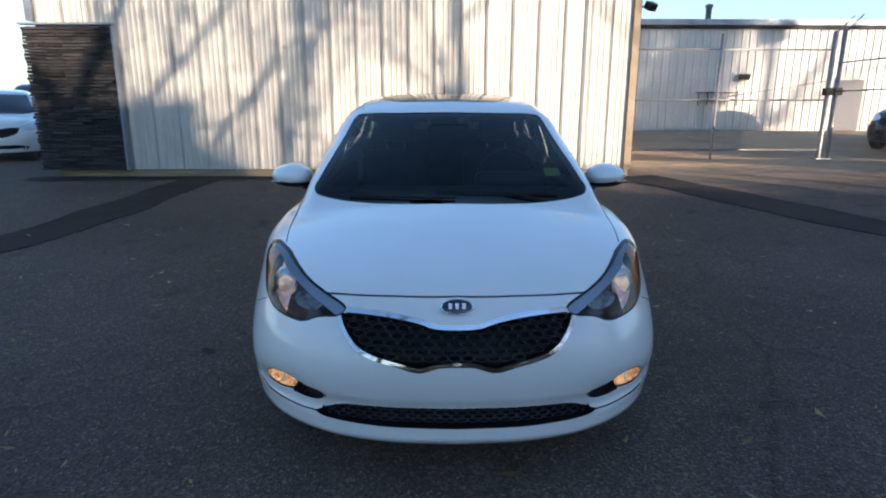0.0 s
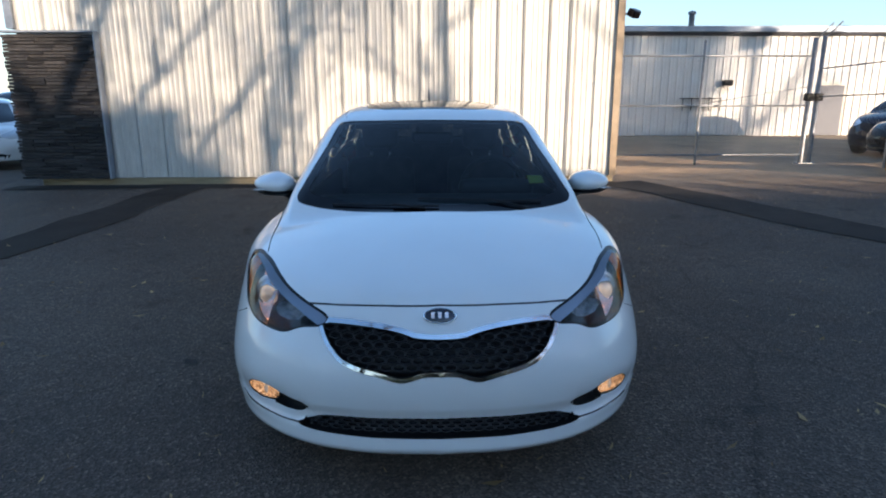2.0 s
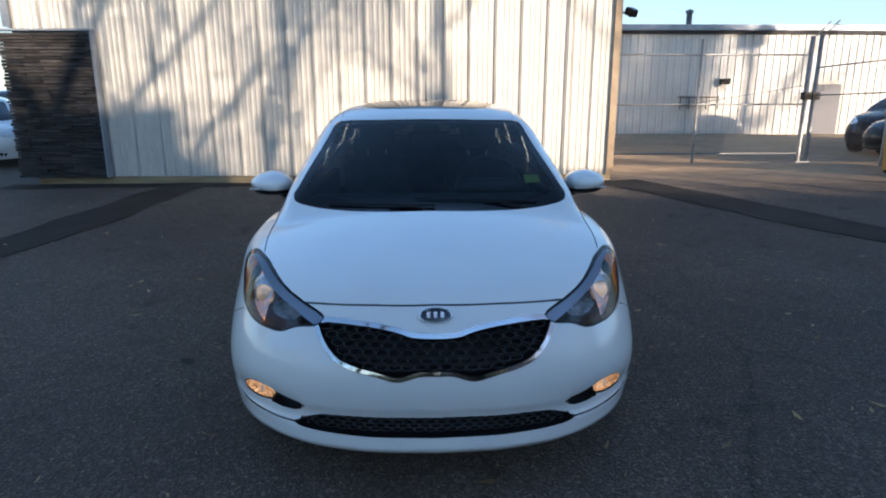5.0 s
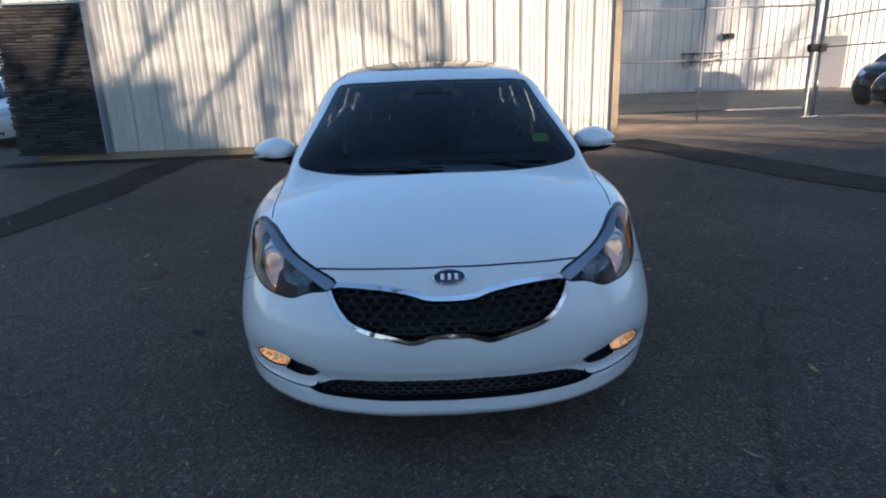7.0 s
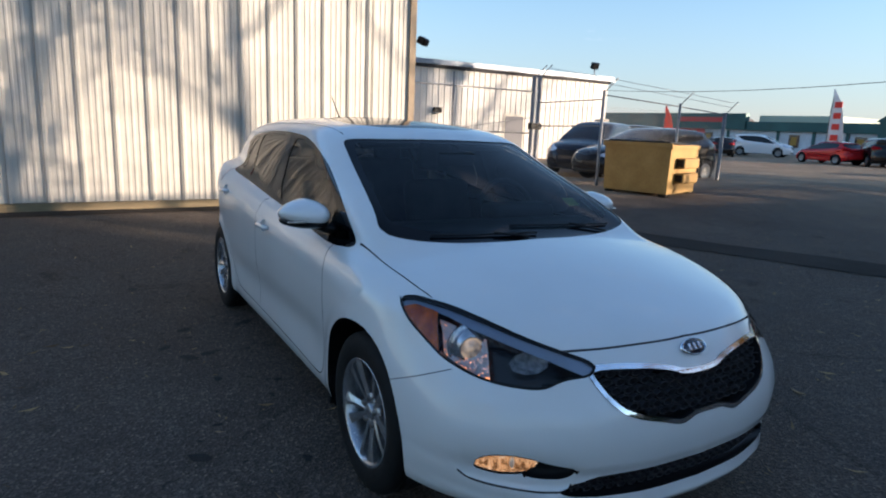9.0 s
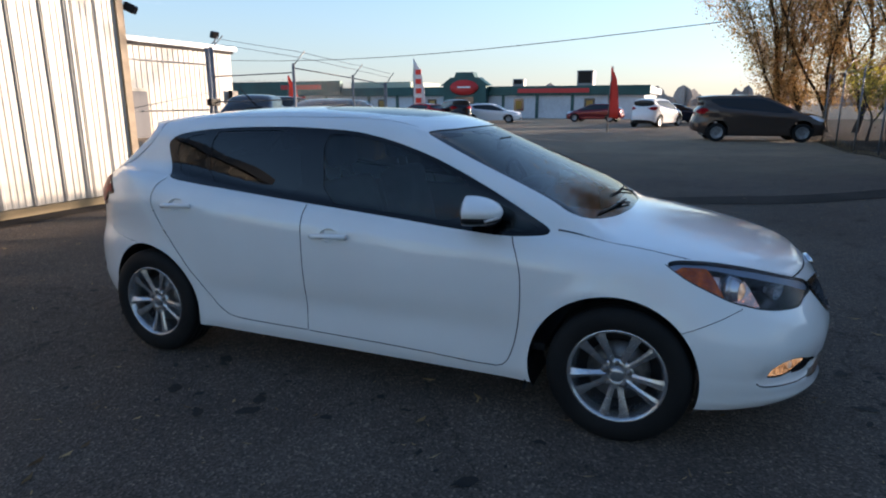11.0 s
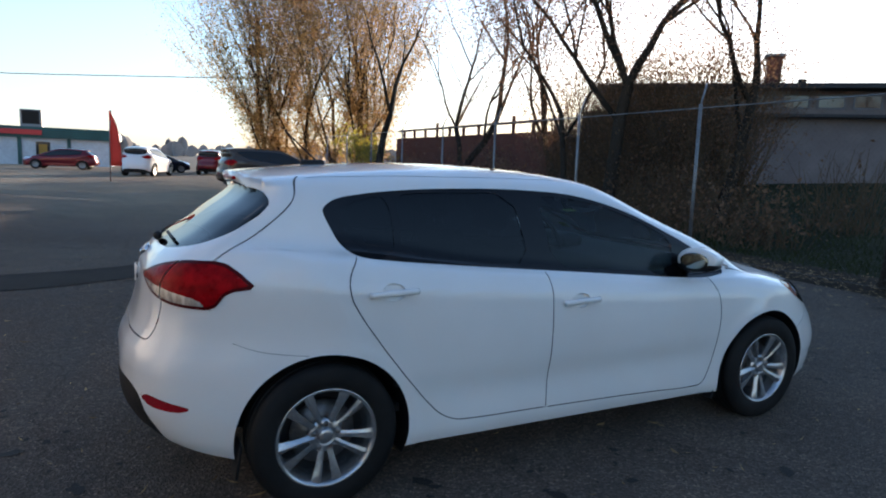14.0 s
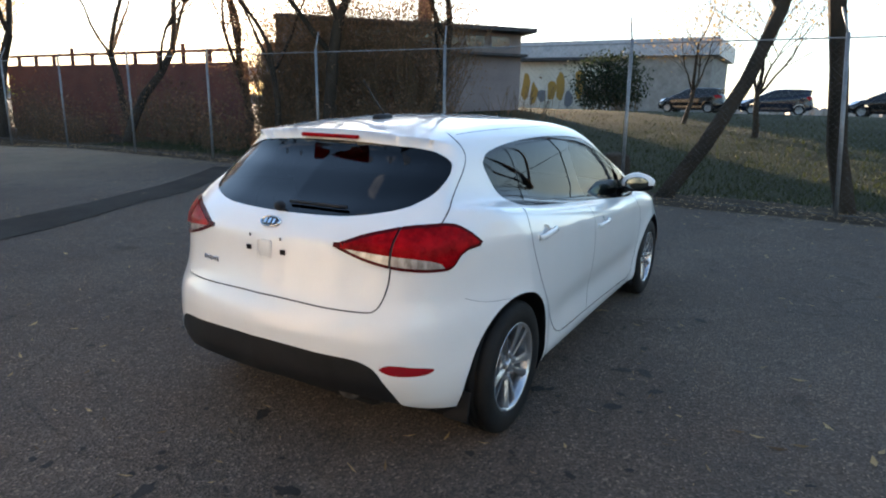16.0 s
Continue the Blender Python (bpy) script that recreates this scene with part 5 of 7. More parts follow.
def headlamps():
    for s in (-1, 1):
        bowls = skin_part("headlamp", LAMP_DARK, None, "each", inset=.10, skirt=.098, as_name="headlamp")
        lamp = bowls[0 if s < 0 else 1]
        drop = bowls[1 if s < 0 else 0]
        bpy.data.objects.remove(drop)
        lamp.parent = car
        tagged(lamp, "lit headlamp unit, black housing under a clear cover")
        cover = skin_part("headlamp", CLEAR, lamp, "each", as_name="lamp_cover")
        bpy.data.objects.remove(cover[1 if s < 0 else 0])
        rim = skin_part("headlamp_rim", BLACK, lamp, "each", inset=.002, as_name="lamp_rim")
        bpy.data.objects.remove(rim[1 if s < 0 else 0])
        m = Matrix.Diagonal((s, 1, 1, 1))
        # projector with its bright bowl
        p = Vector((.672, -.432, .706))
        aim = Matrix.Translation(p) @ Euler((0, 0, radians(16))).to_matrix().to_4x4()
        bm = lathe([(.075, .030), (.050, .062), (.020, .074), (.008, .076), (.004, .072), (.006, .066), (-.006, .062), (-.026, .049), (-.030, .045), (-.030, .039), (-.020, .036)], 40, "y", m=aim)
        bmesh.ops.transform(bm, matrix=m, verts=bm.verts)
        part("projector_barrel", bm, BOWL, lamp, "bright silver projector barrel")
        bm = ball((0, 0, 0), (.037, .024, .037))
        bmesh.ops.transform(bm, matrix=m @ aim @ Matrix.Translation((0, -.024, 0)), verts=bm.verts)
        part("projector_lens", bm, WARM_LENS, lamp, "lit warm projector lens")
        # amber tip, faceted bright reflector and the bar along the upper edge, all under the cover
        for nm, mt, inset, lab, pick in (
                ("turn_lamp", AMBER, .007, "amber turn signal lens", lambda c: (f_lampzone(.40)(c) > 0) & (f_lampbar(c) < 0)),
                ("faceted_reflector", FACETS, .045, "faceted chrome reflector with painted amber glints", lambda c: (f_lampzone(.40)(c) < 0) & (f_lampzone(.16)(c) > 0) & (f_lampbar(c) < 0)),
                ("light_bar", LAMP_GREY, .012, "grey light guide bar", lambda c: f_lampbar(c) > 0)):
            got = skin_part("headlamp", mt, lamp, "each", inset, 0, pick, lab, nm)
            bpy.data.objects.remove(got[1 if s < 0 else 0])
        # inner main beam bowl
        q = Vector((.560, -.605, .692))
        aim2 = Matrix.Translation(q) @ Euler((0, 0, radians(14))).to_matrix().to_4x4()
        bm = bmesh.new()
        rim, deep = [], []
        for k in range(9):
            a = 2 * math.pi * k / 9
            rim.append(bm.verts.new(m @ aim2 @ Vector((.066 * math.cos(a), -.006 + .010 * math.cos(a), .040 * math.sin(a)))))
            deep.append(bm.verts.new(m @ aim2 @ Vector((.020 * math.cos(a + .35), .050, .014 * math.sin(a + .35)))))
        for k in range(9):
            bm.faces.new((rim[k], rim[(k + 1) % 9], deep[k]))
            bm.faces.new((rim[(k + 1) % 9], deep[(k + 1) % 9], deep[k]))
        bm.faces.new(deep)
        part("main_beam_bowl", bm, CUT_CLEAR, lamp, "clear cut main beam reflector")


headlamps()


def tail_lamps():
    for s in (-1, 1):
        keep = 0 if s < 0 else 1

        def one(name, mat, inset, skirt, pick, as_name, label="", parent=None):
            got = skin_part(name, mat, parent, "each", inset, skirt, pick, label, as_name)
            bpy.data.objects.remove(got[1 - keep])
            return got[keep]
        lamp = one("tail_lamp_rim", RED_DARK, -.004, 0, None, "tail_lamp", "red and clear tail lamp with dark red rim", car)

        def clear_band(c):
            return f_clear(c) < 0

        one("tail_lamp", RED_LENS, -.008, 0, lambda c: ~clear_band(c), "red_lens", "glossy red lens", lamp)
        one("tail_lamp", CLEAR_LENS, -.007, 0, clear_band, "clear_lens", "clear ribbed lens", lamp)


tail_lamps()


def fog_lamps():
    for s in (0, 1):
        got = skin_part("fog_lamp", FOG_LIT, car, "each", .022, .020, None, "lit warm fog lamp", "fog_lamp")
        bpy.data.objects.remove(got[1 - s])
        lamp = got[s]
        sg = -1 if s == 0 else 1
        q = on_front(np.array([.655]), np.array([.405]))[0]
        part("bulb", ball((sg * q[0], q[1] + .008, .405), (.008, .010, .020), u=12, v=8), WARM_LENS, lamp, "bright warm bulb reflection")
        rim = skin_part("fog_lamp_rim", LAMP_DARK, lamp, "each", .004, 0, None, "dark lamp rim", "lamp_rim")
        bpy.data.objects.remove(rim[1 - s])
        cover = skin_part("fog_lamp", CLEAR, lamp, "each", .006, 0, None, "", "lamp_cover")
        bpy.data.objects.remove(cover[1 - s])


fog_lamps()


def wheel(x, y, flip):
    s = -1 if flip else 1
    base = Matrix.Translation((x, y, HUB_Z)) @ Matrix.Diagonal((s, 1, 1, 1))
    hub = part("wheel", lathe([(-.09, .195), (-.085, .212), (-.06, .205), (-.04, .188), (.05, .190), (.078, .197), (.088, .206), (.094, .215), (.097, .213), (.095, .204), (.086, .198), (.065, .190), (.0, .182), (-.06, .180)], 64), ALLOY, car, "silver ten-spoke alloy wheel")
    hub.matrix_local = base
    tyre = [(-.088, .212), (-.10, .222), (-.106, .25), (-.102, .285), (-.09, .305), (-.075, .313), (-.052, .3155), (-.050, .309), (-.044, .309), (-.042, .316), (-.004, .316), (-.002, .309), (.004, .309), (.006, .316), (.042, .316), (.044, .309), (.050, .309), (.052, .3155), (.075, .313), (.09, .305), (.099, .292), (.1045, .27), (.1055, .25), (.102, .232), (.0985, .221), (.093, .214)]
    part("tyre", lathe(tyre, 72), RUBBER, hub, "black rubber tyre")
    for k in range(10):
        a = 2 * math.pi * (k // 2) / 5 + (radians(18.5) if k % 2 else -radians(18.5)) + .3
        bm = bmesh.new()
        rings = []
        for r, wd, fx, tk in ((.045, .032, .066, .03), (.075, .026, .070, .028), (.11, .027, .076, .026), (.15, .034, .082, .024), (.185, .043, .086, .022), (.205, .048, .086, .022)):
            tw = (1 if k % 2 else -1) * .10 * (r - .045)
            row = []
            for dx, dt in ((0, -.5), (.004, -.12), (-.001, .5), (-tk, .42), (-tk, -.42)):
                u = dt * wd + tw
                row.append(bm.verts.new((fx + dx - (.006 if (dt > 0) == (k % 2 == 0) and dx >= -.001 else 0), r * math.cos(a) - u * math.sin(a), r * math.sin(a) + u * math.cos(a))))
            rings.append(row)
        for p, q in zip(rings[:-1], rings[1:]):
            for j in range(5):
                bm.faces.new((p[j], p[(j + 1) % 5], q[(j + 1) % 5], q[j]))
        bm.faces.new(rings[-1])
        bmesh.ops.recalc_face_normals(bm, faces=bm.faces)
        part("spoke", bm, ALLOY, hub)
    part("hub_plate", lathe([(.03, .0), (.03, .072), (.056, .076), (.066, .066), (.068, .040), (.064, .034), (.06, .033)], 40), ALLOY, hub)
    part("hub_cap", lathe([(.058, .033), (.071, .032), (.075, .026), (.077, .015), (.0775, .0)], 32), ALLOY, hub, "round silver hub cap")
    for k in range(5):
        a = 2 * math.pi * k / 5 + .3
        m = Matrix.Translation((0, .054 * math.cos(a), .054 * math.sin(a)))
        part("lug_nut", lathe([(.055, .0125), (.074, .0115), (.078, .008), (.078, 0)], 6, m=m), STEEL, hub)
    part("brake_disc", lathe([(.0, .05), (.0, .138), (.012, .138), (.012, .07), (.02, .06), (.03, .03), (.03, 0)], 48), STEEL, hub, "worn steel brake disc")
    part("wheel_back", lathe([(-.02, .0), (-.02, .186)], 32), PLASTIC, hub)
    return hub


for wx, flip in ((-.772, True), (.772, False)):
    for wy in (HUB_F, HUB_R):
        wheel(wx, wy, flip)


def wells_and_floor():
    for s in (-1, 1):
        for hy, r in ((HUB_F + .03, .368), (HUB_R, .364)):
            bm = bmesh.new()
            rings = []
            for a in np.radians(np.linspace(-22, 202, 40)):
                y, z = hy + r * math.cos(a), HUB_Z + r * math.sin(a)
                out = float(on_side(np.array([y]), np.array([max(z, .20)]))[0, 0])
                rings.append([bm.verts.new((s * xx, y + dy * math.cos(a), z + dy * math.sin(a))) for xx, dy in ((out - .002, 0), (out - .012, .004), (out - .03, .012), (.50, .02))])
            for a, b in zip(rings[:-1], rings[1:]):
                for k in range(3):
                    bm.faces.new((a[k], a[k + 1], b[k + 1], b[k]))
            bmesh.ops.recalc_face_normals(bm, faces=bm.faces)
            part("wheel_well", bm, PLASTIC, car, "black wheel arch liner", True)
        for y, tilt, w in ((.405, 8, .16), (3.045, 8, .12)):
            x = s * (.775 if y < 1 else .755)
            bm = rbox((w, .012, .14), .004, pose(x, y, .240, tilt, 0, 0), 1)
            part("mud_flap", bm, PLASTIC, car, "black mud flap behind the wheel")
    bm = rbox((1.50, 1.84, .06), .02, pose(0, 1.38, .245))
    rbox((.98, 3.9, .10), .03, pose(0, 1.32, .29), bm=bm)
    rbox((1.0, .5, .25), .05, pose(0, -.02, .42), bm=bm)
    rbox((1.0, .5, .25), .05, pose(0, 2.75, .42), bm=bm)
    part("underbody", bm, PLASTIC, car, "black underbody")


wells_and_floor()


def cabin():
    bm = rbox((1.36, .55, .30), .09, pose(0, .60, .80, -8, 0, 0), 3)
    rbox((.42, .18, .10), .04, pose(.36, .70, .97, 0, 0, 0), 2, bm)
    part("dashboard", bm, DASH, car, "black dashboard", True)
    floor = rbox((1.44, 2.5, .04), .01, pose(0, 1.6, .34))
    part("cabin_floor", floor, DASH, car)
    bm = tube([(.36 + .185 * math.cos(a), .80 + .06 * math.sin(a), .95 + .175 * math.sin(a)) for a in np.linspace(0, 2 * math.pi, 33)], .016, 8, caps=False)
    rbox((.34, .03, .05), .012, pose(.36, .80, .95, 18, 0, 0), 1, bm)
    rbox((.11, .04, .10), .02, pose(.36, .79, .94, 18, 0, 0), 1, bm)
    part("steering_wheel", bm, DASH, car, "black steering wheel")
    for x in (-.36, .36):
        seat = part("front_seat", rbox((.50, .50, .16), .06, pose(x, 1.28, .56, 6, 0, 0), 3), SEAT, car, "charcoal cloth front seat", True)
        part("seat_back", rbox((.48, .15, .54), .06, pose(x, 1.58, .80, -14, 0, 0), 3), SEAT, seat, "", True)
        part("headrest", rbox((.26, .10, .19), .045, pose(x, 1.675, 1.215, -8, 0, 0), 3), SEAT, seat, "", True)
        for dx in (-.065, .065):
            part("headrest_post", tube([(x + dx, 1.615, 1.02), (x + dx, 1.655, 1.15)], .006, 8), CHROME, seat, "bright steel headrest post")
    bench = part("rear_seat", rbox((1.28, .50, .18), .06, pose(0, 2.12, .58), 3), SEAT, car, "charcoal cloth rear bench", True)
    part("seat_back", rbox((1.26, .15, .60), .06, pose(0, 2.46, .86, -18, 0, 0), 3), SEAT, bench, "", True)
    for x in (-.42, 0, .42):
        part("headrest", rbox((.24, .09, .13), .04, pose(x, 2.56, 1.20, -10, 0, 0), 2), SEAT, bench, "", True)
    part("interior_mirror", rbox((.24, .03, .07), .02, pose(0, .80, 1.25, 10, 0, 0), 2), PLASTIC, car, "black rear-view mirror", True)
    for s in (-1, 1):
        part("door_card", rbox((.05, 1.9, .46), .02, pose(s * .755, 1.42, .68), 2), DASH, car, "", True)
        part("sun_visor", rbox((.34, .13, .018), .008, pose(s * .30, 1.06, 1.315, 18, 0, 0), 1), material("grey_visor_cloth", (.05, .05, .05), .9), car)
    p = on_top(np.array([.575]), np.array([.47]))[0]
    sticker = rbox((.085, .006, .065), .002, pose(p[0] - .02, p[1] + .012, p[2] - .06, -58 + 90 - 90, 0, 8), 1)
    part("windscreen_sticker", sticker, material("yellow_green_sticker", (.45, .50, .08), .6), car, "yellow-green service sticker")


cabin()


def mirrors():
    for s in (-1, 1):
        m = Matrix.Diagonal((s, 1, 1, 1))
        bm = ball((0, 0, 0), (.116, .148, .070), u=28, v=18)
        for v in bm.verts:
            if v.co.y > .02:
                v.co.y = .02 + (v.co.y - .02) * .12
            v.co.z *= 1 - .25 * max(0, v.co.x / .108)
            v.co.z = max(v.co.z, -.034)
        bmesh.ops.transform(bm, matrix=m @ pose(.892, .672, 1.005, 0, -4, -12), verts=bm.verts)
        ob = part("door_mirror", bm, PAINT, car, "white door mirror with black base")
        bm = ball((0, 0, 0), (.113, .144, .032), u=24, v=10)
        for v in bm.verts:
            if v.co.y > .02:
                v.co.y = .02 + (v.co.y - .02) * .12
            v.co.z = min(v.co.z, .012)
        bmesh.ops.transform(bm, matrix=m @ pose(.892, .674, .972, 0, -4, -12), verts=bm.verts)
        part("mirror_base", bm, BLACK, ob, "black lower shell")
        bm = tube([(.735, .60, .925), (.79, .63, .94), (.85, .66, .96)], .028, 10, taper=.022)
        rbox((.03, .13, .05), .012, pose(.742, .58, .925), 2, bm)
        bmesh.ops.transform(bm, matrix=m, verts=bm.verts)
        part("mirror_arm", bm, BLACK, ob)
        bm = ball((0, 0, 0), (.082, .005, .044))
        bmesh.ops.transform(bm, matrix=m @ pose(.892, .7095, 1.002, 0, -4, -12), verts=bm.verts)
        part("mirror_glass", bm, material("mirror_glass", (.24, .29, .28), .01, 1.0), ob, "silvered mirror glass")
        bm = rbox((.085, .012, .011), .004, m @ pose(.955, .552, .985, 0, 4, 26), 1)
        part("side_indicator", bm, CLEAR_LENS, ob, "clear indicator strip")


mirrors()


def handles():
    for s in (-1, 1):
        for y, z in HANDLES:
            p = on_side(np.array([y]), np.array([z]))[0]
            lean = math.degrees(math.atan2(*(body_normal(p[None])[0][[2, 0]])))
            base = Matrix.Translation((s * p[0], y, z)) @ Euler((radians(-3.0), 0, 0)).to_matrix().to_4x4() @ Euler((0, radians(-lean * s), 0)).to_matrix().to_4x4()
            bm = tube([(s * .004, -.108, 0), (s * .014, -.095, 0), (s * .022, -.05, .001), (s * .024, 0, .002), (s * .022, .05, .001), (s * .014, .095, 0), (s * .004, .108, 0)], .0105, 10)
            bmesh.ops.scale(bm, vec=(1, 1, 1.25), verts=bm.verts)
            bmesh.ops.transform(bm, matrix=base, verts=bm.verts)
            part("door_handle", bm, PAINT, car, "white pull handle")


handles()


def small_parts():
    # antenna
    a = part("antenna", rbox((.05, .13, .035), .016, pose(0, 2.56, 1.437, -3, 0, 0), 2), PLASTIC, car, "black roof antenna", True)
    part("mast", tube([(0, 2.54, 1.45), (0, 2.63, 1.53), (0, 2.72, 1.615)], .0055, 6, taper=.003), PLASTIC, a)
    # wipers
    for x0, x1, y0 in ((.53, -.08, .125), (.02, -.50, .085)):
        xs = np.linspace(x0, x1, 8)
        ys = y0 + np.interp(xs, sorted((x0, x1)), (.0, .06) if x0 < x1 else (.03, .0)) + .25 * (xs * xs) * .5 + .02
        top = on_top(xs, ys)
        w = part("wiper", tube([(p[0], p[1], p[2] + .005) for p in top], .005, 6), PLASTIC, car, "black wiper blade")
        part("wiper_arm", tube([(x0 - .06, y0 - .005, float(on_top(np.array([x0 - .06]), np.array([y0 - .005]))[0, 2]) + .004), (top[3][0], top[3][1], top[3][2] + .010)], .006, 6), PLASTIC, w)
    xs = np.linspace(0, -.30, 6)
    gl = on_back(xs - .02, 1.085 + 0 * xs)
    rw = part("rear_wiper", tube([(p[0], p[1] + .015, p[2]) for p in gl], .008, 6), PLASTIC, car, "black rear wiper")
    q = on_back(np.array([0.0]), np.array([1.055]))[0]
    part("wiper_pivot", ball((q[0], q[1] + .012, q[2] + .012), (.03, .02, .022)), PLASTIC, rw)
    # emblems: dark ovals with a bright ring and plain bars
    for where, z, turn, n in ((on_front, .721, 0, -1), (on_back, 1.003, 180, 1)):
        p = where(np.array([0.0]), np.array([z]))[0]
        nn = body_normal(p[None])[0]
        m = Matrix.Translation(p) @ Vector(nn).to_track_quat("Z", "Y").to_matrix().to_4x4()
        sx, sy = (.062, .031) if n < 0 else (.058, .029)
        oval = Matrix.Diagonal((sx, sy, 1, 1))
        bm = lathe([(.012, .0), (.012, .80), (.009, .86)], 40, "z", m=m @ oval)
        e = part("emblem", bm, material("dark_emblem", (.015, .02, .035), .15, 0, .5), car, "dark oval emblem with bright ring")
        bm = lathe([(.0, 1.0), (.010, .98), (.014, .93), (.014, .88), (.009, .84)], 40, "z", m=m @ oval)
        part("emblem_ring", bm, CHROME, e)
        for k, (u, tilt) in enumerate(((-.024, 0), (0, 0), (.024, 0))):
            part("emblem_bar", rbox((.012, .024, .004), .001, m @ pose(u * (1 if n < 0 else 1), 0, .0135, 0, 0, tilt), 1), CHROME, e)
    # tailgate name bars, plate mounts, stop lamp, tail pipe
    for k in range(7):
        p = on_back(np.array([.40 - .017 * k]), np.array([.806]))[0]
        part("badge_bar", rbox((.012, .006, .018 if k % 3 else .024), .002, pose(p[0], p[1] + .002, p[2] + .0, 0, 0, -12), 1), CHROME, car)
    for x in (-.098, .098):
        p = on_back(np.array([x]), np.array([.892]))[0]
        part("plate_mount", rbox((.030, .008, .022), .003, pose(p[0], p[1] + .001, p[2]), 1), BLACK, car, "black plate fixing")
        part("plate_screw", rbox((.010, .006, .014), .002, pose(p[0] * .9, p[1] + .001, p[2] + .055), 1), STEEL, car)
    p = on_back(np.array([0.0]), np.array([.90]))[0]
    part("plate_pad", rbox((.075, .008, .080), .012, pose(0, p[1] + .001, .895), 2), PAINT, car, "", True)
    p = on_back(np.array([0.0]), np.array([1.352]))[0]
    part("high_stop_lamp", rbox((.34, .02, .016), .005, pose(0, p[1] - .008, 1.356, -10, 0, 0), 1), RED_LENS, car, "red high stop lamp in the spoiler")
    bm = lathe([(-.30, .026), (.0, .030), (.005, .029), (.003, .025), (-.20, .022), (-.20, 0)], 24, "y", m=pose(-.42, 3.372, .345, -6, 0, 0) @ Matrix.Diagonal((1.7, 1, 1, 1)))
    part("tail_pipe", bm, STEEL, car, "dull steel oval tail pipe")


small_parts()


# ---------------------------------------------------------------- fences
def chain_link(bm, a, b, z0, z1, pitch=.085, r=.0008, drop=None):
    """Crossing wires between two points on the ground."""
    a, b = Vector((*a, 0)), Vector((*b, 0))
    d = (b - a).normalized()
    L, H = (b - a).length, z1 - z0
    nrm = Vector((-d.y, d.x, 0))
    n = int((L + H) / pitch)
    for fam in (0, 1):
        for k in range(n + 1):
            s = k * pitch - H
            t0, t1 = max(0, -s), min(H, L - s)
            if t1 - t0 < .02:
                continue
            u0, u1, w0, w1 = s + t0, s + t1, t0, t1
            if fam:
                w0, w1 = H - w0, H - w1
            p, q = a + d * u0 + Vector((0, 0, z0 + w0)), a + d * u1 + Vector((0, 0, z0 + w1))
            axis = (q - p).normalized()
            side = axis.cross(nrm) * r
            off = nrm * (r if fam else -r)
            v = [bm.verts.new(p + side + off), bm.verts.new(p - side + off), bm.verts.new(p + nrm * r * 1.7 + off), bm.verts.new(q + side + off), bm.verts.new(q - side + off), bm.verts.new(q + nrm * r * 1.7 + off)]
            for i in range(3):
                j = (i + 1) % 3
                bm.faces.new((v[i], v[j], v[j + 3], v[i + 3]))


def back_fence():
    f = tagged(new("chain_link_fence"), "tall galvanised chain-link fence with angled arms along the bank", "fence")
    y, xs = -4.35, [-5.3, -2.2, .52, 3.70, 6.62, 9.80, 12.68, 15.7, 18.7, 21.7, 24.7]
    for x in xs:
        z = land(x, y)
        dx = .03 if x > 0 else .15
        p = add_part("post", tube([(x - dx, y, z - .1), (x + dx * .4, y, 2.53)], .026, 10), GALV, f, "galvanised fence post")
        add_part("arm", tube([(x + dx * .4, y, 2.51), (x + dx * .4 + .10, y - .20, 2.86)], .014, 8), GALV, p)
    x0, x1 = xs[0] - 3, xs[-1]
    add_part("top_rail", tube([(x0, y, 2.47), (x1, y, 2.47)], .009, 8), GALV, f)
    add_part("bottom_wire", tube([(x0, y, .24), (x1, y, .24)], .004, 5), WIRE, f)
    bm = bmesh.new()
    chain_link(bm, (x0, y + .03), (x1, y + .03), .18, 2.47)
    tagged(add_part("mesh", bm, WIRE, f, "diamond wire mesh"), kind="stuff")


back_fence()


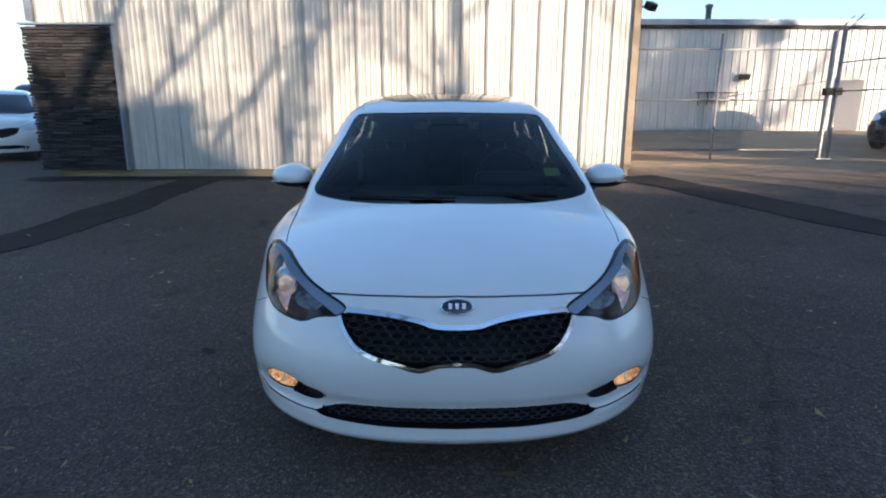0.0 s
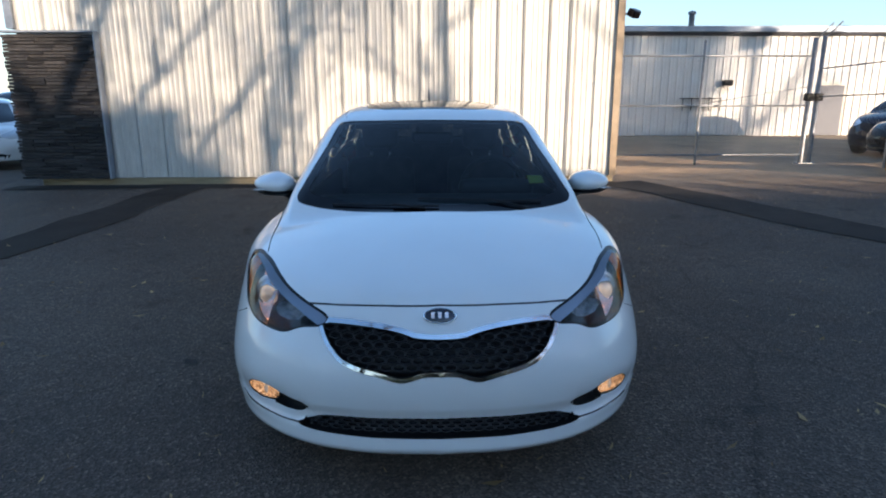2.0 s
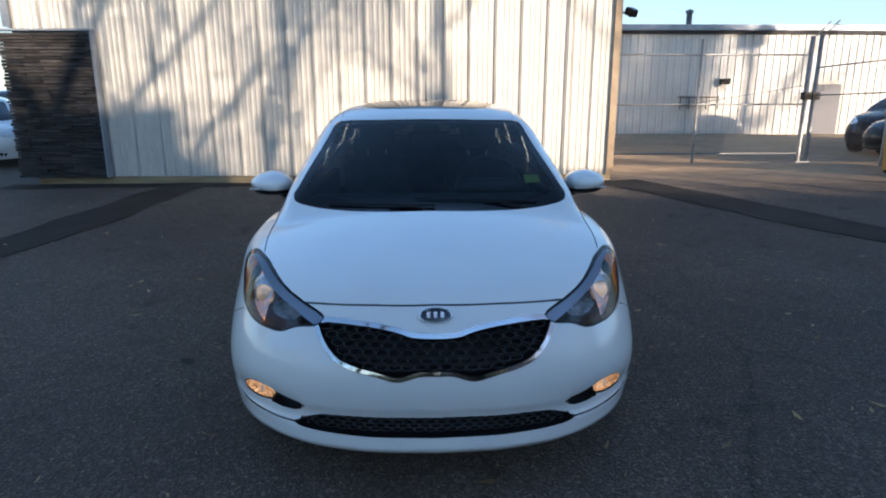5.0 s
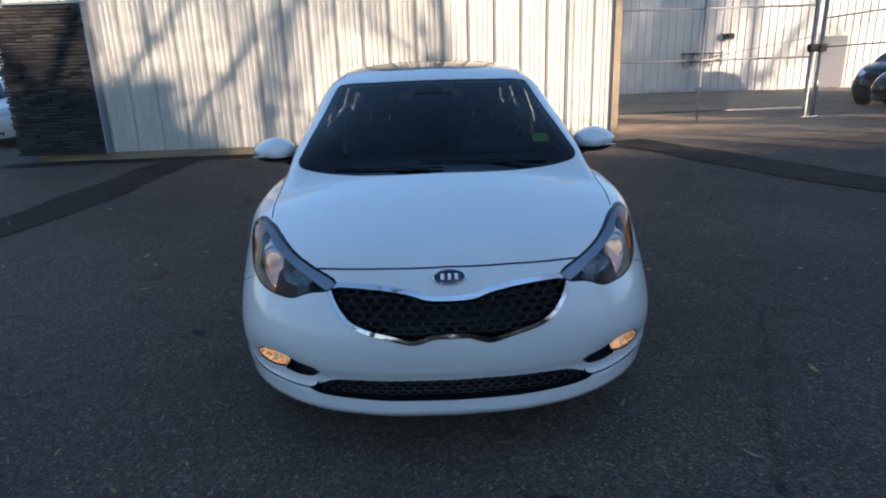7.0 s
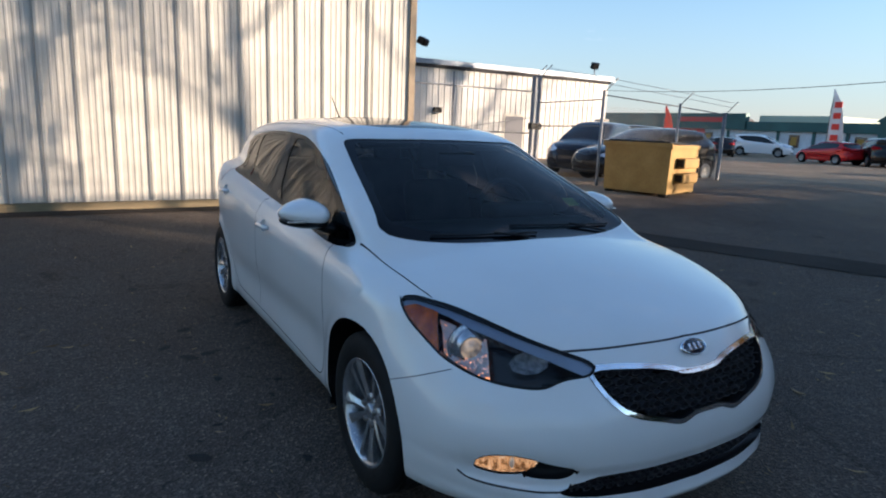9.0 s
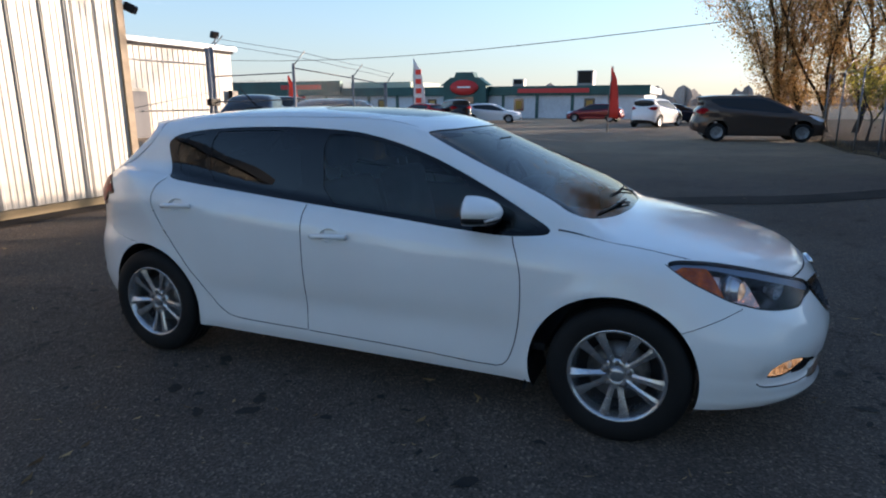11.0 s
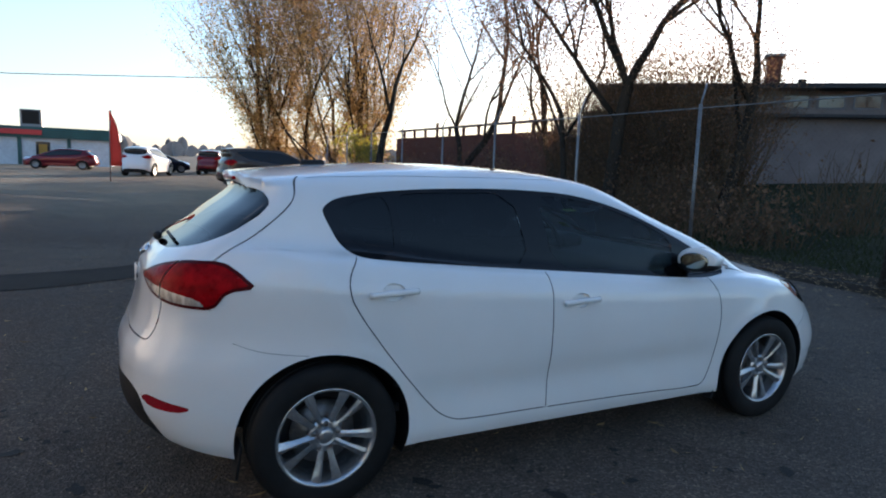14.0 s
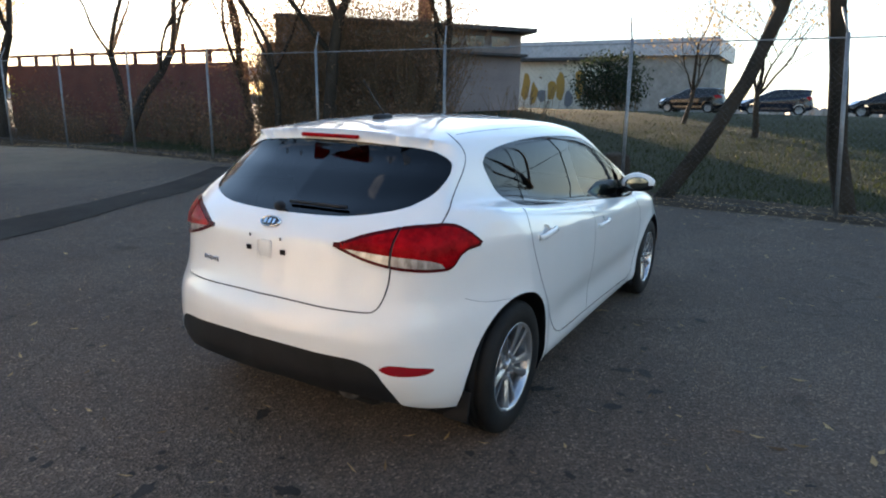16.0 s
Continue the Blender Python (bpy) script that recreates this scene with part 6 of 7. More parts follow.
def gate_fence():
    f = tagged(new("yard_fence"), "chain-link yard fence beside the shed", "fence")
    y = 10.75
    add_part("post", tube_z(5.97, y, 0, 2.68, .028), GALV, f)
    for z in (.26, 1.32, 2.36):
        add_part("rail", tube([(3.15, y, z), (8.32, y, z)], .02, 8), GALV, f)
    add_part("brace", tube([(6.0, y, 1.36), (8.32, y, 1.72)], .010, 6), GALV, f)
    bm = bmesh.new()
    chain_link(bm, (3.15, y - .03), (8.32, y - .03), .26, 2.36, r=.0016)
    tagged(add_part("mesh", bm, WIRE, f), kind="stuff")
    g = tagged(new("yard_gate"), "chain-link gate with barbed wire arms and tall posts", "gate")
    for x, yy, top, r in ((8.36, 10.75, 2.74, .05), (8.62, 10.86, 2.78, .045), (8.57, 8.48, 2.35, .035), (11.2, 8.52, 2.2, .03), (12.9, 8.46, 2.05, .05)):
        z0 = land(x, yy) - .02
        p = add_part("post", tube_z(x, yy, z0, top, r), GALV, g, "galvanised gate post")
        add_part("arm", tube([(x, yy, top - .05), (x + .24, yy - .16, top + .28)], .013, 6), GALV, p)
        if yy > 10:
            add_part("foot_plate", box_mesh(x - .10, x + .10, yy - .10, yy + .10, z0, z0 + .05), GALV, p)
            add_part("latch_box", box_mesh(x - .09, x + .09, yy - .09, yy + .05, 1.42, 1.58, bevel=.01), BLACK, p)
    for z in (1.51, 2.10):
        add_part("rail", tube([(8.62, 10.86, z), (8.57, 8.48, z + .05)], .014, 6), GALV, g)
    add_part("rail", tube([(8.57, 8.48, 2.25), (11.2, 8.52, 2.12), (12.9, 8.46, 2.0)], .014, 6), GALV, g)
    for z in (.10, .22):
        add_part("barbed_wire", tube([(8.8, 10.7, 2.75 + z), (8.72, 8.38, 2.38 + z), (11.35, 8.42, 2.22 + z), (13.05, 8.36, 2.08 + z)], .006, 5), GALV, g)
    for a, b in (((8.6, 10.83), (8.55, 8.5)), ((8.57, 8.45), (12.9, 8.43))):
        bm = bmesh.new()
        chain_link(bm, a, b, .22, 2.0, r=.0016)
        tagged(add_part("mesh", bm, WIRE, g), kind="stuff")


gate_fence()


def dumpster():
    d = tagged(new("dumpster"), "scuffed mustard yellow steel dumpster with black lids", "dumpster")
    a, b = Vector((7.95, 7.62, .17)), Vector((8.35, 6.30, .17))
    ang = math.atan2((b - a).y, (b - a).x)
    m = Matrix.Translation(a) @ Euler((0, 0, ang)).to_matrix().to_4x4()
    L, D = 1.38, 1.40
    bm = bmesh.new()
    v = [bm.verts.new(m @ Vector(p)) for p in ((0, 0, .08), (L, 0, .08), (L, D, .08), (0, D, .08), (-.03, -.03, 1.07), (L + .03, -.03, 1.07), (L + .03, D, 1.02), (-.03, D, 1.02))]
    for q in ((0, 3, 2, 1), (0, 1, 5, 4), (1, 2, 6, 5), (2, 3, 7, 6), (3, 0, 4, 7)):
        bm.faces.new([v[i] for i in q])
    add_part("body", bm, BIN_YELLOW, d)
    for p in ((-.06, L + .06, -.07, -.03, 1.01, 1.09), (-.06, -.02, -.03, D, .98, 1.06), (L + .02, L + .06, -.03, D, .98, 1.06)):
        add_part("rim", box_mesh(*p, m=m), BIN_YELLOW, d)
    for z in (.30, .60):
        s = add_part("fork_pocket", box_mesh(L + .004, L + .20, .30, 1.05, z, z + .20, m=m, bevel=.015), BIN_YELLOW, d, "fork pocket on the side")
        add_part("opening", box_mesh(L + .03, L + .17, .285, .30, z + .03, z + .17, m=m), BLACK, s)
    for u in (.02, .70):
        bm = box_mesh(u, u + .66, .0, D, -.02, .02, m=m @ pose(0, 0, 1.105, -2.0, 0, 0), bevel=.01)
        add_part("lid", bm, PLASTIC, d, "black plastic lid")
    for u, w in ((.1, .1), (L - .1, .1), (.1, D - .1), (L - .1, D - .1)):
        add_part("foot", box_mesh(u - .08, u + .08, w - .08, w + .08, 0, .10, m=m), BLACK, d)


dumpster()


# ---------------------------------------------------------------- other parked cars
def plain_skin(nphi, ncap, nmid):
    phi = np.radians(np.linspace(-55, 90, nphi))
    rows = [(.35, math.cos(t), -math.sin(t)) for t in np.radians(np.linspace(90, 2, ncap))] + [(y, 1.0, 0.0) for y in np.linspace(.35, 2.45, nmid)] + [(2.45, math.cos(t), math.sin(t)) for t in np.radians(np.linspace(2, 90, ncap))]
    rows = np.array(rows)
    o = np.zeros((len(rows), nphi, 3))
    o[..., 1], o[..., 2] = rows[:, None, 0], .62
    way = np.stack([np.cos(phi)[None] * rows[:, 1:2], np.cos(phi)[None] * rows[:, 2:3], np.broadcast_to(np.sin(phi), (len(rows), nphi))], -1)
    pts = shoot(o, way)
    n, m = len(rows), nphi
    i, j = np.meshgrid(np.arange(n - 1), np.arange(m - 1), indexing="ij")
    a, b, c, d = i * m + j, (i + 1) * m + j, (i + 1) * m + j + 1, i * m + j + 1
    tri = np.concatenate([np.stack([a, b, c], -1).reshape(-1, 3), np.stack([a, c, d], -1).reshape(-1, 3)])
    pts = pts.reshape(-1, 3)
    for f in (f_bottom, f_arch, f_windows, f_pane(PANE_F), f_pane(PANE_R), f_top(SCREEN), f_back(REAR_GLASS), f_nosecorner(HEADLAMP), f_tailcorner(TAILLAMP), f_front(GRILLE), f_front(INTAKE)):
        pts, tri = cut(pts, tri, f)
    c = pts[tri].mean(1)
    ok = (f_bottom(c) > 0) & (f_arch(c) > 0)
    tri, c = tri[ok], c[ok]
    nm = np.full(len(tri), "body", dtype=object)
    nm[f_windows(c) < 0] = "side_glass"
    nm[f_top(SCREEN)(c) < 0] = "windscreen"
    nm[(f_back(REAR_GLASS)(c) < 0) & (c[:, 1] > 2.85)] = "rear_window"
    nm[f_nosecorner(HEADLAMP)(c) < 0] = "headlamp"
    nm[f_tailcorner(TAILLAMP)(c) < 0] = "tail_lamp"
    nm[(f_front(GRILLE)(c) < 0) | (f_front(INTAKE)(c) < 0)] = "grille"
    nrm = body_normal(pts)
    g = np.cross(pts[tri[:, 1]] - pts[tri[:, 0]], pts[tri[:, 2]] - pts[tri[:, 0]])
    flip = (g * nrm[tri].mean(1)).sum(1) < 0
    tri[flip] = tri[flip][:, ::-1]
    return pts, tri, nm


PLAIN_P, PLAIN_T, PLAIN_N = plain_skin(46, 30, 44)
CAR_GLASS = material("parked_car_glass", (.012, .014, .016), .08, 0, 0, spec=.4)
DULL_RIM = varied("dull_silver_rim", (.16, .165, .17), (.30, .305, .31), 9, .4, .6, bumpy=0)
LAMP_PALE = material("pale_headlamp", (.7, .72, .75), .12, .4, .6)


def parked_car(label, paint, size, at, kind="car"):
    """A plainer car seen from afar; size stretches width, length and height."""
    root = tagged(new(kind), label, kind)
    sx, sy, sz = size
    for nm, mt in (("body", paint), ("side_glass", CAR_GLASS), ("windscreen", CAR_GLASS), ("rear_window", CAR_GLASS), ("grille", BLACK)):
        tri = PLAIN_T[PLAIN_N == nm]
        used, inv = np.unique(tri, return_inverse=True)
        p = PLAIN_P[used].copy()
        f = inv.reshape(-1, 3)
        if sz > 1.1:   # a taller, squarer back
            k = ease(1.9, 2.6, p[:, 1]) * ease(.95, 1.2, p[:, 2])
            p[:, 1] += .34 * k * ease(1.0, 1.35, p[:, 2])
            p[:, 2] += .02 * k
        p = p * (sx, sy, sz)
        q = p * (-1, 1, 1)
        k = len(p)
        faces = np.concatenate([f, f[:, ::-1] + k])
        to_mesh(nm, np.concatenate([p, q]), faces, mt, root)
    for nm, mt in (("headlamp", LAMP_PALE), ("tail_lamp", RED_LENS)):
        tri = PLAIN_T[PLAIN_N == nm]
        used, inv = np.unique(tri, return_inverse=True)
        f = inv.reshape(-1, 3)
        to_mesh(nm, PLAIN_P[used] * (sx, sy, sz), f, mt, root)
        to_mesh(nm, PLAIN_P[used] * (-sx, sy, sz), f[:, ::-1], mt, root)
    for x in (-.76 * sx, .76 * sx):
        for y in (0, 2.70 * sy):
            s = 1 if x > 0 else -1
            r = .316 * (1 + (sz - 1) * .5)
            w = add_part("wheel", lathe_x(x, y, r, s), RUBBER, root)
            add_part("rim", lathe_x(x + s * .006, y, r * .66, s, r), DULL_RIM, w)
    floor = add_part("underbody", box_mesh(-.7 * sx, .7 * sx, -.5, 3.1 * sy, .22, .5), PLASTIC, root)
    root.matrix_world = at
    return root


def lathe_x(x, y, r, s, lift=None):
    bm = bmesh.new()
    sides = 24
    z = lift or r
    prof = [(-.10, r * .6), (-.10, r * .97), (-.07, r), (.07, r), (.10, r * .97), (.10, r * .70), (.07, r * .66), (.06, .0)] if lift is None else [(.05, r), (.098, r), (.10, r * .92), (.075, r * .8), (.085, r * .25), (.09, 0)]
    rings = [[bm.verts.new((x + s * a, y + q * math.cos(2 * math.pi * k / sides), z + q * math.sin(2 * math.pi * k / sides))) for k in range(sides)] for a, q in prof]
    for a, b in zip(rings[:-1], rings[1:]):
        for k in range(sides):
            bm.faces.new((a[k], a[(k + 1) % sides], b[(k + 1) % sides], b[k])).smooth = True
    bmesh.ops.recalc_face_normals(bm, faces=bm.faces)
    return bm


def other_cars():
    P = {k: material(k + "_car_paint", c, .12, mt, 0, spec=.45) for k, c, mt in (("white", (.75, .75, .75), 0), ("black", (.008, .008, .009), 0), ("navy", (.008, .012, .022), 0), ("red", (.42, .012, .015), .2), ("maroon", (.14, .012, .02), .2), ("bronze", (.085, .062, .05), .4), ("grey", (.10, .105, .11), .4), ("silver", (.45, .46, .47), .6))}
    suv, van, sedan = (1.04, 1.06, 1.20), (1.08, 1.12, 1.22), (1.0, 1.06, 1.0)
    rows = [
        ("dark blue utility vehicle with chrome grille beside the dumpster", "navy", (1.06, 1.12, 1.22), 12.3, 13.2, -62, "utility vehicle"),
        ("black utility vehicle parked in the fenced yard", "black", suv, 15.6, 17.2, -118, "utility vehicle"),
        ("black car parked close behind the chain-link fence", "black", sedan, 10.5, 10.05, -90, "car"),
        ("white sedan parked beyond the stone-clad corner", "white", sedan, -9.2, 10.3, 30, "car"),
        ("black car parked behind the white sedan", "black", suv, -12.2, 16.5, 25, "car"),
        ("bronze minivan parked on the open lot", "bronze", van, 24.6, -3.4, 9, "minivan"),
        ("red sedan in the far row", "red", sedan, 41.0, 21.6, 160, "car"),
        ("dark hatchback in the far row", "black", sedan, 42, 29.5, 130, "car"),
        ("white pickup-sized car in the far row", "white", suv, 47, 27.5, 20, "car"),
        ("black utility vehicle in the far row", "black", suv, 42.5, 18.8, 130, "utility vehicle"),
        ("white hatchback in the far row", "white", sedan, 43.5, 14.0, 10, "car"),
        ("maroon sedan in the far row", "maroon", sedan, 48, 9.6, 170, "car"),
        ("white utility vehicle parked on the lot", "white", suv, 40.5, 2.4, 70, "utility vehicle"),
        ("dark sedan behind the white utility vehicle", "navy", sedan, 47, .9, 20, "car"),
        ("maroon utility vehicle on the far lot", "maroon", suv, 46.5, -1.9, 75, "utility vehicle"),
        ("white car on the far lot", "white", suv, 52, -3.4, 120, "car"),
        ("silver car by the shop row", "silver", sedan, 50, 33.5, 90, "car"),
        ("black car by the shop row", "black", suv, 46, 34.5, 100, "car"),
    ]
    for label, paint, size, x, y, turn, kind in rows:
        parked_car(label, P[paint], size, pose(x, y, land(x, y), 0, 0, turn), kind)
    for i, (x, paint) in enumerate(((-3.5, "black"), (1.5, "navy"), (5.5, "black"), (-9, "silver"), (-14, "navy"))):
        parked_car("dark car parked beyond the grass bank" if paint != "silver" else "silver car parked beyond the grass bank", P[paint], suv, pose(x * 1.3, -43 - (i % 2), land(x, -43) - .02, 0, 0, 92 if i % 2 else 78), "car")


other_cars()


# ---------------------------------------------------------------- trees and shrubs
def grow(rng, bm, p, d, length, r, level, tips, droop=.0, spread=.62, sides=6):
    """A limb that bends, tapers and forks."""
    steps = 4 if level < 2 else 3
    pts, q, v = [Vector(p)], Vector(p), Vector(d).normalized()
    for i in range(steps):
        v = (v + Vector((rng.uniform(-1, 1), rng.uniform(-1, 1), rng.uniform(-.5, .8) - droop)) * .20).normalized()
        q = q + v * length / steps
        pts.append(q.copy())
    end = r * (.62 if level else .7)
    tube(pts, r, max(3, sides - level), bm, end, caps=False)
    return pts, v, end


def leaf_cloud(seed, tips, count, near, size, floor=None):
    """Small bent leaves scattered round the tips."""
    r = np.random.default_rng(seed)
    t = np.array([tuple(q) for q in tips])
    t = t[np.argsort(t[:, 2])]
    if floor is None:
        pick = r.integers(0, len(t), count)
    else:   # as dense low down as high up
        pick = np.searchsorted(t[:, 2], r.uniform(floor, t[-1, 2] * .97, count)) + r.integers(-6, 7, count)
    c = t[np.clip(pick, 0, len(t) - 1)] + r.normal(0, near, (count, 3)) * (1, 1, .8)
    n = r.normal(0, 1, (count, 3))
    n /= np.linalg.norm(n, axis=1, keepdims=True)
    u = np.cross(n, r.normal(0, 1, (count, 3)))
    u *= (size * r.uniform(.6, 1.4, count) / np.linalg.norm(u, axis=1))[:, None]
    w = np.cross(n, u) * r.uniform(.42, .65, count)[:, None]
    lift = n * size * .15
    v = np.stack([c - u, c + w + lift, c + u, c - w + lift], 1).reshape(-1, 3)
    return v.tolist(), np.arange(4 * count).reshape(-1, 4).tolist()


def tree(name_label, x, y, h, r, lean=(0, 0), seed=0, levels=5, leaf=LEAF_BROWN, leaves=900, leaf_size=.06, fork=3, first=.33, spread=.62, base_z=None, category="tree", leaf_near=.35, stem=0, leafy=3, floor=None):
    rng = random.Random(seed)
    z = land(x, y) - .1 if base_z is None else base_z
    t = tagged(new("tree"), name_label, category)
    wood, twig, tips = bmesh.new(), bmesh.new(), []
    stack = [(Vector((x, y, z)), Vector((lean[0], lean[1], 1)), h * first, r, 0)]
    while stack:
        p, d, L, rr, lv = stack.pop()
        pts, v, end = grow(rng, wood if lv < 3 else twig, p, d, L, rr, lv, tips)
        if lv >= levels:
            tips.append((pts[-1], v))
            continue
        if lv >= leafy:
            tips.extend((q, v) for q in pts[1:])
        kids = fork if lv < 2 else rng.choice((2, 3, 3))
        for k in range(kids):
            a = rng.uniform(0, 2 * math.pi)
            o = Vector((math.cos(a), math.sin(a), rng.uniform(.0, .7)))
            nv = (v * (1.0 if k == 0 else .75) + o * (spread * (.5 if k == 0 else 1.0))).normalized()
            at = pts[-1] if k == 0 else pts[rng.choice((-1, -2, -2))]
            stack.append((at, nv, (h * stem if stem and lv == 0 else L) * rng.uniform(.62, .82) * (1.35 if stem and lv == 0 else 1), end * (.9 if k == 0 else rng.uniform(.5, .75)), lv + 1))
    add_part("trunk", wood, BARK, t, "", True)
    tagged(add_part("twig_mass", twig, TWIG, t), kind="stuff")
    if leaves:
        verts, faces = leaf_cloud(seed, [p for p, v in tips], leaves, leaf_near, leaf_size, floor)
        cr = add_mesh("crown", verts, faces, leaf)
        cr.parent = t
        tagged(cr, kind="stuff")
    return t


def woods():
    gold = "tall autumn willow with many upright stems and golden leaves"
    rng = random.Random(11)
    for i, (x, y, h, r) in enumerate(((31.6, -9.4, 12, .17), (32.4, -8.2, 12.5, .18), (33.4, -7.0, 13, .19), (34.6, -5.9, 13, .18), (36.0, -4.9, 13, .17), (37.4, -4.2, 12, .16))):
        tree(gold, x, y, h, r, (rng.uniform(-.05, .05), rng.uniform(-.05, .05)), 20 + i, 5, LEAF_GOLD, 27000, .055, 5, .09, .20, leaf_near=.42, stem=.38, leafy=1, floor=1.6)
    tree("dark crooked bare tree at the fence", 23.4, -6.3, 8.5, .20, (.02, -.06), 61, 4, LEAF_BROWN, 200, .05, 2, .44, .6)
    tree("young tree with yellow-green leaves", 25.6, -6.0, 3.6, .06, (0, 0), 62, 4, LEAF_YELLOW, 2200, .06, 3, .3, .7)
    tree("bare leaning tree in front of the red wall", 16.1, -6.3, 8.5, .15, (-.05, -.36), 63, 6, LEAF_BROWN, 3000, .028, 3, .40, .62, leaf_near=.5, leafy=1, floor=2.6)
    tree("slender bare tree in front of the red wall", 9.65, -6.3, 8.5, .09, (.02, -.05), 64, 6, LEAF_BROWN, 15000, .028, 3, .33, .62, leaf_near=.5, leafy=1, floor=3.8)
    tree("thick forked bare tree in front of the red wall", 8.5, -6.8, 10.5, .18, (.02, .0), 65, 6, LEAF_BROWN, 20000, .032, 4, .32, .66, leaf_near=.5, leafy=1, floor=4.2)
    tree("bare tree in front of the grey house", 6.6, -8.4, 8.5, .14, (-.05, .03), 66, 6, LEAF_BROWN, 7000, .028, 3, .33, .6, leaf_near=.5, leafy=1, floor=2.6)
    tree("bare tree beside the red wall", 13.0, -8.4, 9, .13, (-.06, .05), 67, 6, LEAF_BROWN, 6000, .028, 3, .33, .62, leaf_near=.5, leafy=1, floor=2.6)
    tree("bare tree beside the red wall", 19.0, -8.6, 9.5, .14, (.08, .05), 68, 6, LEAF_BROWN, 6000, .028, 3, .33, .6, leaf_near=.5, leafy=1, floor=2.6)
    tree("dark tree leaning hard over the fence", .05, -4.85, 9.5, .14, (-.62, -.28), 69, 5, LEAF_GOLD, 500, .05, 3, .50, .5)
    tree("upright tree against the fence post", -2.5, -4.95, 10, .14, (.10, -.02), 70, 5, LEAF_BROWN, 400, .05, 3, .42, .5)
    tree("small twiggy tree with orange leaves on the bank", -.6, -13.5, 6.5, .09, (.05, 0), 71, 6, LEAF_GOLD, 1800, .035, 4, .24, .66)
    tree("small twiggy tree with orange leaves on the bank", 1.6, -15.5, 6, .08, (-.05, 0), 72, 6, LEAF_GOLD, 1500, .035, 4, .24, .68)
    for i, (x, y) in enumerate(((-21, -4), (-24, 2.5), (-22, 8), (-25, 13), (-20, -11))):
        tree("half-bare autumn tree across the lot", x, y, 9 + i % 3, .18, (.05, .02), 140 + i, 5, LEAF_GOLD, 9000, .07, 4, .26, .6, leaf_near=.5, leafy=2)
    tree("bare tree on the bank", -6.2, -9.5, 9, .17, (.08, .02), 73, 5, LEAF_BROWN, 400, .05, 3, .36, .55)


woods()


def shrub(label, x, y, w, h, leaf, twigs, leaves, seed, size=.06, base_z=None):
    rng = random.Random(seed)
    z = land(x, y) if base_z is None else base_z
    s = tagged(new("shrub"), label, "shrub")
    bm, tips = bmesh.new(), []
    for i in range(twigs):
        a, q = rng.uniform(0, 2 * math.pi), rng.random() ** .5
        p = Vector((x + math.cos(a) * q * w * .5, y + math.sin(a) * q * w * .3, z - .05))
        d = Vector((rng.uniform(-.35, .35), rng.uniform(-.3, .3), 1))
        L = h * rng.uniform(.45, 1.0)
        pts = [p]
        for k in range(3):
            d = (d + Vector((rng.uniform(-.3, .3), rng.uniform(-.3, .3), 0))).normalized()
            pts.append(pts[-1] + d * L / 3)
            tips.append(pts[-1])
        tube(pts, .012, 3, bm, .004, caps=False)
    tagged(add_part("twig_mass", bm, TWIG, s), kind="stuff")
    verts, faces = leaf_cloud(seed, tips, leaves, .22, size)
    cr = add_mesh("foliage", verts, faces, leaf)
    cr.parent = s
    tagged(cr, kind="stuff")


def shrubs():
    brown = "dense brown twiggy shrub in front of the house"
    for i, (x, y, w, h) in enumerate(((11.0, -8.2, 2.2, 3.8), (9.8, -8.4, 2.2, 4.4), (8.6, -8.6, 2.2, 4.6), (7.4, -8.8, 2.0, 4.2))):
        shrub(brown, x, y, w, h, LEAF_BROWN, 480, 20000, 80 + i, .028)
    shrub("round dark evergreen beside the outbuilding", 7.3, -27, 3.0, 2.9, LEAF_DARK, 110, 5000, 91, .09)
    for i in range(9):
        shrub("brown bare scrub along the fence foot", 4.6 + 2.4 * i, -6.7 - .4 * (i % 3), 2.4, 1.2 + .5 * (i % 3), LEAF_BROWN, 110, 1100, 100 + i, .045)
    shrub("bare red-brown scrub on the bank", 4.4, -9.4, 1.6, 1.8, LEAF_BROWN, 90, 120, 120, .04)


shrubs()


def stump():
    bm = bmesh.new()
    rng = random.Random(9)
    rings = []
    x, y = .78, -4.8
    z0 = land(x, y)
    for k, (z, r) in enumerate(((-.05, .36), (.1, .30), (.35, .27), (.62, .26), (.66, .24))):
        rings.append([bm.verts.new((x + (r + .03 * noise.noise((math.cos(a) * 2, math.sin(a) * 2, z))) * math.cos(a), y + r * math.sin(a), z0 + z + (.05 * noise.noise((a, 1, 2)) if k > 2 else 0))) for a in (2 * math.pi * i / 20 for i in range(20))])
    for a, b in zip(rings[:-1], rings[1:]):
        for i in range(20):
            bm.faces.new((a[i], a[(i + 1) % 20], b[(i + 1) % 20], b[i])).smooth = True
    bm.faces.new(rings[-1])
    s = tagged(add_part("tree_stump", bm, BARK), "dark sawn tree stump behind the fence", "stump")


stump()


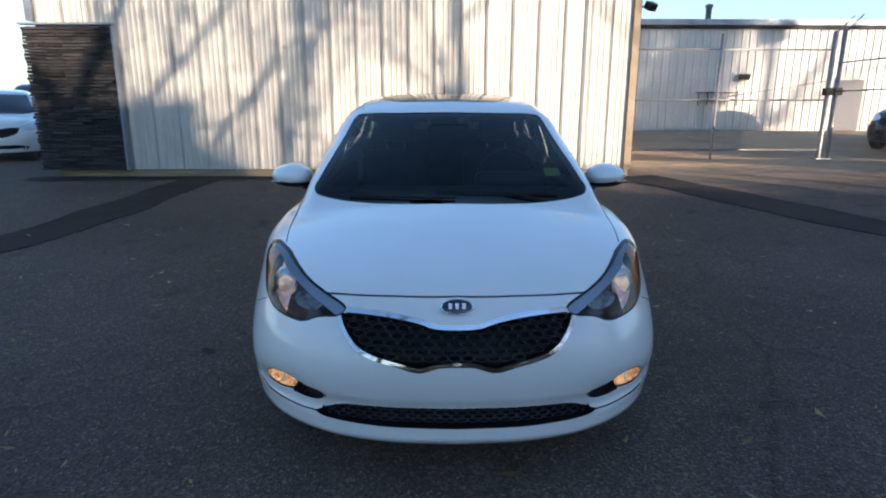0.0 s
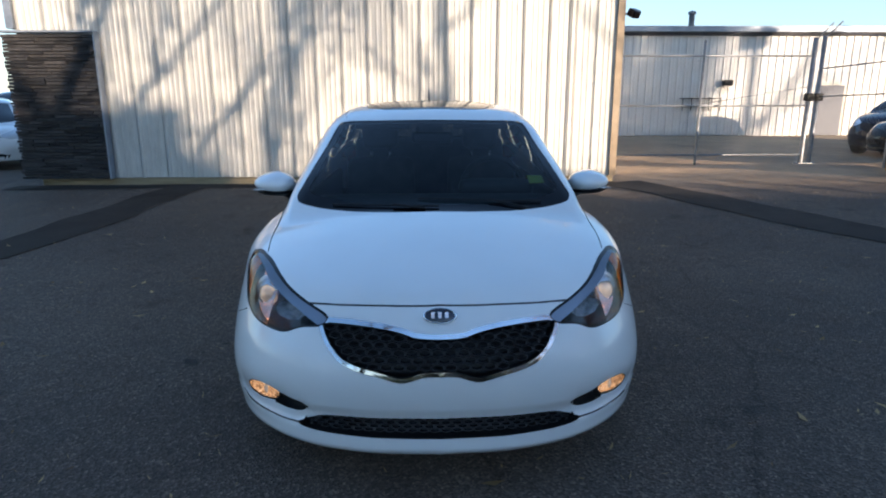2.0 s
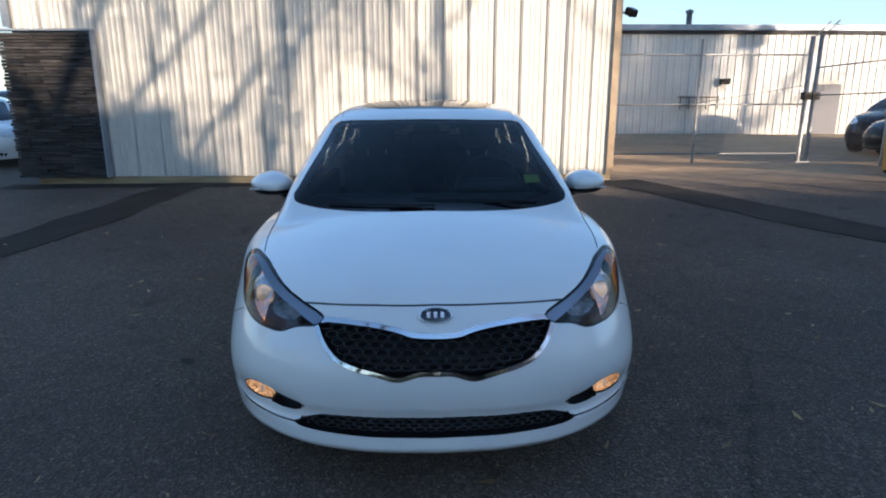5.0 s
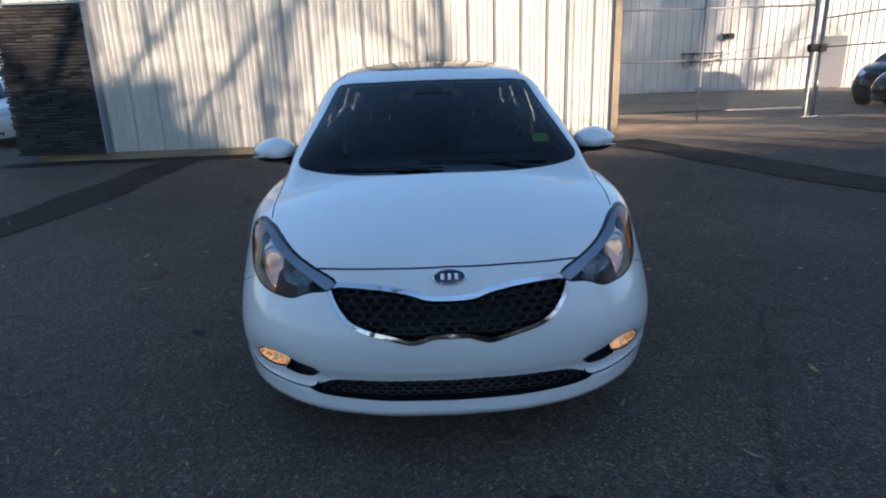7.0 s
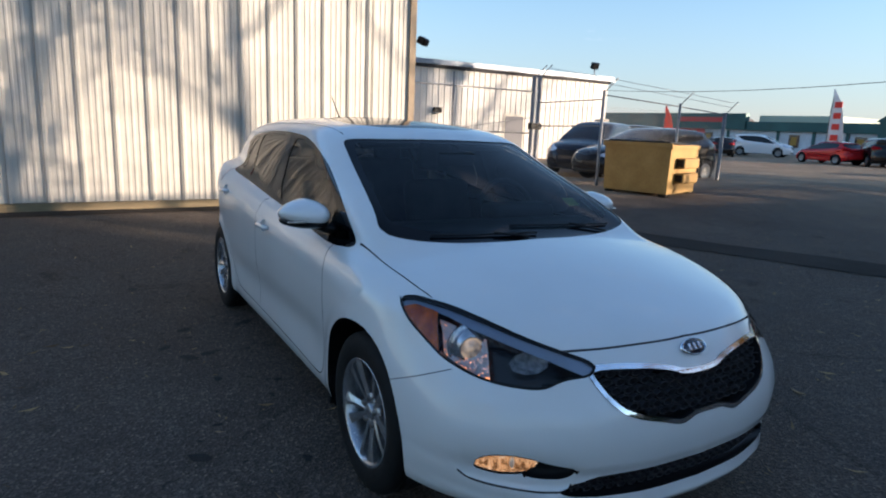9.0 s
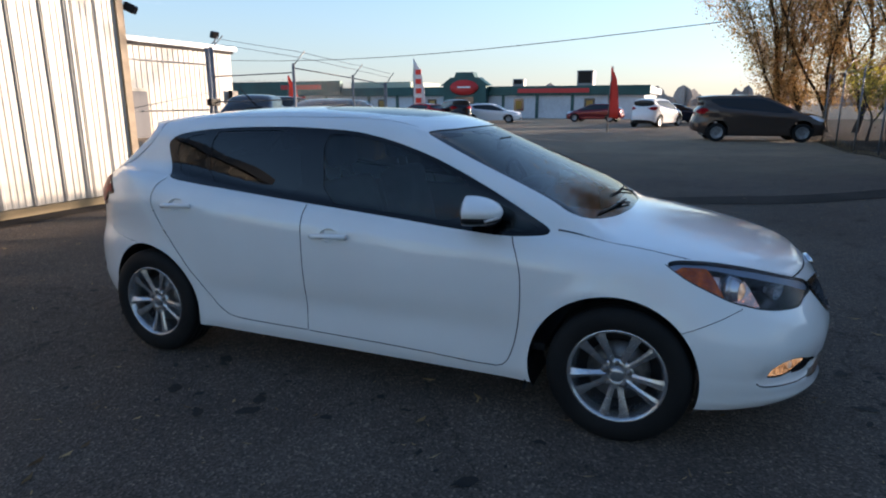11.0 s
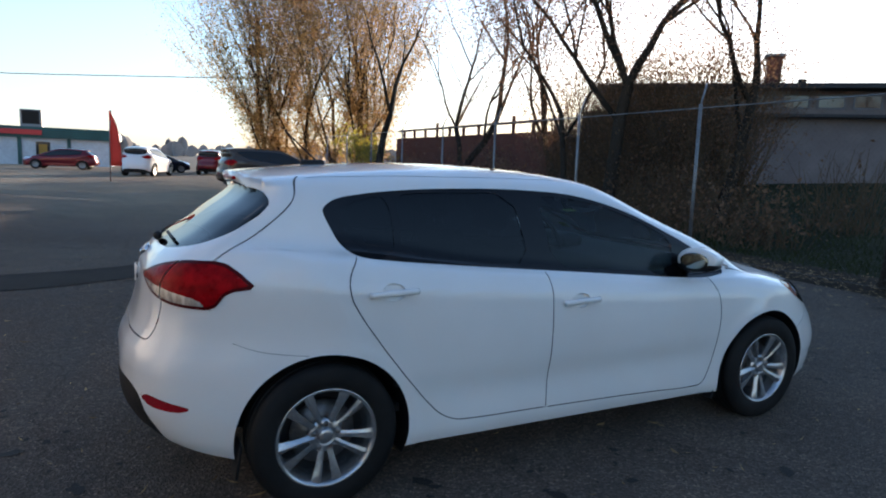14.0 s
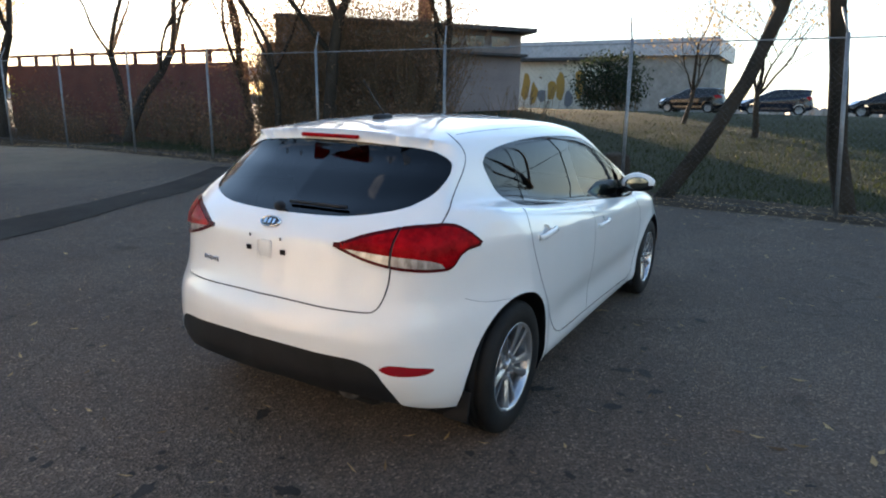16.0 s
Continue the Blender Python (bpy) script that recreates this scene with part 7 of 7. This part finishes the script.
# ---------------------------------------------------------------- flags, pole and wires
def flag(x, y, h, cloth, label, top_w=.75):
    f = tagged(new("feather_flag"), label, "flag")
    add_part("pole", tube([(x, y, 0), (x, y, h * .7), (x + .05, y - .1, h)], .025, 6), GALV, f)
    bm = bmesh.new()
    rows = []
    for i in range(9):
        t = i / 8
        z = h * (.22 + .78 * t)
        w = top_w * math.sin(math.pi * min(1, .25 + .75 * (1 - t)) * .5) * (1 if t < .8 else (1 - t) / .2 * .8 + .2)
        rows.append([bm.verts.new((x + .02 + .05 * math.sin(3 * t + k), y - w * k / 3 * (1), z)) for k in range(4)])
    for a, b in zip(rows[:-1], rows[1:]):
        for k in range(3):
            bm.faces.new((a[k], a[k + 1], b[k + 1], b[k])).smooth = True
    g = bmesh.ops.extrude_face_region(bm, geom=bm.faces[:])
    bmesh.ops.translate(bm, vec=(.012, 0, 0), verts=[v for v in g["geom"] if isinstance(v, bmesh.types.BMVert)])
    add_part("cloth", bm, cloth, f)
    return f


def poles():
    flag(30.1, 4.6, 3.3, RED_CLOTH, "red feather flag on the lot", .5)
    f = flag(44, 22.5, 5.0, WHITE_CLOTH, "white feather flag with red marks on the lot", 1.1)
    for k in range(4):
        add_part("mark", box_mesh(43.93, 43.96, 21.75, 22.25, 1.5 + .75 * k, 1.9 + .75 * k), RED_CLOTH, f)
    flag(26.5, 22.0, 3.0, RED_CLOTH, "red feather flag beyond the yard", .8)
    px, py = 39.0, -3.66
    p = tagged(add_part("utility_pole", tube([(px, py, 0), (px, py, 10.3)], .15, 10, taper=.10), WOOD_POLE), "weathered wooden utility pole with transformers", "utility pole")
    add_part("cross_arm", box_mesh(px - .07, px + .07, py - .9, py + .9, 9.75, 9.87), WOOD_POLE, p)
    for y in (py - .32, py + .32):
        add_part("transformer", lathe_z(px - .05, y, [(7.75, .02), (7.77, .21), (8.45, .21), (8.5, .14)], 14), GALV, p)
    pts = [Vector((39, -3.66, 6.45)).lerp(Vector((60.5, 62, 7.0)), t / 16) - Vector((0, 0, 1.1 * math.sin(math.pi * t / 16))) for t in range(17)]
    tagged(add_part("overhead_wire", tube(pts, .028, 5), BLACK), "sagging overhead wire from the pole", "wire")
    sg = tagged(add_part("pylon_sign", box_mesh(-18.2, -17.6, 33, 36, 1.2, 5.2, bevel=.1), material("orange_sign", (.75, .14, .03), .5)), "orange pylon sign far beyond the lot", "sign")
    add_part("post", box_mesh(-18.0, -17.8, 34.3, 34.7, 0, 1.2), GALV, sg)


poles()


def far_woods():
    rng = random.Random(5)
    verts, faces = [], []
    for i in range(1500):
        a = rng.uniform(-40, 150)
        d = rng.uniform(260, 420)
        x, y = d * math.cos(radians(a - 60)), d * math.sin(radians(a - 60))
        h = rng.uniform(2.5, 8) * (1.25 if rng.random() < .15 else .8)
        w = h * rng.uniform(.35, .6)
        for q in range(2):
            t = rng.uniform(0, math.pi)
            k = len(verts)
            dx, dy = math.cos(t) * w, math.sin(t) * w
            pts = [(x - dx * .3, y - dy * .3, 0), (x + dx * .3, y + dy * .3, 0), (x + dx, y + dy, h * .5), (x + dx * .6, y + dy * .6, h * .86), (x, y, h), (x - dx * .7, y - dy * .7, h * .8), (x - dx, y - dy, h * .45)]
            verts += pts
            faces.append(tuple(range(k, k + 7)))
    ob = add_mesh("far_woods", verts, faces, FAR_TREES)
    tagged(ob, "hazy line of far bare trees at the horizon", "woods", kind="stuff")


far_woods()


def litter():
    """Fallen leaves and grass, too many to count."""
    rng = random.Random(3)
    verts, faces = [], []

    def leaf(x, y, z, s, long):
        a, tilt = rng.uniform(0, 2 * math.pi), rng.uniform(-.3, .3)
        c, sn = math.cos(a), math.sin(a)
        k = len(verts)
        for u, v, w in ((-1, 0, .25), (-.2, .3, 0), (1, 0, .35), (.1, -.32, .05), (0, 0, -.0)):
            verts.append((x + s * (u * c - v * long * sn), y + s * (u * sn + v * long * c), z + .004 + s * (w * .5 + abs(tilt) * .2)))
        faces.extend([(k, k + 4, k + 1), (k + 4, k + 2, k + 1), (k, k + 3, k + 4), (k + 3, k + 2, k + 4)])

    for i in range(4200):
        x, y = rng.uniform(-9, 12), rng.uniform(-4.2, 7.0)
        leaf(x, y, land(x, y), rng.choice((.010, .014, .02, .03, .045)) * rng.uniform(.8, 1.2), rng.choice((.15, .25, .5, 1.0)))
    for i in range(5200):
        x, y = rng.uniform(-10, 26), -4.5 + rng.gauss(0, .45)
        leaf(x, y, land(x, y) + .03, rng.uniform(.03, .06), 1.0)
    ob = add_mesh("fallen_leaves", verts, faces, LEAF_GROUND)
    tagged(ob, "dry fallen leaves scattered over the asphalt", "leaves", kind="stuff")
    verts, faces = [], []
    for i in range(26000):
        x, y = rng.uniform(-12, 16), -5.2 - abs(rng.gauss(0, 6.0))
        z = land(x, y)
        a, h = rng.uniform(0, 2 * math.pi), rng.uniform(.04, .12)
        k = len(verts)
        verts += [(x - .012 * math.cos(a), y - .012 * math.sin(a), z - .01), (x + .012 * math.cos(a), y + .012 * math.sin(a), z - .01), (x + rng.uniform(-.05, .05), y + rng.uniform(-.05, .05), z + h)]
        faces.append((k, k + 1, k + 2))
    ob = add_mesh("grass", verts, faces, BLADES)
    tagged(ob, "short dull autumn grass on the bank", "grass", kind="stuff")


litter()
